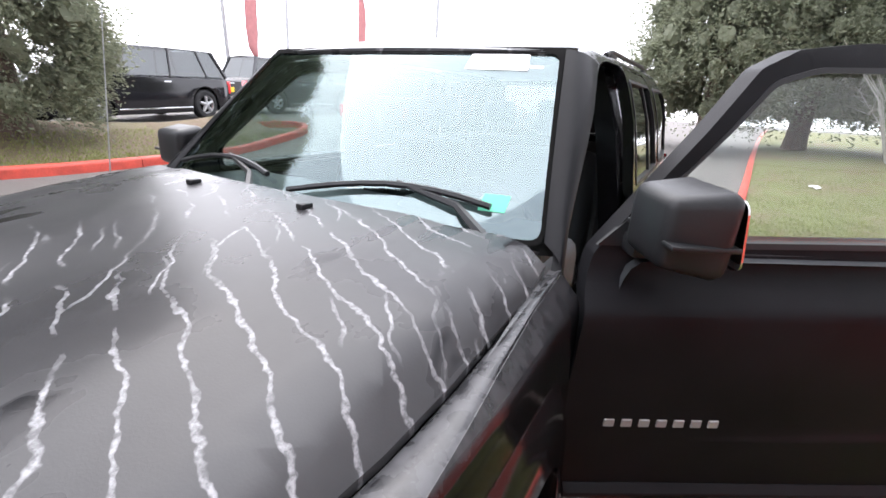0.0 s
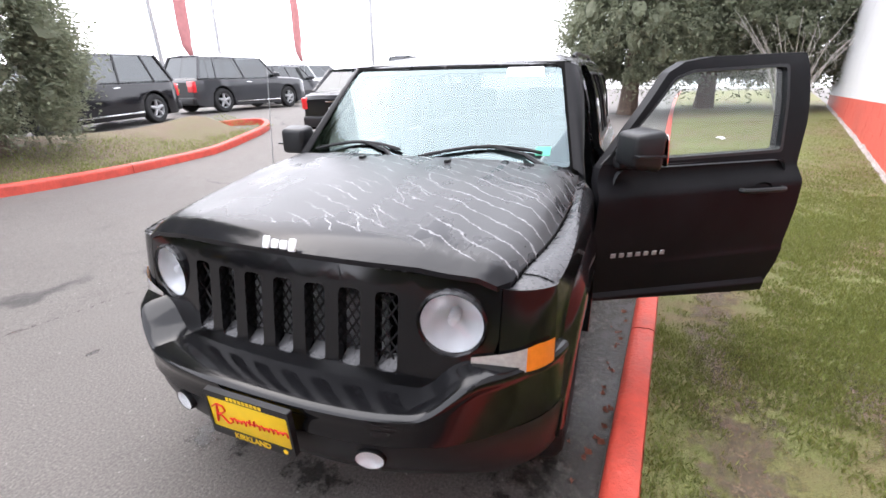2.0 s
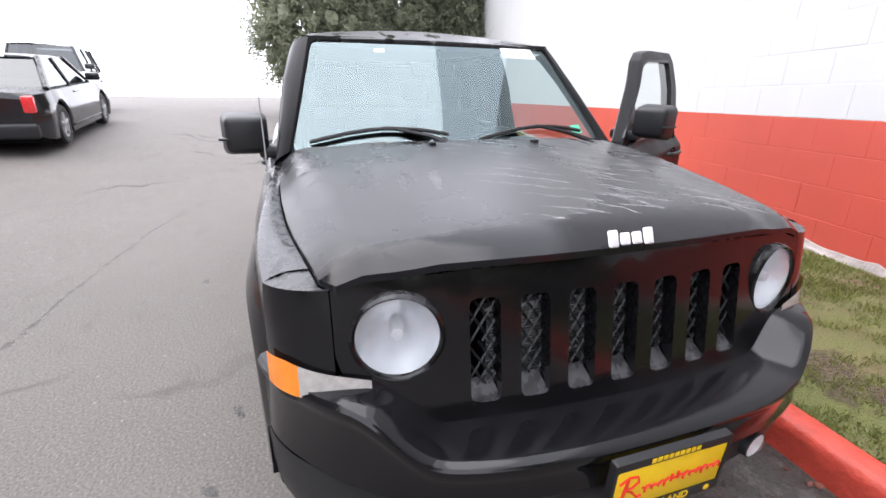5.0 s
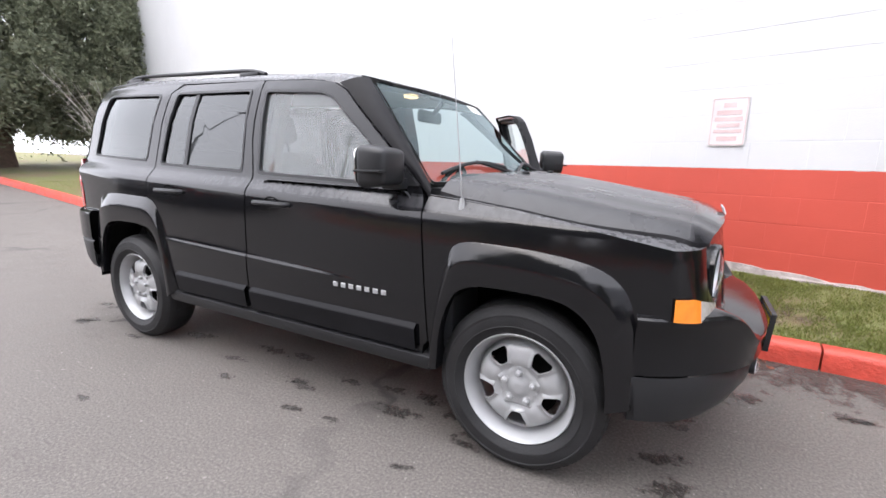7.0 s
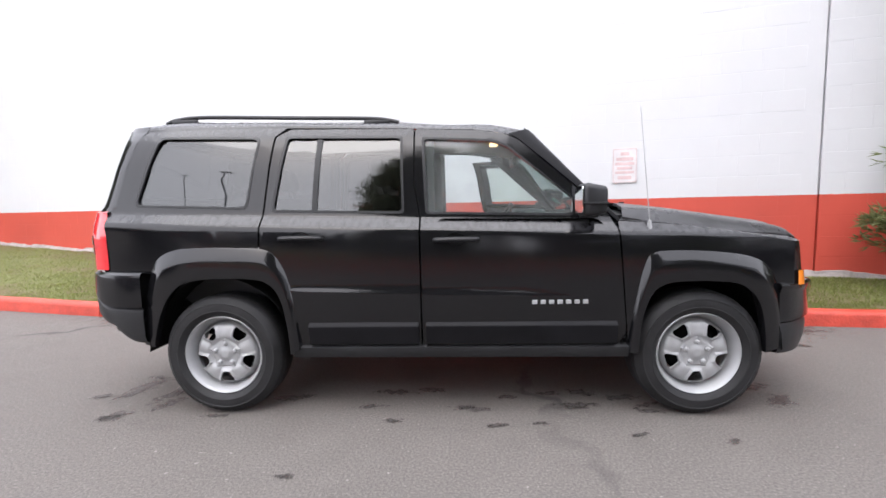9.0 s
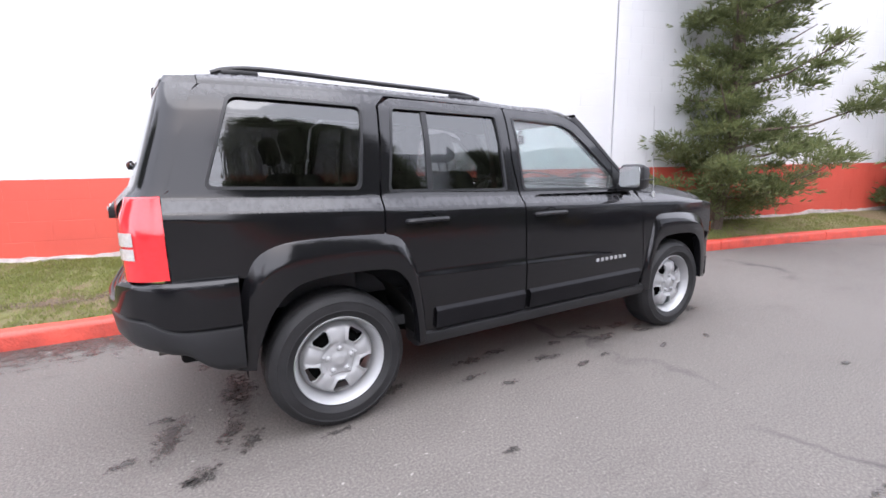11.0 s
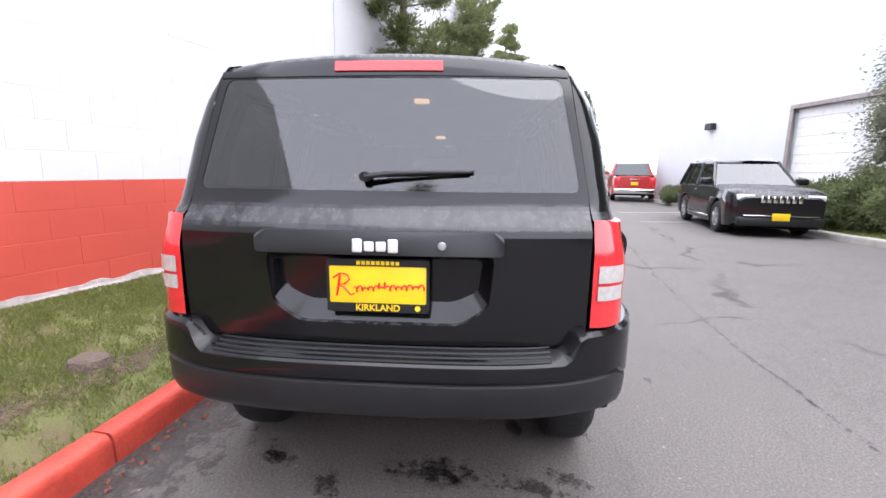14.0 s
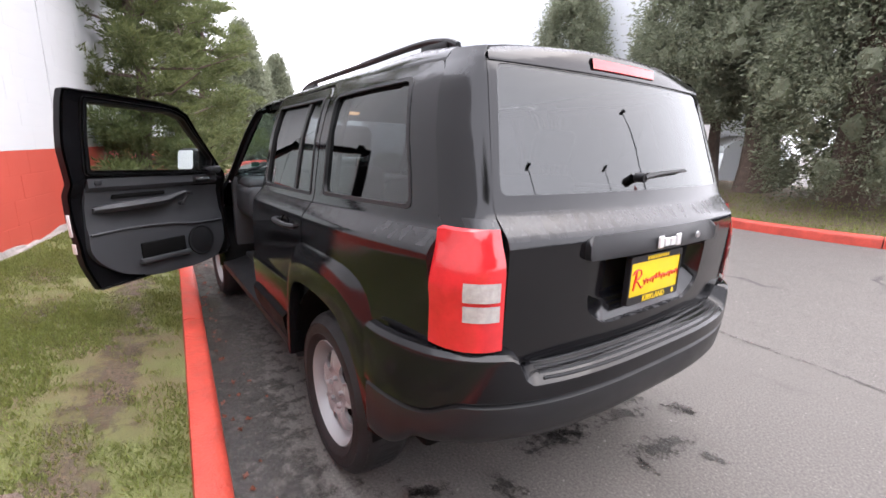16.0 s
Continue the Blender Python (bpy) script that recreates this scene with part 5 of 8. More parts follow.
for y0, y1 in ((-0.66, -0.10), (0.02, 0.60)):
    bm = bmesh.new()
    px = lambda y, z: on_screen(y, z, -0.02)
    tube(bm, [px(y0 + (y1 - y0) * t, 1.145 + 0.05 * math.sin(2.6 * t)) for t in [k / 8 for k in range(9)]], 0.009, 6)
    a = px(y1, 1.12)
    tube(bm, [(a[0] + 0.06, y1 + 0.05, 1.125), px(y1 - 0.08, 1.165), px(y0 + (y1 - y0) * 0.55, 1.20)], [0.016, 0.010, 0.007], 6)
    part("wiper", bm, MAT_PLASTIC, jeep)

# front face
SLOTS = [rounded([(y - 0.036, 0.665), (y + 0.036, 0.665), (y + 0.036, 0.912), (y - 0.036, 0.912)], 0.020, 3) for y in [(k - 3) * 0.12 for k in range(7)]]
LAMPS = [[(s * 0.553 + 0.100 * math.cos(2 * math.pi * k / 36), 0.836 + 0.100 * math.sin(2 * math.pi * k / 36)) for k in range(36)] for s in (1, -1)]
FACE = [(-0.685, 0.944), (-0.685, 0.80), (-0.665, 0.725), (-0.60, 0.66), (-0.52, 0.62), (0.52, 0.62), (0.60, 0.66), (0.665, 0.725), (0.685, 0.80), (0.685, 0.944), (0.62, 0.960), (0.40, 0.975), (0.2, 0.980), (0, 0.982), (-0.2, 0.980), (-0.40, 0.975), (-0.62, 0.960)]
face = part("grille_panel", sheet(FACE, SLOTS + LAMPS, 0.06, on_front, 0.045), MAT_PAINT, jeep, "black grille panel with seven upright slots")
for k in range(7):
    y = (k - 3) * 0.12
    bm = bmesh.new()
    x = xfront(y, 0.67)
    loft(bm, [[(x - 0.002, y - 0.035, 0.662), (x - 0.002, y + 0.035, 0.662)], [(x - 0.012, y - 0.035, 0.672), (x - 0.012, y + 0.035, 0.672)], [(x - 0.05, y - 0.030, 0.700), (x - 0.05, y + 0.030, 0.700)]])
    part("slot_sill", bm, MAT_PAINT, face)
bm = bmesh.new()
for k in range(-30, 31):
    for sg in (1, -1):
        y0 = k * 0.03
        pts = [(xfront(0.5 * yy, zz) - 0.05, yy, zz) for zz, yy in ((0.66, y0), (0.795, y0 + sg * 0.095), (0.935, y0 + sg * 0.19)) if abs(yy) < 0.44]
        if len(pts) > 1:
            tube(bm, pts, 0.0036, 4)
part("grille_mesh", bm, MAT_PLASTIC, face, "black diagonal mesh behind the slots")
MAT_CORE = surface("condenser_grey", (0.46, 0.47, 0.48), 0.45, metal=0.4, vary=0.3, fine=250, bumps=0.3)
bm = bmesh.new()
box(bm, (1.84, -0.32, 0.62), (1.868, 0.32, 0.838), 0.004)
core_body = part("radiator", bm, MAT_DARK, jeep, "grey radiator core")
bm = bmesh.new()
for k in range(24):
    z = 0.640 + 0.0083 * k
    box(bm, (1.868, -0.315, z), (1.874, 0.315, z + 0.0042))
tagged(part("radiator_fin_work", bm, MAT_CORE, core_body, smooth=False), kind="stuff")
bm = bmesh.new()
box(bm, (1.855, -0.33, 0.838), (1.885, 0.33, 0.850), 0.004)
part("radiator_rail", bm, MAT_CORE, core_body)
bm = bmesh.new()
box(bm, (1.72, -0.66, 0.56), (1.80, 0.66, 0.97), 0.02)
part("front_bulkhead", bm, MAT_DARK, jeep)
for s in (1, -1):
    cx = xfront(0.553, 0.836)
    tilt = Matrix.Translation((cx, s * 0.553, 0.836)) @ Matrix.Scale(0.975, 4) @ Matrix.Rotation(s * radians(10), 4, "Z")
    bm = bmesh.new()
    lathe(bm, [(0.0, -0.085), (0.03, -0.080), (0.06, -0.060), (0.085, -0.025), (0.094, 0.0)], 40, "x")
    bowl = part("headlamp", bm, MAT_REFLECT, jeep, "round headlamp with a clear lens", sharp=0)
    bowl.matrix_local = tilt
    bm = bmesh.new()
    lathe(bm, [(0.0, 0.024), (0.03, 0.022), (0.06, 0.016), (0.085, 0.006), (0.096, -0.003)], 40, "x")
    facing(bm, (1, 0, 0))
    part("headlamp_lens", bm, MAT_LENS, bowl, sharp=0).visible_shadow = False
    bm = bmesh.new()
    lathe(bm, [(0.0, -0.012), (0.014, -0.014), (0.018, -0.03), (0.018, -0.08)], 20, "x")
    part("bulb_shield", bm, MAT_REFLECT, bowl)
    bm = bmesh.new()
    lathe(bm, [(0.094, -0.01), (0.096, 0.006), (0.101, 0.010), (0.107, 0.004), (0.108, -0.03)], 40, "x")
    part("headlamp_bezel", bm, MAT_PAINT, bowl)

# bumpers
FPLAN = [(2.165, 0), (2.16, 0.2), (2.135, 0.40), (2.075, 0.57), (1.985, 0.69), (1.875, 0.785), (1.79, 0.838), (1.72, 0.862)]


def fprof(y):
    k = step(0.50, 0.68, y)
    zt = 0.612 + 0.104 * k
    deep = 1 - 0.72 * step(0.55, 0.75, y)
    return [(0.17 * deep, zt + 0.016), (0.10 * deep, zt + 0.013), (0.026 * deep, zt + 0.008), (0.008, zt + 0.004), (0.001, zt - 0.003), (0.0, zt - 0.012), (0.006, zt - 0.03), (0.012, zt - 0.05), (0.010, 0.535), (0.008, 0.518), (0.03, 0.508), (0.06, 0.508)]


def fprof_low(y):
    e = 0.15 + 0.85 * step(0.82, 0.5, y)
    return [(0.05 * e, 0.512), (0.035 * e, 0.500), (0.03 * e, 0.47), (0.036 * e, 0.42), (0.06 * e, 0.375), (0.10 * e, 0.348), (0.20, 0.335)]


part("front_bumper", swept(FPLAN, fprof), MAT_PAINT_SATIN, jeep, "black front bumper")
low = part("lower_fascia", swept(FPLAN, fprof_low), MAT_PLASTIC, jeep)
for s in (1, -1):
    m = Matrix.Translation((2.118, s * 0.368, 0.452)) @ Matrix.Rotation(s * radians(12), 4, "Z") @ Matrix.Diagonal((1, 0.86, 0.60, 1))
    bm = bmesh.new()
    lathe(bm, [(0.056, -0.02), (0.056, 0.005), (0.053, 0.008), (0.050, 0.006)], 28, "x")
    fog = part("fog_lamp", bm, MAT_PLASTIC, jeep, "round clear fog lamp")
    fog.matrix_local = m
    bm = bmesh.new()
    lathe(bm, [(0.0, -0.004), (0.03, -0.001), (0.050, 0.006)], 28, "x")
    part("fog_reflector", bm, MAT_REFLECT, fog)
    bm = bmesh.new()
    lathe(bm, [(0.0, 0.02), (0.03, 0.016), (0.050, 0.007)], 28, "x")
    facing(bm, (1, 0, 0))
    part("fog_lens", bm, MAT_LENS, fog, sharp=0).visible_shadow = False


def plate(parent, x, z0, face_dir, name, tilt=0.0):
    """A yellow paper plate in a black dealer's frame, its script only as strokes."""
    f = face_dir
    bm = sheet(rounded([(-0.160, -0.084), (0.160, -0.084), (0.160, 0.084), (-0.160, 0.084)], 0.008), [rounded([(-0.152, -0.056), (0.152, -0.056), (0.152, 0.062), (-0.152, 0.062)], 0.006)], 0.2, lambda u, v, d: (f * (0.012 - d), u * f, v), 0.02)
    fr = part(name, bm, MAT_PLASTIC, parent, "yellow dealer plate in a black frame", sharp=30)
    fr.matrix_local = Matrix.Translation((x, 0, z0)) @ Matrix.Rotation(f * radians(tilt), 4, "Y")
    bm = bmesh.new()
    box(bm, (-0.003, -0.154, -0.064), (0.003, 0.154, 0.068), 0.001, m=Matrix.Translation((f * 0.006, 0, 0)))
    part("plate_sheet", bm, MAT_YELLOW, fr)
    # red script: a tall first stroke, then a slanted running line of small loops
    bm = bmesh.new()
    tube(bm, [(f * 0.0105, u * f, v) for u, v in ((-0.118, 0.036), (-0.122, 0.004), (-0.130, -0.034))], [0.0030, 0.0046, 0.0030], 5)
    tube(bm, [(f * 0.0105, u * f, v) for u, v in ((-0.140, 0.022), (-0.118, 0.038), (-0.094, 0.034), (-0.088, 0.018), (-0.104, 0.004), (-0.122, 0.002), (-0.104, -0.008), (-0.084, -0.030), (-0.074, -0.026))], 0.0030, 5)
    run = []
    for k in range(86):
        u = -0.074 + 0.218 * k / 85
        a = k * 0.92
        tall = 0.024 if k in (30, 31, 37, 38) else 0.0
        run.append((f * 0.0105, (u + 0.0042 * math.sin(a)) * f, -0.012 + 0.050 * (u + 0.074) + 0.0105 * math.cos(a) * (0.7 + 0.3 * math.sin(k * 0.31)) + tall))
    tube(bm, run, 0.0030, 4)
    part("red_script", bm, MAT_RED_INK, fr, "red brush-like strokes")
    for k in range(9):
        bm = bmesh.new()
        box(bm, (f * 0.0125 - 0.0006, -0.068 + k * 0.0152, 0.0665), (f * 0.0125 + 0.0006, -0.057 + k * 0.0152, 0.0785), 0.0)
        part("yellow_bar", bm, MAT_YELLOW, fr, "small yellow printed bar", smooth=False)
    # the town's name in yellow capitals on the lower edge
    text = bpy.data.curves.new("town_name", "FONT")
    text.body, text.size, text.extrude, text.align_x, text.offset = "KIRKLAND", 0.029, 0.0006, "CENTER", 0.0006
    holder = new("town_name", text)
    me = bpy.data.meshes.new_from_object(holder)
    bpy.data.objects.remove(holder)
    me.materials.append(MAT_YELLOW)
    town = new("town_name", me)
    town.parent = fr
    town["label"] = "yellow capitals on the plate frame"
    town.matrix_local = Matrix.Translation((f * 0.0125, 0.0, -0.0795)) @ Matrix.Rotation(math.pi / 2 * f, 4, "Z") @ Matrix.Rotation(math.pi / 2, 4, "X")
    bm = bmesh.new()
    lathe(bm, [(0.0, 0.0012), (0.008, 0.001), (0.009, 0.0)], 16, "x")
    dot = part("yellow_seal", bm, MAT_YELLOW, fr)
    dot.matrix_local = Matrix.Translation((f * 0.0122, 0.125 * f, -0.070)) @ Matrix.Rotation(0 if f > 0 else math.pi, 4, "Z")
    return fr


plate(jeep, 2.182, 0.528, 1, "front_plate", 4)

RPLAN = [(-2.262, 0), (-2.258, 0.25), (-2.238, 0.45), (-2.198, 0.61), (-2.135, 0.735), (-2.045, 0.815), (-1.93, 0.862), (-1.82, 0.885), (-1.74, 0.890)]


def rprof(y):
    k = step(0.595, 0.645, y)
    zt = 0.738 + 0.084 * k
    inner = 0.778 + 0.05 * k
    d = 1 - 0.6 * step(0.6, 0.8, y)
    low = 0.674 - 0.054 * step(0.77, 0.86, y)
    return [(0.11 * d, inner), (0.07 * d, inner - 0.012 * (1 - k)), (0.02, zt + 0.006), (0.004, zt - 0.006), (0.0, zt - 0.025), (0.0, low + 0.016), (0.008, low + 0.008), (0.014, low)]


def rprof_low(y):
    e = 1 - 0.4 * step(0.62, 0.84, y)
    low = 0.674 - 0.054 * step(0.77, 0.86, y)
    zb = 0.540 - 0.020 * step(0.78, 0.85, y) - 0.095 * step(0.845, 0.892, y)
    return [(0.016, low + 0.002), (0.006, low - 0.006), (0.004, low - 0.02), (0.014 * e, zb + 0.04), (0.03 * e, zb + 0.012), (0.05 * e, zb), (0.07, zb + 0.012), (0.08, zb + 0.07)]


rb = part("rear_bumper", swept(RPLAN, rprof), MAT_PAINT_SATIN, jeep, "black rear bumper")
for s in (1, -1):
    bm = bmesh.new()
    box(bm, (-1.98, min(s * 0.60, s * 0.80), 0.47), (-1.74, max(s * 0.60, s * 0.80), 0.86), 0.02)
    part("corner_filler", bm, MAT_DARK, jeep)
part("rear_fascia", swept(RPLAN, rprof_low), MAT_PLASTIC, jeep, "dull black plastic valance")
for k in range(4):
    bm = bmesh.new()
    o = 0.018 + 0.02 * k
    pts = []
    for p in spline(RPLAN[:4], 6):
        if p.y < 0.56:
            pts.append((p.x + o, p.y))
    pts = [(x, -y) for x, y in pts[::-1]] + pts[1:]
    tube(bm, [(x, y, 0.744 + 0.0072 * k) for x, y in pts], 0.005, 6)
    part("step_rib", bm, MAT_PLASTIC, rb)

# tailgate
GATE = rounded([(-0.655, 0.775), (0.655, 0.775), (0.655, 1.24), (0.595, 1.642), (-0.595, 1.642), (-0.655, 1.24)], 0.02, 3)
GLASS_R = rounded([(-0.632, 1.252), (0.632, 1.252), (0.572, 1.626), (-0.572, 1.626)], 0.03)
RECESS = rounded([(-0.26, 0.842), (0.26, 0.842), (0.345, 0.90), (0.36, 1.066), (-0.36, 1.066), (-0.345, 0.90)], 0.03)
gate = part("tailgate", sheet(GATE, [expand(GLASS_R, -0.004), RECESS], 0.06, on_rear, 0.03, [(0, z) for z in (1.122, 1.14, 1.155, 1.18, 1.2, 1.212, 1.236)]), MAT_PAINT, jeep, "black tailgate with a dark rear window")
part("rear_window", sheet(GLASS_R, [], 0.1, lambda u, v, d: on_rear(u, v, d + 0.002), 0.004), MAT_PRIVACY, gate, "dark tinted rear window", sharp=30)
part("window_border", sheet(GLASS_R, [expand(GLASS_R, -0.012)], 0.1, lambda u, v, d: on_rear(u, v, d + 0.006), 0.0), MAT_PLASTIC, gate)
bm = bmesh.new()
loft(bm, [[on_rear(u, v, 0.0) for u, v in RECESS], [on_rear(u * 0.99, 0.954 + (v - 0.954) * 0.97, 0.012) for u, v in RECESS], [on_rear(u * 0.90, 0.975 + (v - 0.954) * 0.62, 0.05) for u, v in RECESS]], closed=True)
f = [bm.verts.new(on_rear(u * 0.90, 0.975 + (v - 0.954) * 0.62, 0.05)) for u, v in RECESS]
bm.faces.new(f)
bmesh.ops.recalc_face_normals(bm, faces=bm.faces[:])
part("plate_recess", bm, MAT_PAINT, gate)
bm = sheet(rounded([(-0.385, 1.068), (0.385, 1.068), (0.385, 1.125), (0.36, 1.138), (-0.36, 1.138), (-0.385, 1.125)], 0.014), [], 0.08, lambda u, v, d: on_rear(u, v, -0.022 + d * 1.0 + 0.018 * step(1.105, 1.138, v)), 0.03)
bar = part("tailgate_handle", bm, MAT_PLASTIC, gate, "black moulded handle bar")
bm = bmesh.new()
badge_blocks(bm, 4, 0.030, 0.046, 0.006, 0.008, lambda u, d, v: (xrear(0, 1.10) - 0.024 - d, -u, 1.098 + v * 0.9))
part("maker_badge", bm, MAT_BADGE, gate, "small silver badge")
bm = bmesh.new()
lathe(bm, [(0.0, 0.006), (0.011, 0.005), (0.013, 0.0)], 16, "x")
lk = part("key_lock", bm, MAT_STEEL, gate)
lk.matrix_local = Matrix.Translation((xrear(0.2, 1.1) - 0.026, -0.2, 1.10)) @ Matrix.Rotation(math.pi, 4, "Z")
plate(jeep, xrear(0, 0.965) + 0.012, 0.967, -1, "rear_plate")
bm = bmesh.new()
tube(bm, [on_rear(0.05, 1.300, -0.004), on_rear(0.05, 1.300, -0.04)], 0.016, 12)
tube(bm, [on_rear(0.05, 1.300, -0.035), on_rear(-0.03, 1.310, -0.035), on_rear(-0.15, 1.315, -0.028), on_rear(-0.28, 1.317, -0.018)], [0.010, 0.008, 0.006, 0.005], 8)
tube(bm, [on_rear(-0.01, 1.310, -0.012), on_rear(-0.29, 1.320, -0.012)], 0.005, 6)
part("rear_wiper", bm, MAT_PLASTIC, gate)
# aerial, exhaust, underside
bm = bmesh.new()
tube(bm, [(1.05, -0.822, 1.02), (1.05, -0.822, 1.07)], [0.015, 0.008], 10)
tube(bm, [(1.05, -0.822, 1.065), (0.99, -0.826, 1.66)], [0.0026, 0.0016], 6)
part("aerial", bm, MAT_STEEL, jeep, "thin mast aerial on the fender")
bm = bmesh.new()
tube(bm, [(-1.75, -0.42, 0.33), (-1.95, -0.44, 0.43), (-2.08, -0.45, 0.435)], 0.028, 14, caps=False)
tube(bm, [(-2.08, -0.45, 0.435), (-1.97, -0.44, 0.43)], 0.024, 14, caps=False)
part("tailpipe", bm, surface("sooty_steel", (0.14, 0.13, 0.12), 0.45, metal=0.8, vary=0.4), jeep, "sooty tailpipe")
bm = bmesh.new()
box(bm, (-1.15, -0.55, 0.31), (1.90, 0.55, 0.40), 0.03)
box(bm, (-1.98, -0.64, 0.57), (-1.6, 0.64, 0.66), 0.03)
box(bm, (-0.85, -0.80, 0.33), (0.92, 0.80, 0.41), 0.02)
box(bm, (-1.36, -0.62, 0.31), (-1.27, 0.62, 0.38), 0.02)
part("underbody", bm, MAT_DARK, jeep)

# cabin
bm = bmesh.new()
box(bm, (-1.2, -0.70, 0.41), (0.95, 0.70, 0.47), 0.01)
box(bm, (-2.02, -0.64, 0.60), (-1.15, 0.64, 0.78), 0.02)
box(bm, (0.93, -0.76, 0.41), (0.99, 0.76, 1.09), 0.01)
part("cabin_floor", bm, MAT_GRAIN, jeep)
bm = bmesh.new()
box(bm, (0.42, -0.74, 0.80), (0.95, 0.74, 1.04), 0.05, 3)
box(bm, (0.52, -0.72, 1.00), (0.98, 0.72, 1.095), 0.05, 3)
box(bm, (0.44, 0.18, 1.0), (0.70, 0.56, 1.13), 0.05, 3)
box(bm, (-0.4, -0.12, 0.47), (0.5, 0.12, 0.68), 0.03)
part("dashboard", bm, MAT_GRAIN, jeep)
bm = bmesh.new()
R0 = 0.185
m = Matrix.Translation((0.36, 0.37, 1.0)) @ Matrix.Rotation(radians(-65), 4, "Y")
ring = [(m @ Vector((R0 * math.cos(a), R0 * math.sin(a), 0))) for a in [2 * math.pi * k / 32 for k in range(33)]]
tube(bm, ring, 0.015, 8, caps=False)
for a in (0, math.pi, -math.pi / 2, math.pi / 2):
    tube(bm, [m @ Vector((0, 0, -0.02)), m @ Vector((R0 * math.cos(a), R0 * math.sin(a), 0))], 0.014, 6)
tube(bm, [m @ Vector((0, 0, 0.02)), m @ Vector((0, 0, -0.06))], 0.075, 16)
part("steering_wheel", bm, MAT_PLASTIC, jeep)


def seat(x, y, wide, rear=False):
    bm = bmesh.new()
    box(bm, (x - 0.26, y - wide, 0.58), (x + 0.26, y + wide, 0.74), 0.06, 3)
    base = part("seat_cushion", bm, MAT_CLOTH, jeep, "charcoal cloth seat")
    bm = bmesh.new()
    lean = Matrix.Translation((x - 0.24, y, 0.66)) @ Matrix.Rotation(radians(-14), 4, "Y")
    box(bm, (-0.07, -wide * 0.96, 0), (0.07, wide * 0.96, 0.60), 0.06, 3, m=lean)
    part("backrest", bm, MAT_CLOTH, base)
    for yy in ((0,) if not rear else (-0.36, 0.36)):
        bm = bmesh.new()
        box(bm, (-0.05, yy - 0.125, 0.66), (0.05, yy + 0.125, 0.84), 0.045, 3, m=lean)
        tube(bm, [lean @ Vector((0, yy - 0.05, 0.56)), lean @ Vector((0, yy - 0.05, 0.70))], 0.007, 6)
        tube(bm, [lean @ Vector((0, yy + 0.05, 0.56)), lean @ Vector((0, yy + 0.05, 0.70))], 0.007, 6)
        part("headrest", bm, MAT_CLOTH, base)


seat(-0.05, 0.36, 0.25)
seat(-0.05, -0.36, 0.25)
seat(-0.95, 0.0, 0.60, True)
bm = bmesh.new()
box(bm, (0.40, -0.13, 1.43), (0.44, 0.11, 1.50), 0.025, 3)
tube(bm, [(0.44, 0, 1.48), (0.50, 0, 1.545)], 0.014, 8)
part("rear_view_mirror", bm, MAT_PLASTIC, jeep)
for s in (1, -1):
    bm = bmesh.new()
    loft(bm, [[(x, s * (yside(x, z) - o), z) for x, o in ((-0.30, 0.055), (-0.10, 0.055), (-0.13, 0.14), (-0.27, 0.14))] for z in (0.42, 0.7, 1.1, 1.35, 1.60)], closed=True, caps=True)
    bmesh.ops.recalc_face_normals(bm, faces=bm.faces[:])
    part("b_pillar", bm, MAT_PLASTIC if s < 0 else MAT_PAINT, jeep)
    bm = bmesh.new()
    tube(bm, [(-0.20, s * 0.61, 1.50), (-0.22, s * 0.66, 1.0), (-0.15, s * 0.66, 0.6)], [0.02, 0.02, 0.02], 4)
    part("seat_belt", bm, MAT_CLOTH, jeep)
lamp_warm = bpy.data.materials.new("lit_dome_lamp")
lamp_warm.use_nodes = True
lb = lamp_warm.node_tree.nodes["Principled BSDF"]
lb.inputs["Base Color"].default_value = (0.9, 0.7, 0.45, 1)
lb.inputs["Emission Color"].default_value = (1.0, 0.62, 0.28, 1)
lb.inputs["Emission Strength"].default_value = 1.6
for x in (0.28, -1.05):
    bm = bmesh.new()
    box(bm, (x - 0.03, -0.04, zroof(x, 0) - 0.066), (x + 0.03, 0.04, zroof(x, 0) - 0.045), 0.008)
    part("dome_lamp", bm, lamp_warm, jeep, "lit warm dome lamp")

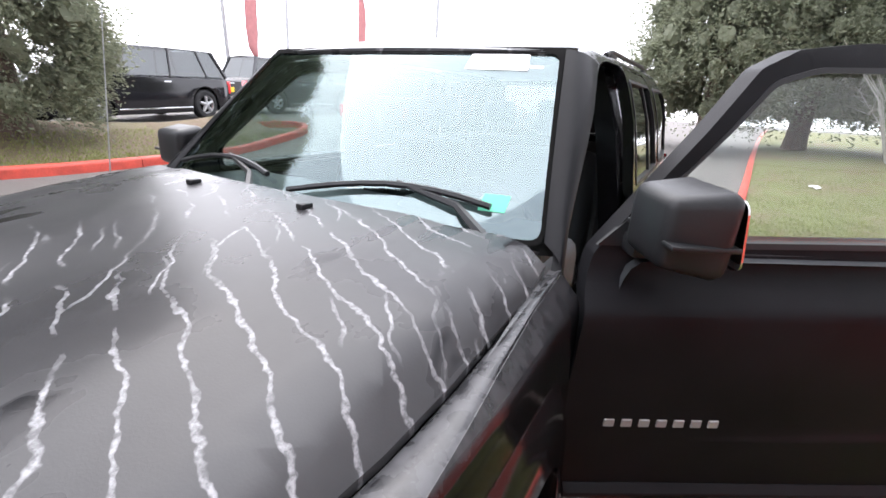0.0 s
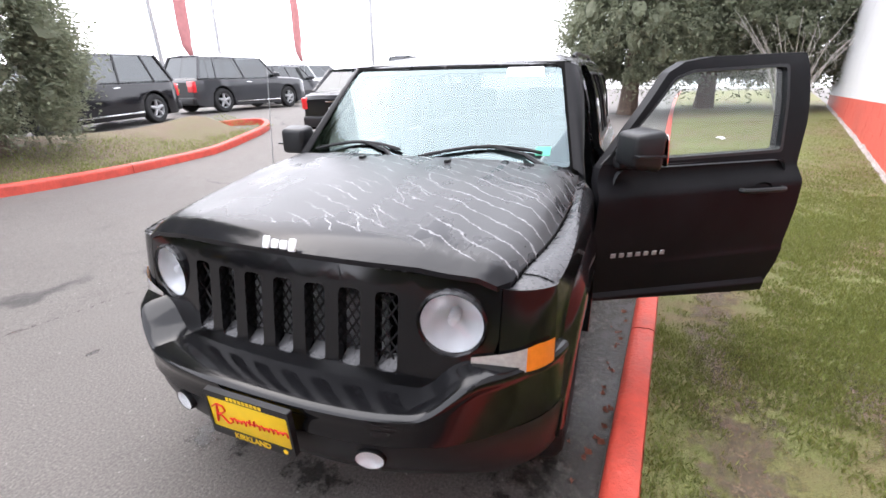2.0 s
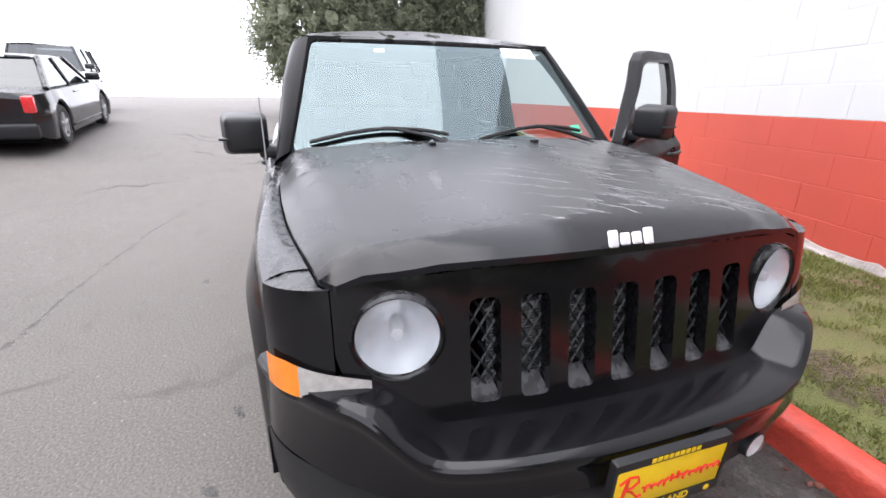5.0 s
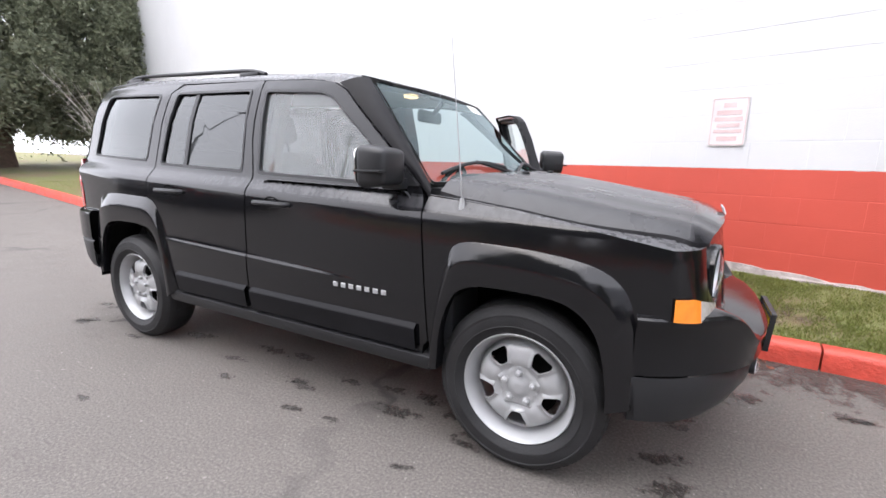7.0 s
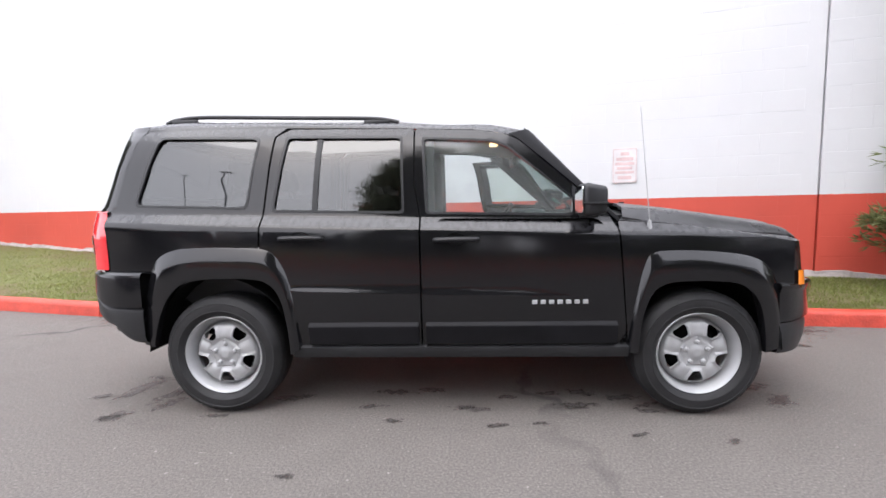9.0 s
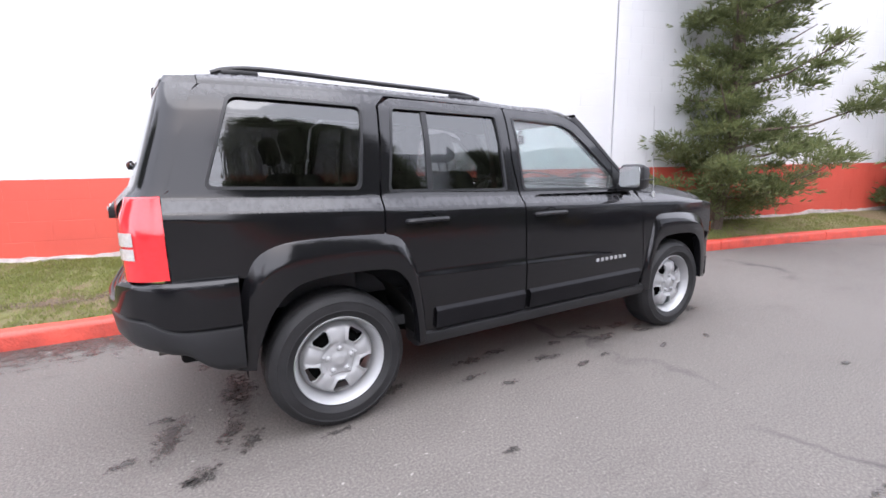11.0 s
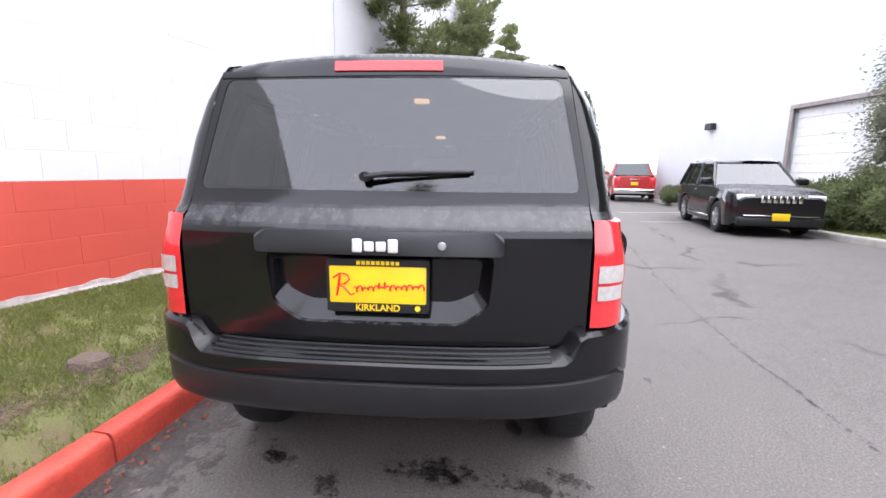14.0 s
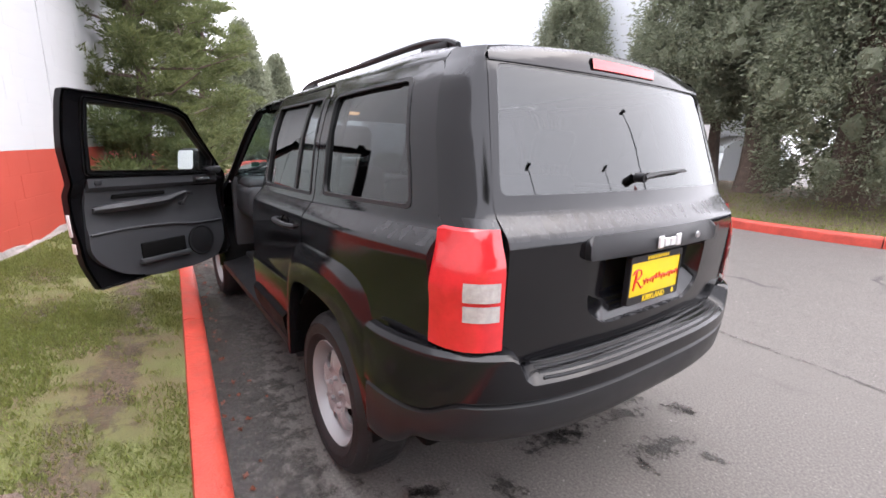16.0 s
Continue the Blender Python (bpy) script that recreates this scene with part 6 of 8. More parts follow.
# ---- other vehicles ----
def other_car(name, label, body_mat, m, L, W, H, belt, hood, screen, roof, wheel_r, base, clear=0.22, rear="suv", tail_red=True, plate_front=False, bed=False, category="car"):
    """A parked vehicle that faces +x. screen: x of the windscreen's foot and top; roof: x of the roof's rear end and of the rear glass's foot."""
    car = tagged(empty(name, m), label, category)
    hw, xf, xr = W / 2, L / 2, -L / 2
    nose, tail = hood - 0.06, belt - 0.03
    tops = [(xr, tail - 0.10), (xr + 0.06, tail), (roof[1], belt + 0.01), (screen[0], belt + 0.03), (screen[0] + 0.15, hood + 0.03), (xf - 0.45, hood), (xf - 0.12, nose), (xf, nose - 0.14)]
    if bed:
        tops = [(xr, tail - 0.02), (xr + 0.04, tail), (roof[1], belt), (screen[0], belt + 0.03), (screen[0] + 0.15, hood + 0.03), (xf - 0.45, hood), (xf - 0.12, nose), (xf, nose - 0.14)]
    ax = (base / 2, -base / 2)
    xs = sorted({xr, xr + 0.05, xr + 0.15, xr + 0.35, xf, xf - 0.05, xf - 0.15, xf - 0.35, *[roof[1], screen[0]], *[a + d * wheel_r for a in ax for d in (-1.22, -1.0, -0.7, -0.35, 0, 0.35, 0.7, 1.0, 1.22)], *[xr + L * k / 14 for k in range(15)]})
    bm = bmesh.new()
    rings = []
    for x in xs:
        e = min(x - xr, xf - x)
        w = hw * (1 - 0.16 * max(0, 1 - e / 0.45) ** 2)
        zt = lerp_table(tops, x)
        zb = clear + 0.10 * max(0, 1 - e / 0.3)
        for a in ax:
            d = abs(x - a) / (wheel_r * 1.16)
            if d < 1:
                zb = max(zb, wheel_r + wheel_r * 1.16 * math.sqrt(1 - d * d))
        zm = max(zb + 0.04, min(zt - 0.10, belt - 0.25))
        half = [(0.0, zt + 0.012), (w * 0.55, zt + 0.008), (w * 0.86, zt - 0.01), (w * 0.955, zt - 0.06), (w * 0.995, max(zm, zb + 0.05)), (w, max(zb + 0.03, zb + 0.4 * (zm - zb))), (w * 0.97, zb), (w * 0.75, zb)]
        rings.append([(x, y, z) for y, z in half] + [(x, -y, z) for y, z in half[::-1]])
    loft(bm, rings, caps=False)
    for r in (rings[0], rings[-1]):
        bm.faces.new([bm.verts.new(q) for q in r])
    bmesh.ops.recalc_face_normals(bm, faces=bm.faces[:])
    part("body", bm, body_mat, car, sharp=40)
    bm = bmesh.new()
    box(bm, (xr + 0.12, -hw * 0.86, clear - 0.02), (xf - 0.12, hw * 0.86, belt - 0.3), 0.03)
    part("chassis", bm, MAT_DARK, car)
    # greenhouse
    st, sb, rt, rb = screen[1], screen[0], roof[0], roof[1]
    hg, hr = hw * 0.93, hw * 0.74
    bm = bmesh.new()
    g = [[(sb, y * hg, belt) for y in (1, -1)], [(st, y * hr, H - 0.05) for y in (1, -1)], [(rt, y * hr, H - 0.05) for y in (1, -1)], [(rb, y * hg, belt) for y in (1, -1)]]
    bm.free()
    for what, quad, way in (("side_window", (g[0][0], g[1][0], g[2][0], g[3][0]), (0, 1, 0)), ("side_window", (g[0][1], g[1][1], g[2][1], g[3][1]), (0, -1, 0)), ("windscreen", (*g[0], g[1][1], g[1][0]), (1, 0, 0)), ("rear_window", (*g[3], g[2][1], g[2][0]), (-1, 0, 0))):
        bm = bmesh.new()
        bm.faces.new([bm.verts.new(q) for q in quad])
        facing(bm, way)
        part(what, bm, MAT_CARGLASS, car, smooth=False)
    bm = bmesh.new()
    rr = []
    for k in range(9):
        x = st + 0.03 + (rt - st - 0.05) * k / 8
        up = 0.012 * math.sin(math.pi * k / 8)
        rr.append([(x, y * (hr + 0.012), H - 0.055 + up + dz) for y, dz in ((1, -0.03), (0.97, 0.01), (0.8, 0.035), (0.4, 0.048), (0, 0.05), (-0.4, 0.048), (-0.8, 0.035), (-0.97, 0.01), (-1, -0.03))])
    loft(bm, rr)
    bmesh.ops.recalc_face_normals(bm, faces=bm.faces[:])
    part("roof", bm, body_mat, car)
    mids = [sb + (rb - sb) * f for f in ((0.46, 0.80) if rear != "sedan" else (0.52,))] if not bed else [sb + (rb - sb) * 0.55]
    for s in (1, -1):
        posts = [((sb, s * hg, belt - 0.02), (st, s * hr, H - 0.04), 0.035), ((rb, s * hg, belt - 0.02), (rt, s * hr, H - 0.04), 0.05)]
        for xm in mids:
            f = (xm - sb) / (rb - sb)
            posts.append(((xm, s * (hg + 0.003), belt - 0.02), (st + (rt - st) * f, s * (hr + 0.003), H - 0.05), 0.032))
        for a, b, r in posts:
            bm = bmesh.new()
            tube(bm, [a, b], r, 6)
            part("pillar", bm, body_mat, car)
        bm = bmesh.new()
        box(bm, (sb - 0.25, min(s * hw * 0.95, s * (hw + 0.2)), belt + 0.03), (sb - 0.10, max(s * hw * 0.95, s * (hw + 0.2)), belt + 0.18), 0.04, 3)
        part("wing_mirror", bm, body_mat, car)
        for xm in mids[:1]:
            bm = bmesh.new()
            tube(bm, [(xm + 0.05, s * (hw * 0.985), belt - 0.13), (xm + 0.25, s * (hw * 0.985), belt - 0.13)], 0.015, 6)
            part("door_handle", bm, MAT_CHROME, car)
        bm = bmesh.new()
        box(bm, (-base / 2 + wheel_r * 1.3, min(s * (hw - 0.015), s * (hw + 0.012)), clear + 0.10), (base / 2 - wheel_r * 1.3, max(s * (hw - 0.015), s * (hw + 0.012)), clear + 0.135), 0.008)
        part("sill_strip", bm, MAT_CHROME if rear == "suv" else MAT_PLASTIC, car)
        bm = bmesh.new()
        box(bm, (xf - 0.22, min(s * hw * 0.5, s * hw * 0.87), nose - 0.20), (xf - 0.03, max(s * hw * 0.5, s * hw * 0.87), nose - 0.07), 0.03, 3)
        part("headlamp", bm, MAT_REFLECT, car)
        bm = bmesh.new()
        hgt, lamp_in = (0.30, 0.60) if rear != "sedan" else (0.22, 0.74)
        box(bm, (xr - 0.012, min(s * hw * lamp_in, s * hw * 0.90), tail - 0.10 - hgt), (xr + 0.12, max(s * hw * lamp_in, s * hw * 0.90), tail - 0.06), 0.03, 3)
        part("tail_lamp", bm, MAT_REDLENS, car)
        for a in ax:
            bm = bmesh.new()
            k = wheel_r / 0.345
            lathe(bm, [(0.21 * k, 0.10), (0.24 * k, 0.112), (0.31 * k, 0.105), (0.34 * k, 0.07), (0.345 * k, 0.0), (0.34 * k, -0.09), (0.2 * k, -0.1)], 32)
            tyre = part("tyre", bm, MAT_RUBBER, car)
            tyre.matrix_local = Matrix.Translation((a, s * (hw - 0.125), wheel_r)) @ (Matrix.Identity(4) if s > 0 else Matrix.Rotation(math.pi, 4, "Z"))
            bm = bmesh.new()
            lathe(bm, [(0.212 * k, 0.098), (0.20 * k, 0.085), (0.19 * k, 0.05), (0.18 * k, -0.05)], 32)
            for j in range(5):
                t = 2 * math.pi * j / 5 + 0.3
                tube(bm, [(0, 0.07, 0), (0.20 * k * math.cos(t), 0.085, 0.20 * k * math.sin(t))], [0.05 * k, 0.03 * k], 6)
            part("rim", bm, MAT_STEEL, tyre)
            bm = bmesh.new()
            lathe(bm, [(0.0, 0.03), (0.18 * k, 0.03)], 24)
            part("brake_disc", bm, MAT_DARK, tyre)
    bm = bmesh.new()
    n = 7
    for k in range(n):
        y = (k - (n - 1) / 2) * hw * 0.85 / n
        box(bm, (xf - 0.05, y - hw * 0.045, nose - 0.24), (xf + 0.012, y + hw * 0.045, nose - 0.09), 0.01)
    part("grille", bm, MAT_CHROME, car)
    bm = bmesh.new()
    box(bm, (xf - 0.10, -hw * 0.86, clear + 0.03), (xf + 0.06, hw * 0.86, clear + 0.22), 0.05, 3)
    part("front_bumper", bm, MAT_PLASTIC, car)
    bm = bmesh.new()
    box(bm, (xr - 0.07, -hw * 0.88, clear + 0.06), (xr + 0.10, hw * 0.88, clear + 0.30), 0.05, 3)
    part("rear_bumper", bm, MAT_PLASTIC if not bed else MAT_CHROME, car)
    bm = bmesh.new()
    box(bm, (xr - 0.02, -0.16, tail - 0.42), (xr + 0.0, 0.16, tail - 0.27), 0.005)
    part("rear_plate", bm, MAT_GREYLENS if rear == "sedan" else MAT_YELLOW, car)
    bm = bmesh.new()
    box(bm, (xr - 0.015, -0.22, tail - 0.16), (xr + 0.02, 0.22, tail - 0.13), 0.006)
    part("trunk_strip", bm, MAT_CHROME, car)
    if plate_front:
        bm = bmesh.new()
        box(bm, (xf + 0.05, -0.16, clear + 0.16), (xf + 0.07, 0.16, clear + 0.31), 0.005)
        part("front_plate", bm, MAT_YELLOW, car)
        bm = bmesh.new()
        box(bm, (xf - 0.06, -hw * 0.75, clear + 0.245), (xf + 0.065, hw * 0.75, clear + 0.27), 0.008)
        part("bumper_strip", bm, MAT_CHROME, car)
    if bed:
        bm = bmesh.new()
        box(bm, (xr + 0.08, -hw * 0.82, belt - 0.4), (roof[1] - 0.06, hw * 0.82, belt + 0.016), 0.01)
        part("bed_well", bm, MAT_DARK, car)
    elif rear == "suv":
        for s in (1, -1):
            bm = bmesh.new()
            tube(bm, [(st - 0.25, s * (hr - 0.04), H - 0.01), (st - 0.32, s * (hr - 0.04), H + 0.045), (rt + 0.35, s * (hr - 0.04), H + 0.045), (rt + 0.25, s * (hr - 0.04), H - 0.01)], 0.016, 6)
            part("roof_rail", bm, MAT_CHROME, car)
    return car


MAT_CARGLASS = glass_material("car_side_glass", (0.10, 0.115, 0.12), 0.95)
MAT_CARBLACK = paint_material("parked_black_paint", (0.012, 0.012, 0.014))
MAT_CARGREY = paint_material("parked_charcoal_paint", (0.045, 0.046, 0.05))
MAT_CARWHITE = surface("parked_white_paint", (0.72, 0.73, 0.74), 0.2, vary=0.05, bumps=0.03, coat=0.5)
MAT_CARRED = surface("parked_red_paint", (0.42, 0.03, 0.03), 0.2, vary=0.1, bumps=0.03, coat=0.5)


def parked(x, y, yaw):
    d = 0.9
    c, s = math.cos(radians(yaw)), math.sin(radians(yaw))
    zf, zr = gz(x + c * 1.4, y + s * 1.4), gz(x - c * 1.4, y - s * 1.4)
    return Matrix.Translation((x, y, (zf + zr) / 2)) @ Matrix.Rotation(radians(yaw), 4, "Z") @ Matrix.Rotation(-math.atan2(zf - zr, 2.8), 4, "Y")


SUV_BIG = dict(L=5.1, W=1.98, H=1.80, belt=1.10, hood=1.10, screen=(1.05, 0.45), roof=(-2.05, -2.35), wheel_r=0.39, base=3.04)
other_car("parked_suv", "large black SUV with chrome wheels parked beyond the grass bank", MAT_CARBLACK, parked(-4.5, -11.9, 11), **SUV_BIG)
other_car("parked_suv", "dark charcoal SUV with a window sticker in the foggy lot", MAT_CARGREY, parked(-10.7, -12.7, 176), **SUV_BIG)
other_car("parked_car", "dark car half hidden between two SUVs in the lot", MAT_CARGREY, parked(-15.5, -14.6, 176), L=4.6, W=1.85, H=1.66, belt=1.04, hood=1.02, screen=(0.95, 0.35), roof=(-1.8, -2.1), wheel_r=0.36, base=2.7)
other_car("parked_sedan", "black sedan with red tail lamps standing at the kerb", MAT_CARBLACK, parked(-8.6, -5.6, 186), L=5.0, W=1.90, H=1.48, belt=0.98, hood=0.96, screen=(0.85, 0.15), roof=(-1.25, -1.85), wheel_r=0.35, base=3.05, clear=0.18, rear="sedan")
other_car("parked_offroader", "grey boxy off-roader parked ahead of the black sedan", MAT_CARGREY, parked(-14.2, -7.2, 10), L=4.6, W=1.88, H=1.83, belt=1.16, hood=1.14, screen=(0.75, 0.55), roof=(-2.05, -2.15), wheel_r=0.41, base=2.95, clear=0.3)
other_car("parked_van", "white van parked higher up in the fog", MAT_CARWHITE, parked(-21.0, -17.0, 150), L=5.1, W=1.95, H=1.98, belt=1.25, hood=1.2, screen=(1.6, 0.7), roof=(-2.3, -2.45), wheel_r=0.36, base=3.1)
other_car("parked_crossover", "black crossover with a yellow front plate facing along the drive", MAT_CARBLACK, parked(8.5, -7.05, 170), L=4.62, W=1.86, H=1.67, belt=1.06, hood=1.04, screen=(0.95, 0.25), roof=(-1.75, -2.05), wheel_r=0.36, base=2.7, plate_front=True)
other_car("pickup_truck", "red pickup truck with a pale tailgate in the fog", MAT_CARRED, parked(20.5, -8.3, -14), L=5.6, W=1.98, H=1.86, belt=1.22, hood=1.18, screen=(1.0, 0.45), roof=(-0.75, -0.95), wheel_r=0.40, base=3.4, clear=0.32, bed=True, category="truck")

# ---- trees and hedges ----
rng = np.random.default_rng(7)


def spray_mesh(name, pts, axes, length, width, material, parent, label="", bend=0.35):
    """Many small pointed leaf sprays, each two triangles folded along its rib, at points and along axes."""
    n = len(pts)
    axes = axes / np.maximum(1e-6, np.linalg.norm(axes, axis=1, keepdims=True))
    side = np.cross(axes, rng.normal(size=(n, 3)))
    side /= np.maximum(1e-6, np.linalg.norm(side, axis=1, keepdims=True))
    up = np.cross(side, axes)
    ln = (length * rng.uniform(0.6, 1.4, (n, 1)))
    wd = (width * rng.uniform(0.6, 1.4, (n, 1)))
    a, mid = pts, pts + axes * ln * 0.45
    tip = pts + axes * ln + up * ln * -bend * 0.3
    l, r = mid + side * wd * 0.5 + up * wd * 0.2, mid - side * wd * 0.5 + up * wd * 0.2
    verts = np.stack([a, l, tip, r], 1).reshape(-1, 3)
    idx = np.arange(n)[:, None] * 4
    faces = np.concatenate([idx + np.array([[0, 1, 2]]), idx + np.array([[0, 2, 3]])])
    me = bpy.data.meshes.new(name)
    me.vertices.add(len(verts))
    me.vertices.foreach_set("co", verts.astype(np.float32).ravel())
    me.loops.add(faces.size)
    me.loops.foreach_set("vertex_index", faces.astype(np.int32).ravel())
    me.polygons.add(len(faces))
    me.polygons.foreach_set("loop_start", np.arange(0, faces.size, 3, dtype=np.int32))
    me.update(calc_edges=True)
    me.materials.append(material)
    ob = new(name, me)
    ob.parent = parent
    if label:
        ob["label"] = label
    return ob


def pine(x, y, z, height, lean, spread, label):
    """A wind-shaped pine: a crooked trunk, uneven limbs in whorls, and tufts of needles along their outer ends."""
    tree = tagged(empty("pine_tree", Matrix.Translation((x, y, z))), label, "tree", "pines along the wall")
    bm = bmesh.new()
    n = 10
    trunk = [Vector((lean[0] * (k / n) ** 1.4 + 0.10 * math.sin(k * 1.7 + x), lean[1] * (k / n) ** 1.4 + 0.08 * math.cos(k * 1.3 + x), height * k / n - 0.15)) for k in range(n + 1)]
    tube(bm, trunk, [0.11 * (1 - 0.9 * k / n) + 0.012 for k in range(n + 1)], 9)
    pts, axs = [], []
    for k in range(56):
        f = 0.05 + 0.94 * (k / 55)
        i = min(int(f * n), n - 1)
        p = trunk[i].lerp(trunk[i + 1], f * n - i)
        ang = k * 2.4 + rng.uniform(-0.5, 0.5)
        ln = spread * (0.42 + 0.62 * math.sin(math.pi * min(1, 0.12 + f * 0.95)) ** 0.8) * rng.uniform(0.45, 1.12) * (1.0 if f < 0.75 else (1.3 - f) * 1.8)
        if math.sin(ang) > 0.3:
            ln *= 0.6
        d = Vector((math.cos(ang), math.sin(ang), rng.uniform(-0.02, 0.34)))
        if f < 0.35:
            d.z -= 0.15
        limb = [p, p + d * ln * 0.5, p + d * ln + Vector((0, 0, 0.16 * ln))]
        tube(bm, limb, [0.030 * (1.2 - f), 0.018 * (1.2 - f), 0.005], 5)
        # pads of needles held level along the limb, with air between them
        for c in range(2 + int(ln * 2.3)):
            t = rng.uniform(0.03, 1.0) ** 0.85
            q = limb[0].lerp(limb[1], t * 2) if t < 0.5 else limb[1].lerp(limb[2], t * 2 - 1)
            q = q + Vector(rng.normal(0, 0.14 * ln * (1.15 - 0.5 * t), 3)) * 0.6
            w = rng.uniform(0.13, 0.26)
            for o in rng.normal(0, 1, (int(620 * w), 3)) * np.array([[w * 0.62, w * 0.62, w * 0.26]]):
                pts.append(q + Vector(o))
                axs.append(Vector(o) * 3.0 + d * 0.5 + Vector((0, 0, 0.42)) + Vector(rng.normal(0, 0.35, 3)))
    part("trunk", bm, MAT_BARK, tree)
    # each point carries a tuft of three needles
    P = np.repeat(np.array([tuple(p) for p in pts]), 3, 0)
    A = np.repeat(np.array([tuple(a) for a in axs]), 3, 0) + rng.normal(0, 0.45, (len(P), 3))
    spray_mesh("needles", P, A, 0.105, 0.018, MAT_PINE, tree)
    return tree


def cedar(name, x, y, z, height, radius, label, leaves, group="cedars", foot=0.35, trunk_r=0.22, shape=0.75, size=0.20, mat=None, trunks=1, core=0.8):
    """A dense cedar: leaf sprays in hanging clumps over a rough cone, dark gaps between the clumps."""
    tree = tagged(empty(name, Matrix.Translation((x, y, z))), label, "tree", group)
    for k in range(trunks):
        bm = bmesh.new()
        ox = (k - (trunks - 1) / 2) * 0.6
        tube(bm, [(ox, 0.1 * k, -0.2), (ox * 0.9, 0, 0.5), (ox * 0.7 + 0.05, 0.04, height * 0.35), (ox * 0.3, 0, height * 0.85)], [trunk_r * 1.25, trunk_r, trunk_r * 0.7, 0.03], 10)
        part("trunk", bm, MAT_BARK, tree)
    nc = max(60, int(height * radius * 40))
    f = rng.uniform(0, 1, nc) ** 0.9
    zc = foot + (height - foot) * f
    prof = radius * (np.clip(1 - f, 0, 1) ** shape) * (0.72 + 0.28 * np.minimum(1, f * 6)) + 0.05
    ang = rng.uniform(0, 2 * np.pi, nc)
    rad = prof * rng.uniform(0.62, 1.04, nc)
    cen = np.stack([rad * np.cos(ang), rad * np.sin(ang), zc], 1)
    cs = radius * rng.uniform(0.10, 0.22, nc)
    per = max(8, leaves // nc)
    c = np.repeat(cen, per, 0)
    s = np.repeat(cs, per)[:, None]
    off = rng.normal(size=(len(c), 3)) * s * np.array([[0.62, 0.62, 0.8]])
    out = np.stack([np.cos(np.repeat(ang, per)), np.sin(np.repeat(ang, per)), np.full(len(c), -0.25)], 1)
    spray_mesh("crown", c + off, out + rng.normal(0, 0.55, (len(c), 3)), size, size * 0.42, mat or MAT_THUJA, tree)
    # the dense inner growth that closes each clump
    ball = bmesh.new()
    bmesh.ops.create_icosphere(ball, subdivisions=2, radius=1.0)
    bv = np.array([tuple(v.co) for v in ball.verts])
    bf = np.array([[v.index for v in f.verts] for f in ball.faces])
    ball.free()
    lump = 1 + rng.uniform(-0.28, 0.22, (nc, len(bv), 1))
    verts = (cen * np.array([[0.93, 0.93, 1.0]]))[:, None, :] + bv[None] * lump * (cs * core)[:, None, None] * np.array([[[0.8, 0.8, 1.05]]])
    faces = (bf[None] + (np.arange(nc) * len(bv))[:, None, None]).reshape(-1, 3)
    me = bpy.data.meshes.new("inner_growth")
    me.from_pydata(verts.reshape(-1, 3).tolist(), [], faces.tolist())
    me.materials.append(mat or MAT_THUJA)
    growth = tagged(new("inner_growth", me), kind="stuff")
    growth.parent = tree
    return tree


pine(5.6, 1.12, lawn_height(5.6, 1.12), 7.6, (0.25, 0.0), 1.95, "bushy green pine leaning over the lawn beside the wall")
pine(10.4, 0.05, lawn_height(10.4, 0.05), 7.6, (1.2, -0.2), 1.5, "tall crooked pine beside the wall with open limbs")
pine(14.6, -1.0, lawn_height(14.6, -1.0), 7.4, (2.2, -0.6), 1.6, "wind-bent pine at the far end of the wall")

for x, y, h, r, k in ((-0.85, -8.3, 7.5, 1.55, 1), (2.3, -9.3, 8.0, 1.5, 2), (0.9, -9.3, 8.5, 1.8, 1)):
    cedar("cedar_tree", x, y, gz(x, -6.2) + 0.35, h, r, "broad dark green cedar on the bank beside the drive", 150000, "cedars on the bank", foot=0.35 if x < 0 else 1.5, trunk_r=0.34, shape=0.42, size=0.074, trunks=k, core=0.58)
cedar("cedar_tree", 6.8, -10.2, 0.2, 6.0, 1.5, "younger cedar behind the hedge", 50000, "cedars on the bank", foot=0.8, shape=0.5, size=0.085, core=0.55)
for x, y, h, r in ((-16.0, 0.9, 9.5, 2.7), (-17.5, 3.6, 10.0, 2.8), (-16.5, 6.0, 8.5, 2.2)):
    cedar("cedar_tree", x, y, gz(x, y) + 0.1, h, r, "large cedar standing on the grass behind in the fog", 100000, "cedars behind", foot=1.2, trunk_r=0.32, shape=0.45, size=0.13, core=0.5)
for x, y, h, r in ((26.5, -5.0, 7.6, 2.2), (29.2, -7.6, 6.4, 1.9)):
    cedar("cypress_tree", x, y, 0.0, h, r, "tall pointed conifer in the fog at the drive's end", 48000, "pointed conifers", foot=0.1, shape=0.8, size=0.15, core=0.5)


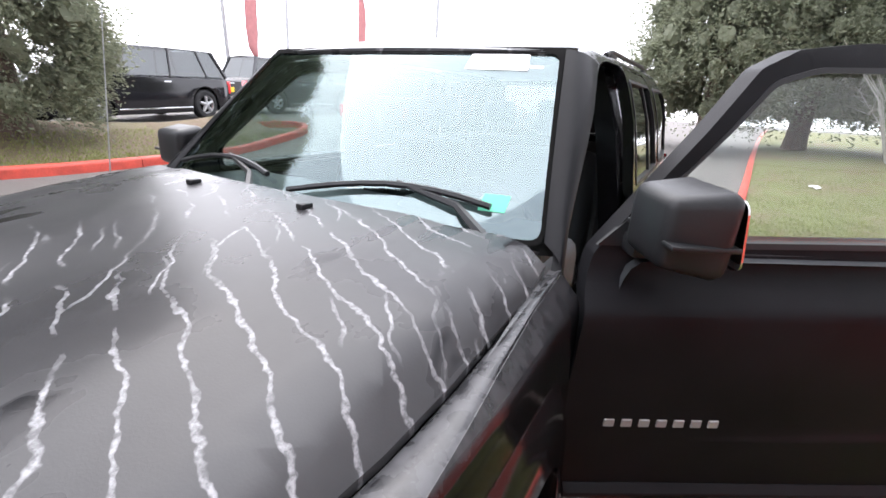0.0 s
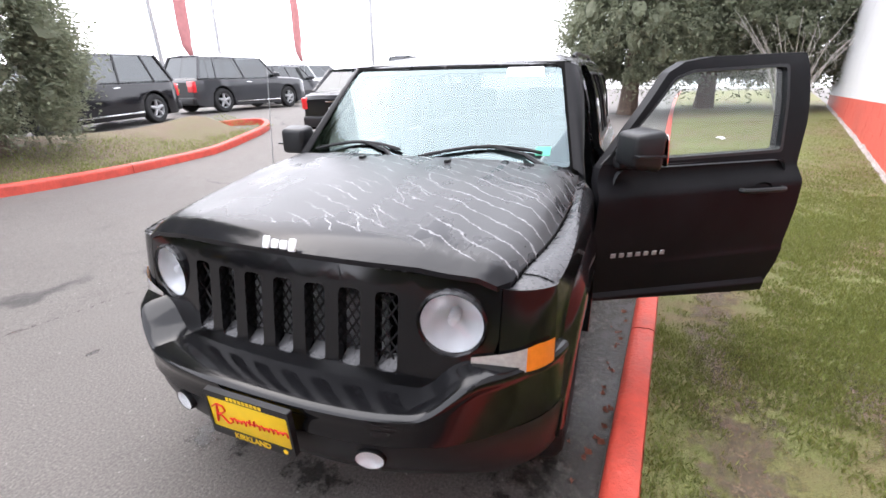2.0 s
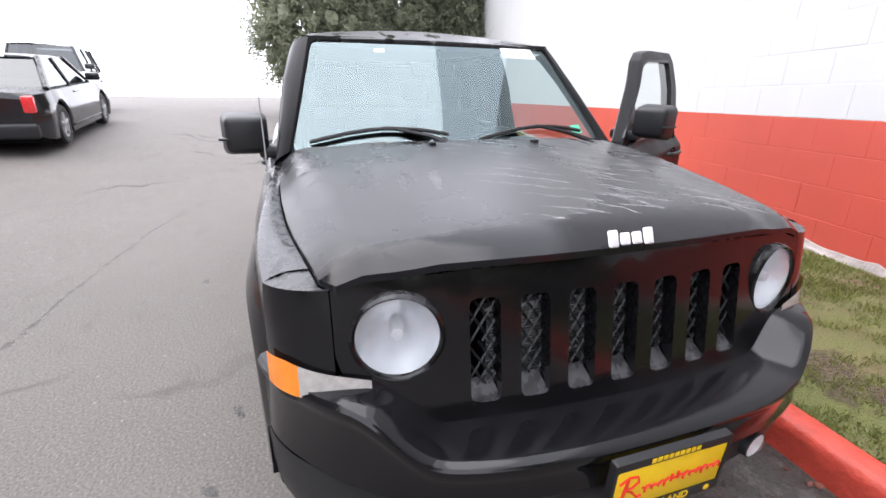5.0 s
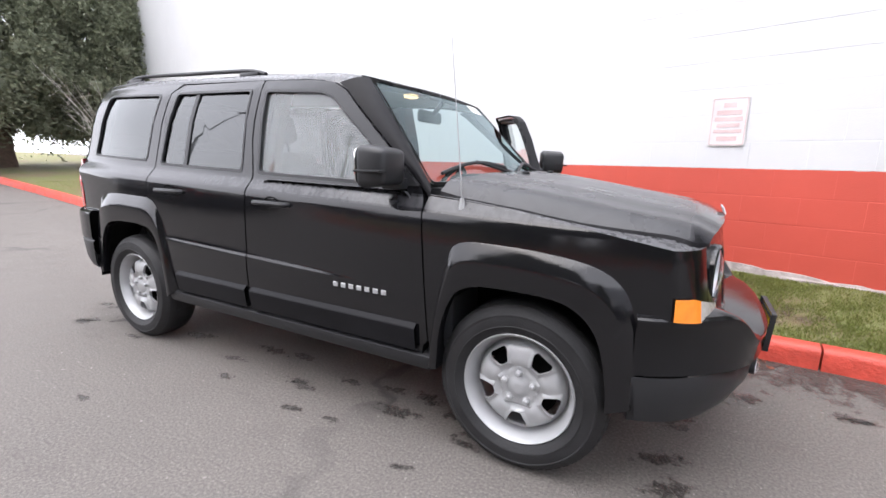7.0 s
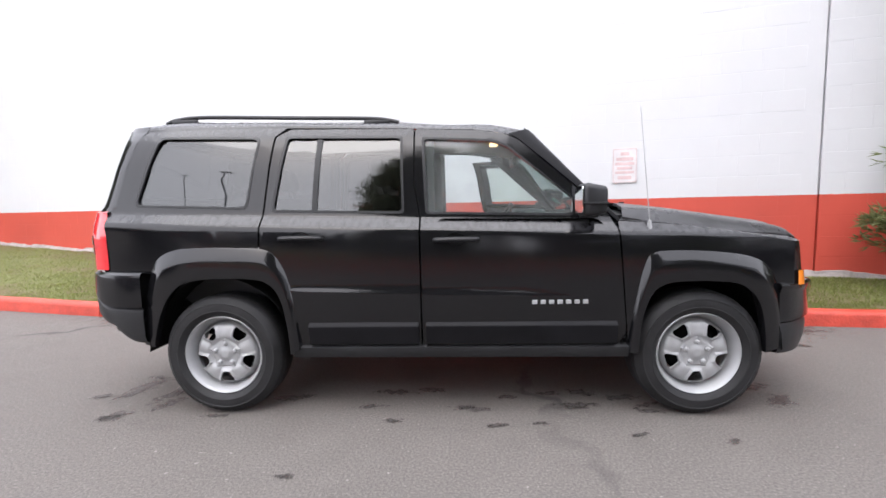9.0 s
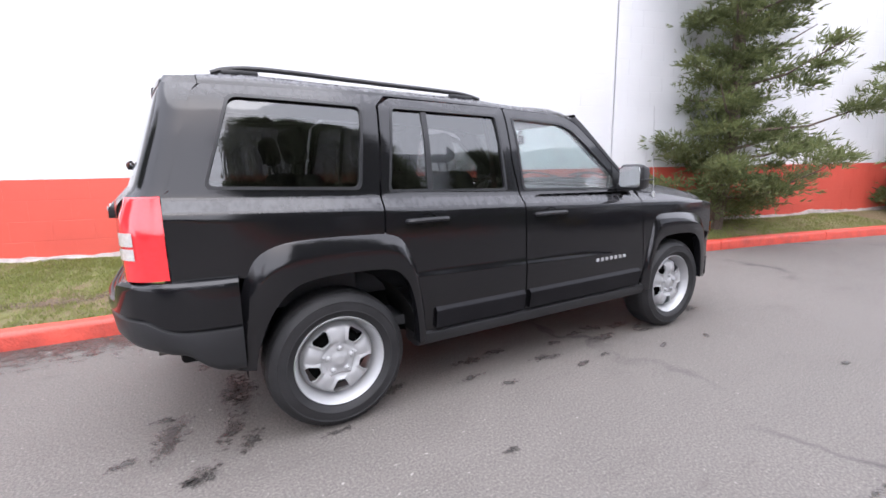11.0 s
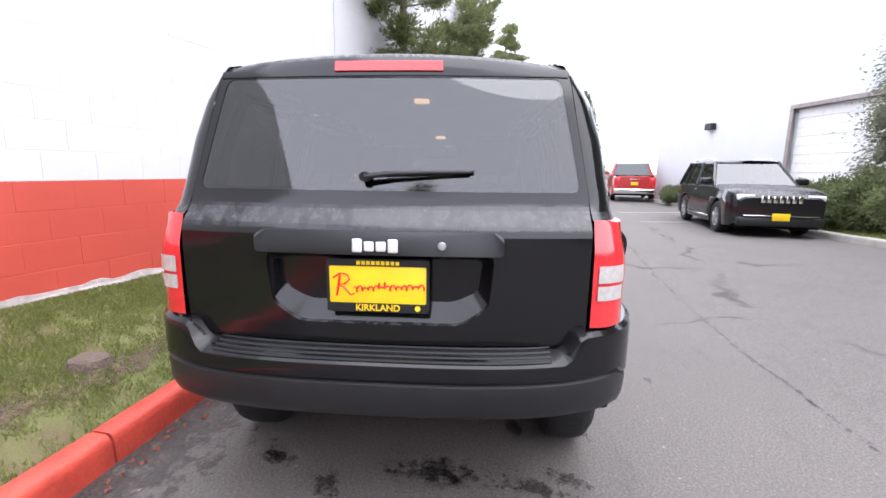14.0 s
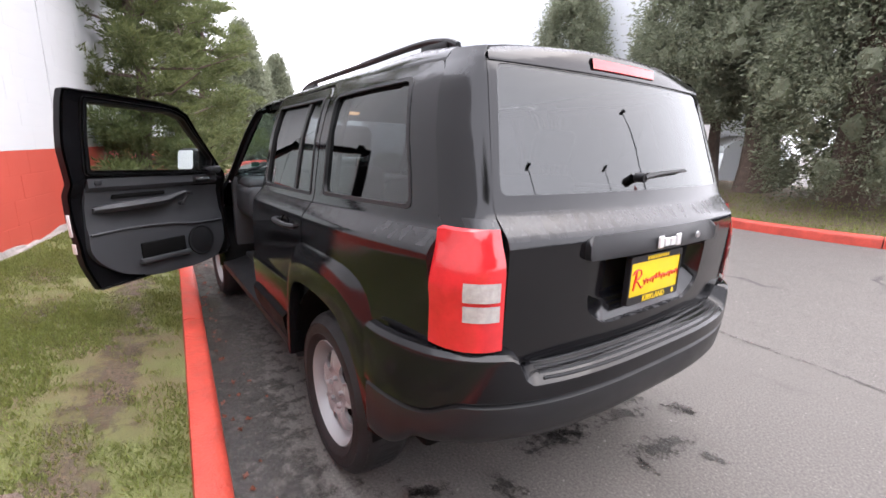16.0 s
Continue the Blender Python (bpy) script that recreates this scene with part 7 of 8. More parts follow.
def shrub(x, y, r, h, label):
    z = gz(x, y) + 0.1
    ob = tagged(empty("hedge_shrub", Matrix.Translation((x, y, z))), label, "shrub", "hedge beside the drive")
    bm = bmesh.new()
    for k in range(5):
        a = k * 1.26
        tube(bm, [(0.05 * math.cos(a), 0.05 * math.sin(a), -0.1), (r * 0.5 * math.cos(a), r * 0.5 * math.sin(a), h * 0.75)], [0.03, 0.008], 5)
    part("stems", bm, MAT_BARK, ob)
    n = 6500
    u = rng.normal(size=(n, 3))
    u /= np.linalg.norm(u, axis=1, keepdims=True)
    lump = 1 + 0.18 * np.sin(u[:, :1] * 5 + x) * np.cos(u[:, 1:2] * 6)
    p = u * rng.uniform(0.55, 1.0, (n, 1)) * lump * np.array([[r, r, h * 0.55]]) + np.array([[0, 0, h * 0.5]])
    p[:, 2] = np.maximum(p[:, 2], 0.02)
    spray_mesh("foliage", p, u + rng.normal(0, 0.6, (n, 3)), 0.09, 0.045, MAT_HEDGE, ob)


for x, y, r, h in ((5.2, -8.6, 0.9, 1.2), (6.7, -8.9, 0.95, 1.25), (8.2, -9.1, 0.9, 1.1), (4.0, -9.0, 0.8, 1.1), (9.7, -9.2, 0.8, 1.0), (3.4, -9.9, 0.8, 1.0), (-0.6, -9.9, 0.8, 1.0), (16.0, -8.9, 0.8, 0.7)):
    shrub(x, y, r, h, "clipped green hedge shrub beside the kerb")

# a bare, frosted shrub by the rear end of the wall
bare = tagged(empty("bare_shrub", Matrix.Translation((-14.2, 5.4, gz(-14.2, 5.4) + 0.1))), "bare pale-twigged shrub at the rear end of the wall", "shrub")
bm = bmesh.new()
for k in range(40):
    a, ln = rng.uniform(0, 6.28), rng.uniform(1.4, 3.6)
    d = Vector((math.cos(a) * 0.35, math.sin(a) * 0.35, 1)).normalized()
    p = Vector((0.15 * math.cos(a), 0.15 * math.sin(a), -0.1))
    q = p + d * ln * 0.6
    e = q + (d + Vector((math.cos(a) * 0.4, math.sin(a) * 0.4, 0))) * ln * 0.4
    tube(bm, [p, q, e], [0.022, 0.012, 0.004], 4)
    for j in range(4):
        b = p.lerp(e, 0.5 + 0.12 * j)
        tube(bm, [b, b + Vector(rng.normal(0, 0.25, 3)) + Vector((0, 0, 0.3))], [0.007, 0.002], 3)
tagged(part("twig_work", bm, MAT_TWIG, bare), kind="stuff")

# ---- the pale building across the drive ----
shed = tagged(empty("warehouse"), "pale blue-grey warehouse with a roll-up door, dim in the fog", "building")
SA, SB = Vector((20.0, -9.4, 0)), Vector((2.0, -11.6, 0))
sd = (SB - SA).normalized()
sn = Vector((sd.y, -sd.x, 0))
if sn.y < 0:
    sn = -sn


def shed_pt(u, out, z):
    p = SA + sd * u + sn * out
    return (p.x, p.y, z)


DOOR0, DOOR1, DOOR_H = 8.1, 12.6, 3.4
shed_len, shed_top = (SB - SA).length, 6.5


def shed_box(bm, u0, u1, o0, o1, z0, z1):
    vs = [bm.verts.new(shed_pt(u, o, z)) for z in (z0, z1) for u, o in ((u0, o0), (u1, o0), (u1, o1), (u0, o1))]
    for f in ((0, 1, 2, 3), (4, 7, 6, 5), (0, 4, 5, 1), (1, 5, 6, 2), (2, 6, 7, 3), (3, 7, 4, 0)):
        bm.faces.new([vs[i] for i in f])
    bmesh.ops.recalc_face_normals(bm, faces=bm.faces[:])


for span in ((0, DOOR0, -0.3, 0, -0.3, shed_top), (DOOR1, shed_len, -0.3, 0, -0.3, shed_top), (DOOR0, DOOR1, -0.3, 0, DOOR_H, shed_top), (0, 0.3, -12, -0.3, -0.3, shed_top)):
    bm = bmesh.new()
    shed_box(bm, *span)
    part("wall", bm, MAT_SHED, shed, smooth=False)
bm = bmesh.new()
shed_box(bm, -0.004, shed_len, -12, 0.004, shed_top + 0.004, shed_top + 0.07)
part("roof_edge", bm, surface("pale_flashing", (0.66, 0.67, 0.69), 0.6, vary=0.1), shed, smooth=False)
for k in range(12):
    bm = bmesh.new()
    z = 0.02 + k * (DOOR_H - 0.04) / 12
    shed_box(bm, DOOR0 + 0.02, DOOR1 - 0.02, -0.2, -0.15 + 0.01 * (k % 2), z, z + (DOOR_H - 0.04) / 12 - 0.012)
    part("door_slat", bm, MAT_WHITE, shed, smooth=False)
for u0, u1, z0, z1 in ((DOOR0 - 0.12, DOOR0, 0, DOOR_H + 0.12), (DOOR1, DOOR1 + 0.12, 0, DOOR_H + 0.12), (DOOR0, DOOR1, DOOR_H, DOOR_H + 0.12)):
    bm = bmesh.new()
    shed_box(bm, u0, u1, -0.1, 0.05, z0, z1)
    part("door_frame", bm, MAT_CONCRETE, shed, smooth=False)
for k in range(13, 23):
    # faint block courses of the warehouse front
    bm = bmesh.new()
    shed_box(bm, 0, shed_len, -0.01, 0.006, k * 0.25, k * 0.25 + 0.012)
    if k * 0.25 > DOOR_H + 0.2:
        part("course_line", bm, MAT_SHED, shed, smooth=False)
    else:
        bm.free()
bm = bmesh.new()
shed_box(bm, 3.9, 4.3, 0.0, 0.22, 3.1, 3.35)
part("wall_lamp", bm, MAT_PLASTIC, shed, "unlit dark wall lamp")

# ---- signs, flags, poles ----
SIGN_X, SIGN_Z = 2.07, 1.62
sign = tagged(empty("wall_sign"), "faded white and red notice on the block wall", "sign")


def on_wall(u, v, d):
    return wall_point(SIGN_X + u / math.sqrt(1 + 0.0625), 0.012 - d, SIGN_Z + v)


part("sign_plate", sheet(rounded([(-0.145, -0.215), (0.145, -0.215), (0.145, 0.215), (-0.145, 0.215)], 0.02), [], 0.2, on_wall, 0.014), surface("faded_sign_white", (0.60, 0.58, 0.585), 0.6, vary=0.1, bumps=0.05), sign)
faded = surface("faded_red_print", (0.56, 0.42, 0.415), 0.6, vary=0.2, bumps=0.0)
for z0, z1, w in ((0.125, 0.165, 0.05), (0.06, 0.10, 0.10), (0.005, 0.04, 0.11), (-0.05, -0.015, 0.09), (-0.10, -0.07, 0.11), (-0.17, -0.13, 0.08)):
    part("print_bar", sheet([(-w, z0), (w, z0), (w, z1), (-w, z1)], [], 0.3, lambda u, v, d: on_wall(u, v, d - 0.003), 0.002), faded, sign)
ring = sheet(rounded([(-0.137, -0.207), (0.137, -0.207), (0.137, 0.207), (-0.137, 0.207)], 0.015), [rounded([(-0.130, -0.20), (0.130, -0.20), (0.130, 0.20), (-0.130, 0.20)], 0.012)], 0.3, lambda u, v, d: on_wall(u, v, d - 0.003), 0.002)
part("print_border", ring, faded, sign)

post = tagged(empty("post_sign", Matrix.Translation((0.87, -6.6, gz(0.87, -6.2) + 0.1))), "white notice on a short wooden post beside the kerb", "sign")
bm = bmesh.new()
box(bm, (-0.05, -0.05, -0.1), (0.05, 0.05, 1.45), 0.008)
part("post", bm, surface("weathered_post", (0.30, 0.25, 0.19), 0.85, vary=0.25, bumps=0.5), post)
bm = bmesh.new()
box(bm, (-0.16, 0.052, 1.02), (0.16, 0.064, 1.47), 0.004)
part("notice_board", bm, surface("weathered_white_board", (0.48, 0.46, 0.45), 0.7, vary=0.2, bumps=0.1), post)

# red lightened and greyed: the fog's haze is put into the cloth colour
flag_cloth = surface("hazed_red_flag", (0.42, 0.17, 0.17), 0.8, vary=0.15, bumps=0.1)
for x, y in ((-11.5, -15.6), (-16.8, -14.4)):
    fl = tagged(empty("feather_flag", Matrix.Translation((x, y, gz(x, y)))), "tall red feather flag on a pole in the lot", "flag", "feather flags")
    bm = bmesh.new()
    tube(bm, [(0, 0, -0.1), (0, 0, 2.6), (0.05, 0, 4.6), (0.3, 0, 5.3)], [0.025, 0.02, 0.014, 0.008], 6)
    part("pole", bm, MAT_STEEL, fl)
    bm = bmesh.new()
    prof = [(1.9, 0.02, 0.18), (2.3, 0.02, 0.46), (3.0, 0.02, 0.58), (4.0, 0.03, 0.60), (4.7, 0.06, 0.56), (5.1, 0.16, 0.50), (5.3, 0.28, 0.40)]
    loft(bm, [[(a + (b - a) * k / 6, 0.05 * math.sin(k * 1.1 + z * 2), z) for k in range(7)] for z, a, b in prof])
    ob = part("banner", bm, flag_cloth, fl)
    ob.modifiers.new("thick", "SOLIDIFY").thickness = 0.006
for x, y, h, lean in ((-11.0, -16.8, 9.0, 0.5), (-18.5, -11.4, 10.0, 0.0), (-16.5, -19.5, 9.0, 0.0)):
    lp = tagged(empty("lamp_post", Matrix.Translation((x, y, gz(x, y)))), "tall thin grey lot lamp post fading into the fog", "lamp post", "lamp posts")
    bm = bmesh.new()
    tube(bm, [(0, 0, -0.1), (lean * 0.4, 0, h * 0.5), (lean, 0, h)], [0.10, 0.08, 0.05], 8)
    part("pole", bm, MAT_STEEL, lp)
    bm = bmesh.new()
    box(bm, (lean - 0.35, -0.15, h), (lean + 0.35, 0.15, h + 0.12), 0.03)
    part("lamp_head", bm, MAT_PLASTIC, lp)

# ---- things on the ground ----
def film(name, pts_in, height):
    """A film on the ground from rings of points, the innermost first; the attribute core runs from 1 inside to 0 at the rim."""
    bm = bmesh.new()
    core = bm.verts.layers.float.new("core")
    rings = []
    for level, ring in pts_in:
        row = []
        for x, y in ring:
            v = bm.verts.new((x, y, height(x, y)))
            v[core] = level
            row.append(v)
        rings.append(row)
    for a, b in zip(rings, rings[1:]):
        if len(a) == 1:
            for k in range(len(b)):
                bm.faces.new((a[0], b[k], b[(k + 1) % len(b)]))
        else:
            for k in range(len(b)):
                j = (k + 1) % len(b)
                bm.faces.new((a[k], b[k], b[j], a[j]))
    return bm


def blob(x, y, rx, ry, rot, height=lambda x, y: gz(x, y) + 0.004, n=24):
    c, s = math.cos(radians(rot)), math.sin(radians(rot))
    out = [(1.0, [(x, y)])]
    for f, level in ((0.5, 0.62), (1.0, 0.25), (1.7, -0.35)):
        out.append((level, [(x + f * (rx * math.cos(a) * c - ry * math.sin(a) * s), y + f * (rx * math.cos(a) * s + ry * math.sin(a) * c)) for a in [2 * math.pi * k / n for k in range(n)]]))
    return film("film", out, height)


spots = [(0.98, -0.62, 0.13, 0.05, 10), (0.76, -0.55, 0.1, 0.05, -20), (0.58, -0.57, 0.09, 0.035, 10), (1.1, -0.72, 0.09, 0.03, 25), (0.05, -0.76, 0.1, 0.03, 5), (-0.38, -0.55, 0.14, 0.04, 0), (-1.01, -0.64, 0.14, 0.05, 8), (0.3, -0.62, 0.08, 0.03, 0), (1.35, -1.12, 0.06, 0.03, 30), (0.45, -0.95, 0.05, 0.025, 0), (1.88, -0.66, 0.12, 0.07, 40), (1.88, -0.06, 0.16, 0.1, 80), (2.2, 0.32, 0.1, 0.07, 20), (2.64, 0.35, 0.1, 0.05, 0), (1.62, -1.85, 0.06, 0.03, 0), (-1.72, -0.18, 0.26, 0.09, 80), (-1.74, -0.73, 0.11, 0.05, 60), (-1.96, -0.92, 0.09, 0.05, 10), (-1.7, 0.6, 0.12, 0.06, 70), (-1.86, 0.3, 0.1, 0.06, 30), (-2.12, -0.32, 0.06, 0.04, 0)]
spots += [(-0.50, -0.76, 0.10, 0.03, 8), (-0.335, -0.93, 0.07, 0.03, 0), (0.10, -0.79, 0.13, 0.035, -6), (0.22, -0.98, 0.07, 0.03, 14), (0.70, -0.74, 0.14, 0.05, 4), (1.09, -0.80, 0.08, 0.03, -10), (0.93, -1.07, 0.07, 0.03, 12), (-0.74, -1.44, 0.06, 0.025, 0), (-0.16, -0.52, 0.10, 0.04, 0), (1.84, -0.47, 0.13, 0.05, 24), (2.67, 0.34, 0.10, 0.03, 0), (3.16, 0.72, 0.12, 0.03, -8), (-1.81, -0.59, 0.17, 0.06, 70), (-2.08, -0.50, 0.22, 0.08, 76), (-1.96, -0.87, 0.10, 0.05, 40), (-1.77, -0.14, 0.24, 0.08, 84), (-1.68, 0.61, 0.09, 0.05, 60), (-2.25, -0.63, 0.07, 0.04, 10), (-1.36, -0.88, 0.09, 0.03, 0)]
for k, (x, y, a, b, r) in enumerate(spots):
    tagged(part("oil_stain", blob(x, y, a, b, r), MAT_STAIN, smooth=False), "ragged dark oil stain on the asphalt", "stain", "oil stains")

line_paint = surface("worn_line_paint", (0.30, 0.30, 0.295), 0.6, vary=0.25, scale=9, bumps=0.2)
arrow = tagged(empty("road_arrow"), "worn white arrow painted on the drive", "marking", kind="structure")
bm = bmesh.new()
for poly in ([(7.0, -3.25), (8.6, -3.35), (8.6, -3.55), (7.0, -3.45)], [(7.6, -2.9), (6.3, -3.35), (7.6, -3.85)]):
    bm.faces.new([bm.verts.new((x, y, gz(x, y) + 0.006)) for x, y in poly])
part("arrow_paint", bm, line_paint, arrow, smooth=False)
for x0, y0, x1, y1 in ((9.1, -4.9, 9.5, -8.0), (6.1, -2.2, 6.5, -2.7), (12.0, -5.2, 12.5, -8.2), (11.0, -3.6, 12.6, -3.8)):
    bm = bmesh.new()
    d = Vector((x1 - x0, y1 - y0)).normalized()
    nn = Vector((-d.y, d.x)) * 0.05
    bm.faces.new([bm.verts.new((x, y, gz(x, y) + 0.006)) for x, y in ((x0 + nn.x, y0 + nn.y), (x1 + nn.x, y1 + nn.y), (x1 - nn.x, y1 - nn.y), (x0 - nn.x, y0 - nn.y))])
    part("parking_line", bm, line_paint, arrow, smooth=False)

# a dark sealed seam along the drive
seam = spline([(-3.0, -2.1), (-1.1, -2.3), (0.1, -2.36), (1.9, -2.6), (5.1, -3.15), (9.0, -3.5)], 16)
bm = bmesh.new()
core = bm.verts.layers.float.new("core")
rows = []
for p in seam:
    row = []
    for w, lv in ((-0.06, -0.3), (0.0, 0.55), (0.05, -0.3)):
        v = bm.verts.new((p.x, p.y + w + 0.05 * noise.noise((p.x * 1.5, 0, 2)), gz(p.x, p.y) + 0.005))
        v[core] = lv + 0.35 * noise.noise((p.x * 1.3, 4, 0))
        row.append(v)
    rows.append(row)
for r0, r1 in zip(rows, rows[1:]):
    for k in range(2):
        bm.faces.new((r0[k], r1[k], r1[k + 1], r0[k + 1]))
tagged(part("tar_seam", bm, MAT_STAIN, smooth=False), "dark sealed seam along the asphalt drive", "seam", kind="structure")

# the wet gutter along the kerb beside the car
bm = bmesh.new()
core = bm.verts.layers.float.new("core")
rows = []
for i in range(80):
    x = -4.6 + 8.6 * i / 79
    ends = step(-4.6, -3.2, x) * step(4.0, 2.6, x)
    row = []
    for w, lv in ((0.006, 0.75), (0.16, 0.7), (0.34, 0.45), (0.55, 0.1), (0.8, -0.4)):
        y = curve_y(KERB_WALL, x) - w
        v = bm.verts.new((x, y, gz(x, y) + 0.006))
        v[core] = lv - 0.9 * (1 - ends)
        row.append(v)
    rows.append(row)
for r0, r1 in zip(rows, rows[1:]):
    for k in range(4):
        bm.faces.new((r0[k], r1[k], r1[k + 1], r0[k + 1]))
tagged(part("wet_gutter", bm, MAT_WET, smooth=False), "wet dark asphalt in the gutter beside the kerb", "asphalt", kind="structure")

# bare mud in the lawn along the kerb
for k, (x, off, rx, ry) in enumerate(((-1.9, 0.50, 0.55, 0.16), (-1.1, 0.42, 0.6, 0.15), (-0.3, 0.32, 0.6, 0.14), (0.6, 0.30, 0.7, 0.15), (1.5, 0.35, 0.6, 0.18), (2.3, 0.45, 0.5, 0.2), (-3.0, 0.62, 0.6, 0.16), (0.9, 0.85, 0.35, 0.14), (2.0, 0.95, 0.4, 0.2))):
    y = curve_y(KERB_WALL, x) + 0.13 + off
    tagged(part("mud_patch", blob(x, y, rx, ry, -4, lambda px, py: lawn_height(px, max(py, curve_y(KERB_WALL, px) + 0.14)) + 0.008), MAT_MUD, smooth=False), "bare muddy patch worn into the lawn", "mud", "mud patches")

bm = bmesh.new()
vs = [bm.verts.new((0.16 * math.cos(a) * (1 + 0.3 * math.sin(3 * a)), 0.10 * math.sin(a), 0.03 + 0.04 * abs(math.sin(2 * a)))) for a in [0.628 * k for k in range(10)]]
c = bm.verts.new((0, 0, 0.085))
for k in range(10):
    bm.faces.new((vs[k], vs[(k + 1) % 10], c))
litter = part("paper_litter", bm, MAT_WHITE, smooth=False)
litter.location = (-8.6, 2.9, lawn_height(-8.6, 2.9) - 0.02)
litter.modifiers.new("thick", "SOLIDIFY").thickness = 0.004
tagged(litter, "crumpled white paper lying on the lawn", "litter")

bm = bmesh.new()
lathe(bm, [(0.13, -0.05), (0.11, 0.02), (0.10, 0.05), (0.075, 0.06), (0.0, 0.045)], 14, "z")
for v in bm.verts:
    v.co += Vector((0.02 * noise.noise(v.co * 14), 0.02 * noise.noise(v.co * 14 + Vector((3, 0, 0))), 0.012 * noise.noise(v.co * 20)))
stump = part("tree_stump", bm, MAT_BARK)
stump.location = (-1.19, 1.95, lawn_height(-1.19, 1.95))
tagged(stump, "small weathered grey tree stump in the lawn", "stump")

# red leaves and chips in the gutter
for i in range(70):
    x = -2.6 + 5.0 * rng.uniform()
    y = curve_y(KERB_WALL, x) - abs(rng.normal(0.02, 0.07)) - 0.015
    bm = bmesh.new()
    s = rng.uniform(0.006, 0.020)
    a0 = rng.uniform(0, 6.28)
    ring = [bm.verts.new((s * math.cos(a0 + a) * (1.4 if k % 2 else 0.8), s * math.sin(a0 + a) * (1.2 if k % 2 else 0.7), 0.004 + 0.006 * (k % 3))) for k, a in enumerate([0.785 * j for j in range(8)])]
    bm.faces.new(ring)
    lf = part("fallen_leaf", bm, MAT_DRYLEAF, smooth=False)
    lf.location = (x, y, gz(x, y) + 0.002)
    tagged(lf, "reddish fallen leaf lying in the gutter", "leaf", "gutter leaves")

# a small pale canopy behind the trees
tent = tagged(empty("canopy_shelter", Matrix.Translation((1.5, -10.1, 0.44)) @ Matrix.Diagonal((0.64, 0.64, 0.68, 1))), "small pale translucent canopy shelter under the cedars", "shelter")
canvas = surface("pale_canvas", (0.50, 0.54, 0.55), 0.6, vary=0.12, bumps=0.2)
bm = bmesh.new()
loft(bm, [[(1.1 * math.cos(a) * k, y, 1.35 + 0.55 * math.sin(a)) for a in [math.pi * j / 12 for j in range(13)]] for y, k in ((-0.9, 1.0), (0.0, 1.03), (0.9, 1.0))])
ob = part("canopy", bm, canvas, tent)
ob.modifiers.new("thick", "SOLIDIFY").thickness = 0.01
for s in (-1, 1):
    bm = bmesh.new()
    loft(bm, [[(s * (1.08 + 0.14 * (1 - z / 1.35)), y, z) for y in (-0.9, -0.3, 0.3, 0.9)] for z in (0.0, 0.7, 1.36)])
    ob = part("side_curtain", bm, canvas, tent)
    ob.modifiers.new("thick", "SOLIDIFY").thickness = 0.01
    for y in (-0.92, 0.92):
        bm = bmesh.new()
        tube(bm, [(s * 1.22, y, -0.1), (s * 1.09, y, 1.36)], 0.02, 6)
        part("pole", bm, MAT_STEEL, tent)

# ---- the pieces of the wall and the lawn ----
COURSE, BLOCK = 0.236, 0.42
FOOT = 1.205 - 4 * COURSE - 2 * COURSE


def block_mesh(w):
    bm = bmesh.new()
    lo, hi, cx, cz = (0.0004, 0.0, 0.0012), (w - 0.0004, 0.008, COURSE - 0.0012), 0.0012, 0.005
    back = [bm.verts.new((x, -0.02, z)) for x, z in ((lo[0], lo[2]), (hi[0], lo[2]), (hi[0], hi[2]), (lo[0], hi[2]))]
    rim = [bm.verts.new((x, 0.002, z)) for x, z in ((lo[0], lo[2]), (hi[0], lo[2]), (hi[0], hi[2]), (lo[0], hi[2]))]
    top = [bm.verts.new((x, 0.0033, z)) for x, z in ((lo[0] + cx, lo[2] + cz), (hi[0] - cx, lo[2] + cz), (hi[0] - cx, hi[2] - cz), (lo[0] + cx, hi[2] - cz))]
    for a, b in ((back, rim), (rim, top)):
        for k in range(4):
            bm.faces.new((a[k], a[(k + 1) % 4], b[(k + 1) % 4], b[k]))
    bm.faces.new(top)
    bmesh.ops.recalc_face_normals(bm, faces=bm.faces[:])
    return mesh_of("wall_block_piece", bm, MAT_WALL, smooth=False)


# local axes of the wall's face: along, out, up
def wall_frame(x, z, out=0.0):
    o = Vector(wall_point(x, out, z))
    return Matrix.Translation(o) @ Matrix((WALL_DIR, WALL_OUT, (0, 0, 1))).transposed().to_4x4()


whole = block_mesh(BLOCK)
stretch = math.sqrt(1 + 0.0625)
verts, faces = [], []
local = [tuple(v.co) for v in whole.vertices]
polys = [tuple(p.vertices) for p in whole.polygons]
near = 0
for row in range(27):
    z = FOOT + row * COURSE
    if z + COURSE > WALL_TOP:
        break
    u = (WALL_LEN0 + 0.1) * stretch + (BLOCK / 2 if row % 2 else 0)
    while u + BLOCK < (WALL_LEN1 - 0.1) * stretch:
        x = u / stretch
        u += BLOCK
        if x < 4.065 and x + BLOCK / stretch > 4.04:
            continue
        m = wall_frame(x, z, -0.006 + 0.0012 * rng.uniform(-1, 1))
        if -3.2 <= x <= 6.2 and 2 <= row <= 14 and near < 300:
            ob = new("block", whole)
            ob.matrix_world = m
            ob.parent = wall_block
            near += 1
        else:
            k = len(verts)
            verts += [tuple(m @ Vector(v)) for v in local]
            faces += [tuple(k + i for i in p) for p in polys]
me = bpy.data.meshes.new("blocks_rest")
me.from_pydata(verts, [], faces)
me.materials.append(MAT_WALL)
rest = tagged(new("blocks_rest", me), kind="stuff")
rest.parent = wall_block

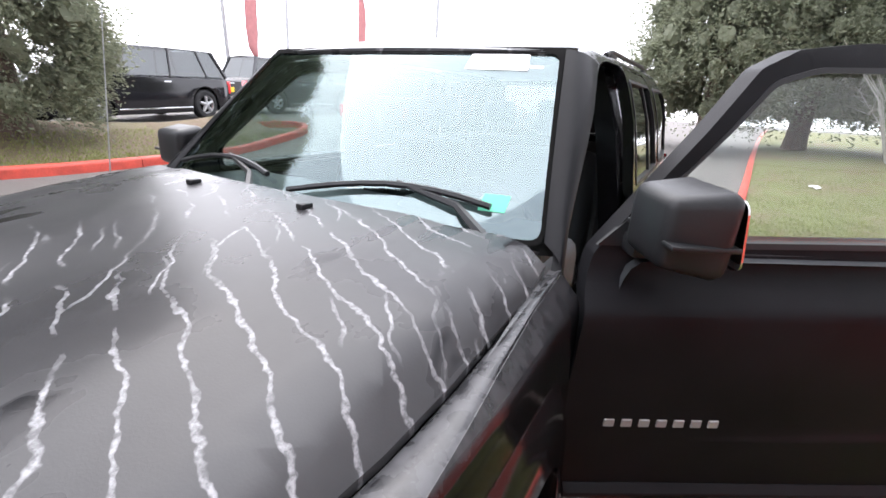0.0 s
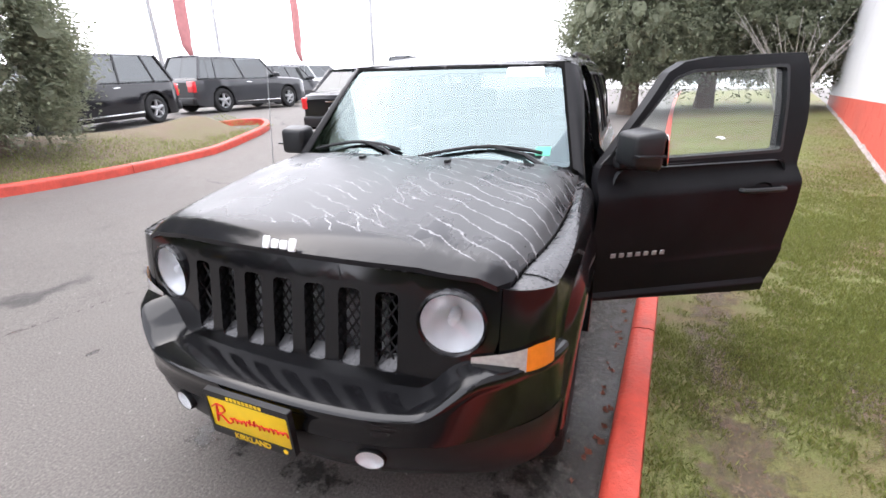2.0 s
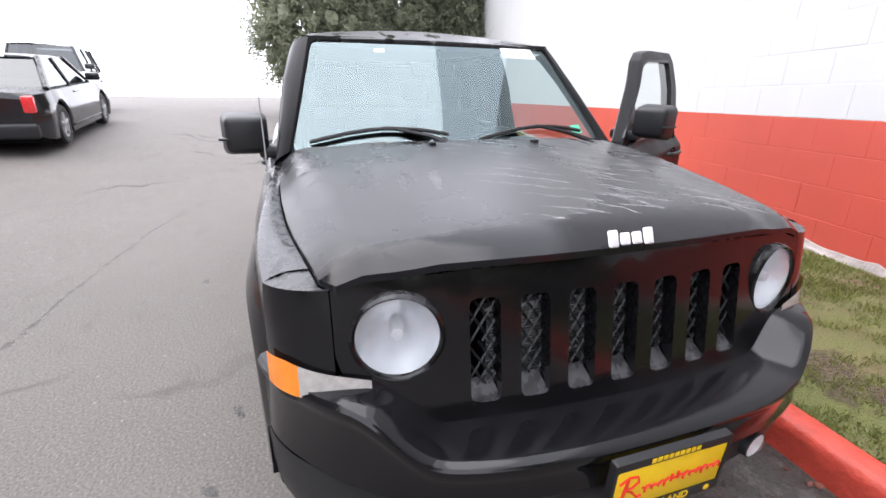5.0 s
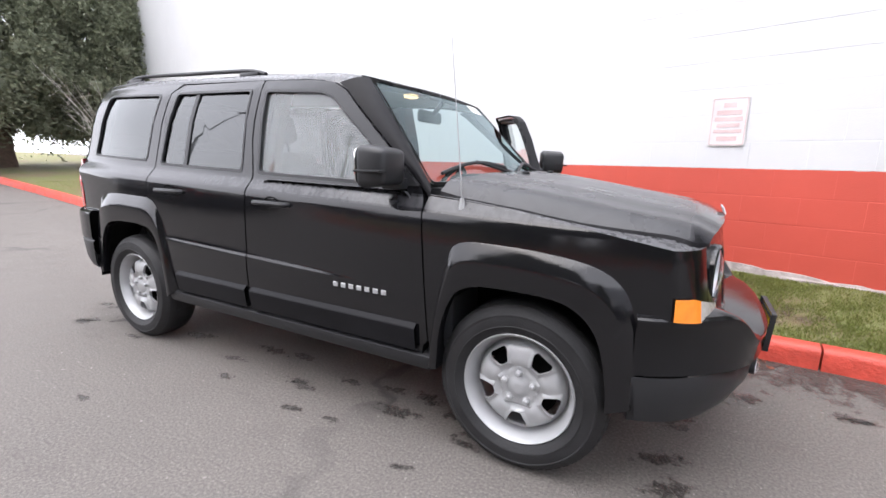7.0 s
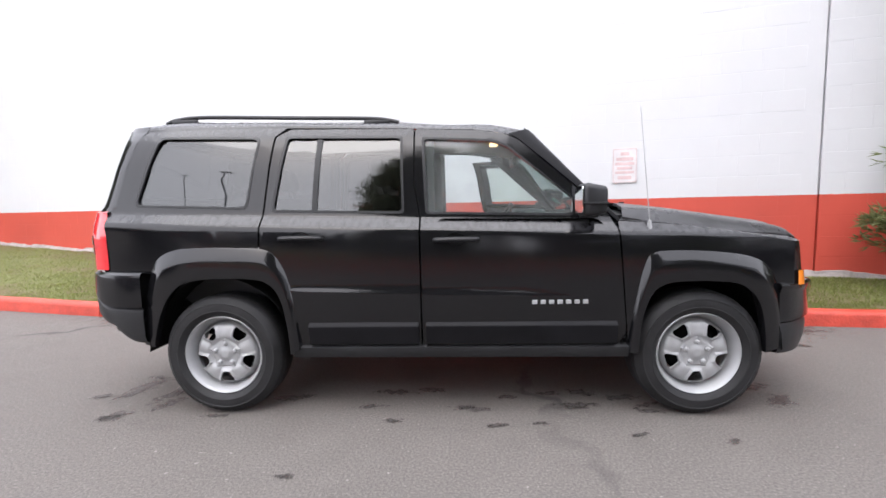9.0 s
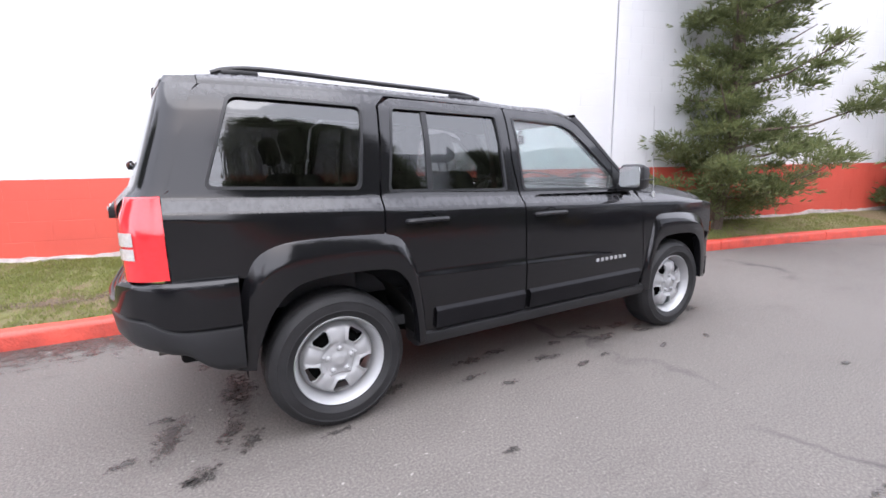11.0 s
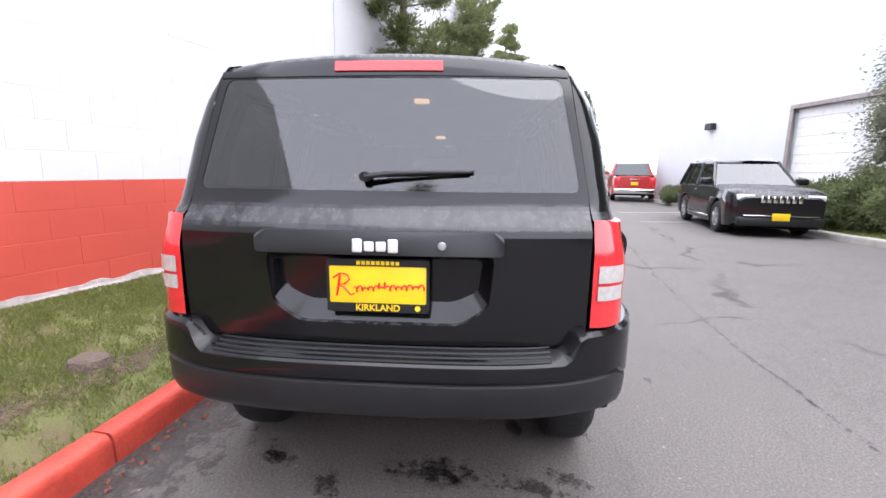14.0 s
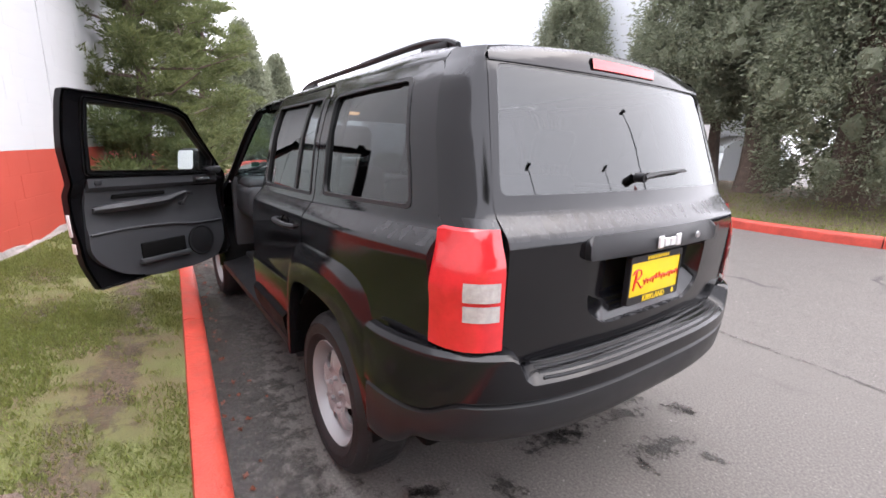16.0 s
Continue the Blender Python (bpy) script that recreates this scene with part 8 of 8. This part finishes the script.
# a ragged concrete footing between the wall and the grass
bm = bmesh.new()
rings = []
for k in range(420):
    x = WALL_LEN0 + 0.2 + (WALL_LEN1 - WALL_LEN0 - 0.4) * k / 419
    z = lawn_height(x, wall_y(x) - 0.05)
    j = 0.02 * noise.noise((x * 2.3, 0, 5)) + 0.015 * noise.noise((x * 7, 0, 5))
    top = 0.050 + 0.045 * noise.noise((x * 1.1, 2, 5)) + 0.03 * noise.noise((x * 5, 3, 5)) + 0.02 * noise.noise((x * 17, 3, 5))
    rings.append([wall_point(x, 0.045 + j, z - 0.05), wall_point(x, 0.035 + j, z + 0.008 + j), wall_point(x, 0.014, z + 0.5 * top), wall_point(x, 0.006, z + top), wall_point(x, -0.004, z + top + 0.004)])
loft(bm, rings)
tagged(part("wall_footing", bm, MAT_CONCRETE), "raw concrete footing under the painted wall", "footing", kind="structure")

# grass: short blades on the strip of lawn, sparse where the soil is bare
def ripple(x, y, size, seed):
    """Smooth waves of about the given size, between -1 and 1."""
    g = np.random.default_rng(seed)
    out = 0
    for k in range(7):
        a, f, p = g.uniform(0, 6.28), g.uniform(0.6, 1.8) / size, g.uniform(0, 6.28)
        out = out + np.sin(6.28 * f * (x * np.cos(a) + y * np.sin(a)) + p)
    return out / 3.2


n = 230000
gx = np.concatenate([np.clip(rng.normal(-0.4, 2.7, int(n * 0.78)), -11.9, 8.9), rng.uniform(-12, 9, n - int(n * 0.78))])
tab = np.linspace(-12, 9, 211)
ky = np.interp(gx, tab, [curve_y(KERB_WALL, x) + 0.14 for x in tab])
wy = wall_y(gx) - 0.06
gy = ky + (wy - ky) * rng.uniform(size=n)
d = gy - ky
bare = ripple(gx, gy, 1.4, 3) * 0.35 + ripple(gx, gy, 0.3, 5) * 0.34 + 0.56 * np.exp(-((d - 0.30) / 0.42) ** 2) * np.where((gx > -4.2) & (gx < 2.8), 1, 0.3) - 0.05
keep = (bare < rng.uniform(-0.3, 0.75, n)) & (wy - ky > 0.1)
gx, gy = gx[keep], gy[keep]
# heights from a fine table of the lawn
tx, ts = np.linspace(-12, 9, 240), np.linspace(0, 1, 24)
table = np.array([[lawn_height(x, curve_y(KERB_WALL, x) + 0.14 + (wall_y(x) - 0.06 - curve_y(KERB_WALL, x) - 0.14) * s) for s in ts] for x in tx])
fi, fs = (gx + 12) / 21 * 239, np.clip((gy - ky[keep]) / (wy - ky)[keep], 0, 1) * 23
i, j = np.minimum(fi.astype(int), 238), np.minimum(fs.astype(int), 22)
a, b = fi - i, fs - j
gh = (table[i, j] * (1 - a) + table[i + 1, j] * a) * (1 - b) + (table[i, j + 1] * (1 - a) + table[i + 1, j + 1] * a) * b
pts = np.stack([gx, gy, gh - 0.004], 1)
ax = rng.normal(0, 0.45, (len(pts), 3))
ax[:, 2] = rng.uniform(0.5, 1.2, len(pts))
holder = tagged(spray_mesh("grass", pts, ax, 0.030, 0.006, MAT_BLADE, None), "short damp grass growing on the lawn strip", "grass", kind="stuff")
# grass of the island bank
n = 16000
pts = []
while len(pts) < n:
    x = rng.uniform(-6, 8)
    k = curve_y(KERB_ISLAND[: 14 * 9], x) - 0.15
    y = k - rng.uniform(0, 1) ** 1.3 * 1.6
    t = min(1.0, (k - y) / 2.4)
    pts.append((x, y, gz(x, k) + 0.12 + 0.34 * step(0, 1, t) * step(7.5, 3.0, x)))
pts = np.array(pts)
ax = rng.normal(0, 0.5, (len(pts), 3))
ax[:, 2] = rng.uniform(0.5, 1.2, len(pts))
tagged(spray_mesh("grass", pts, ax, 0.045, 0.010, MAT_BLADE, None), "thin yellowish grass growing on the bank", "grass", kind="stuff")
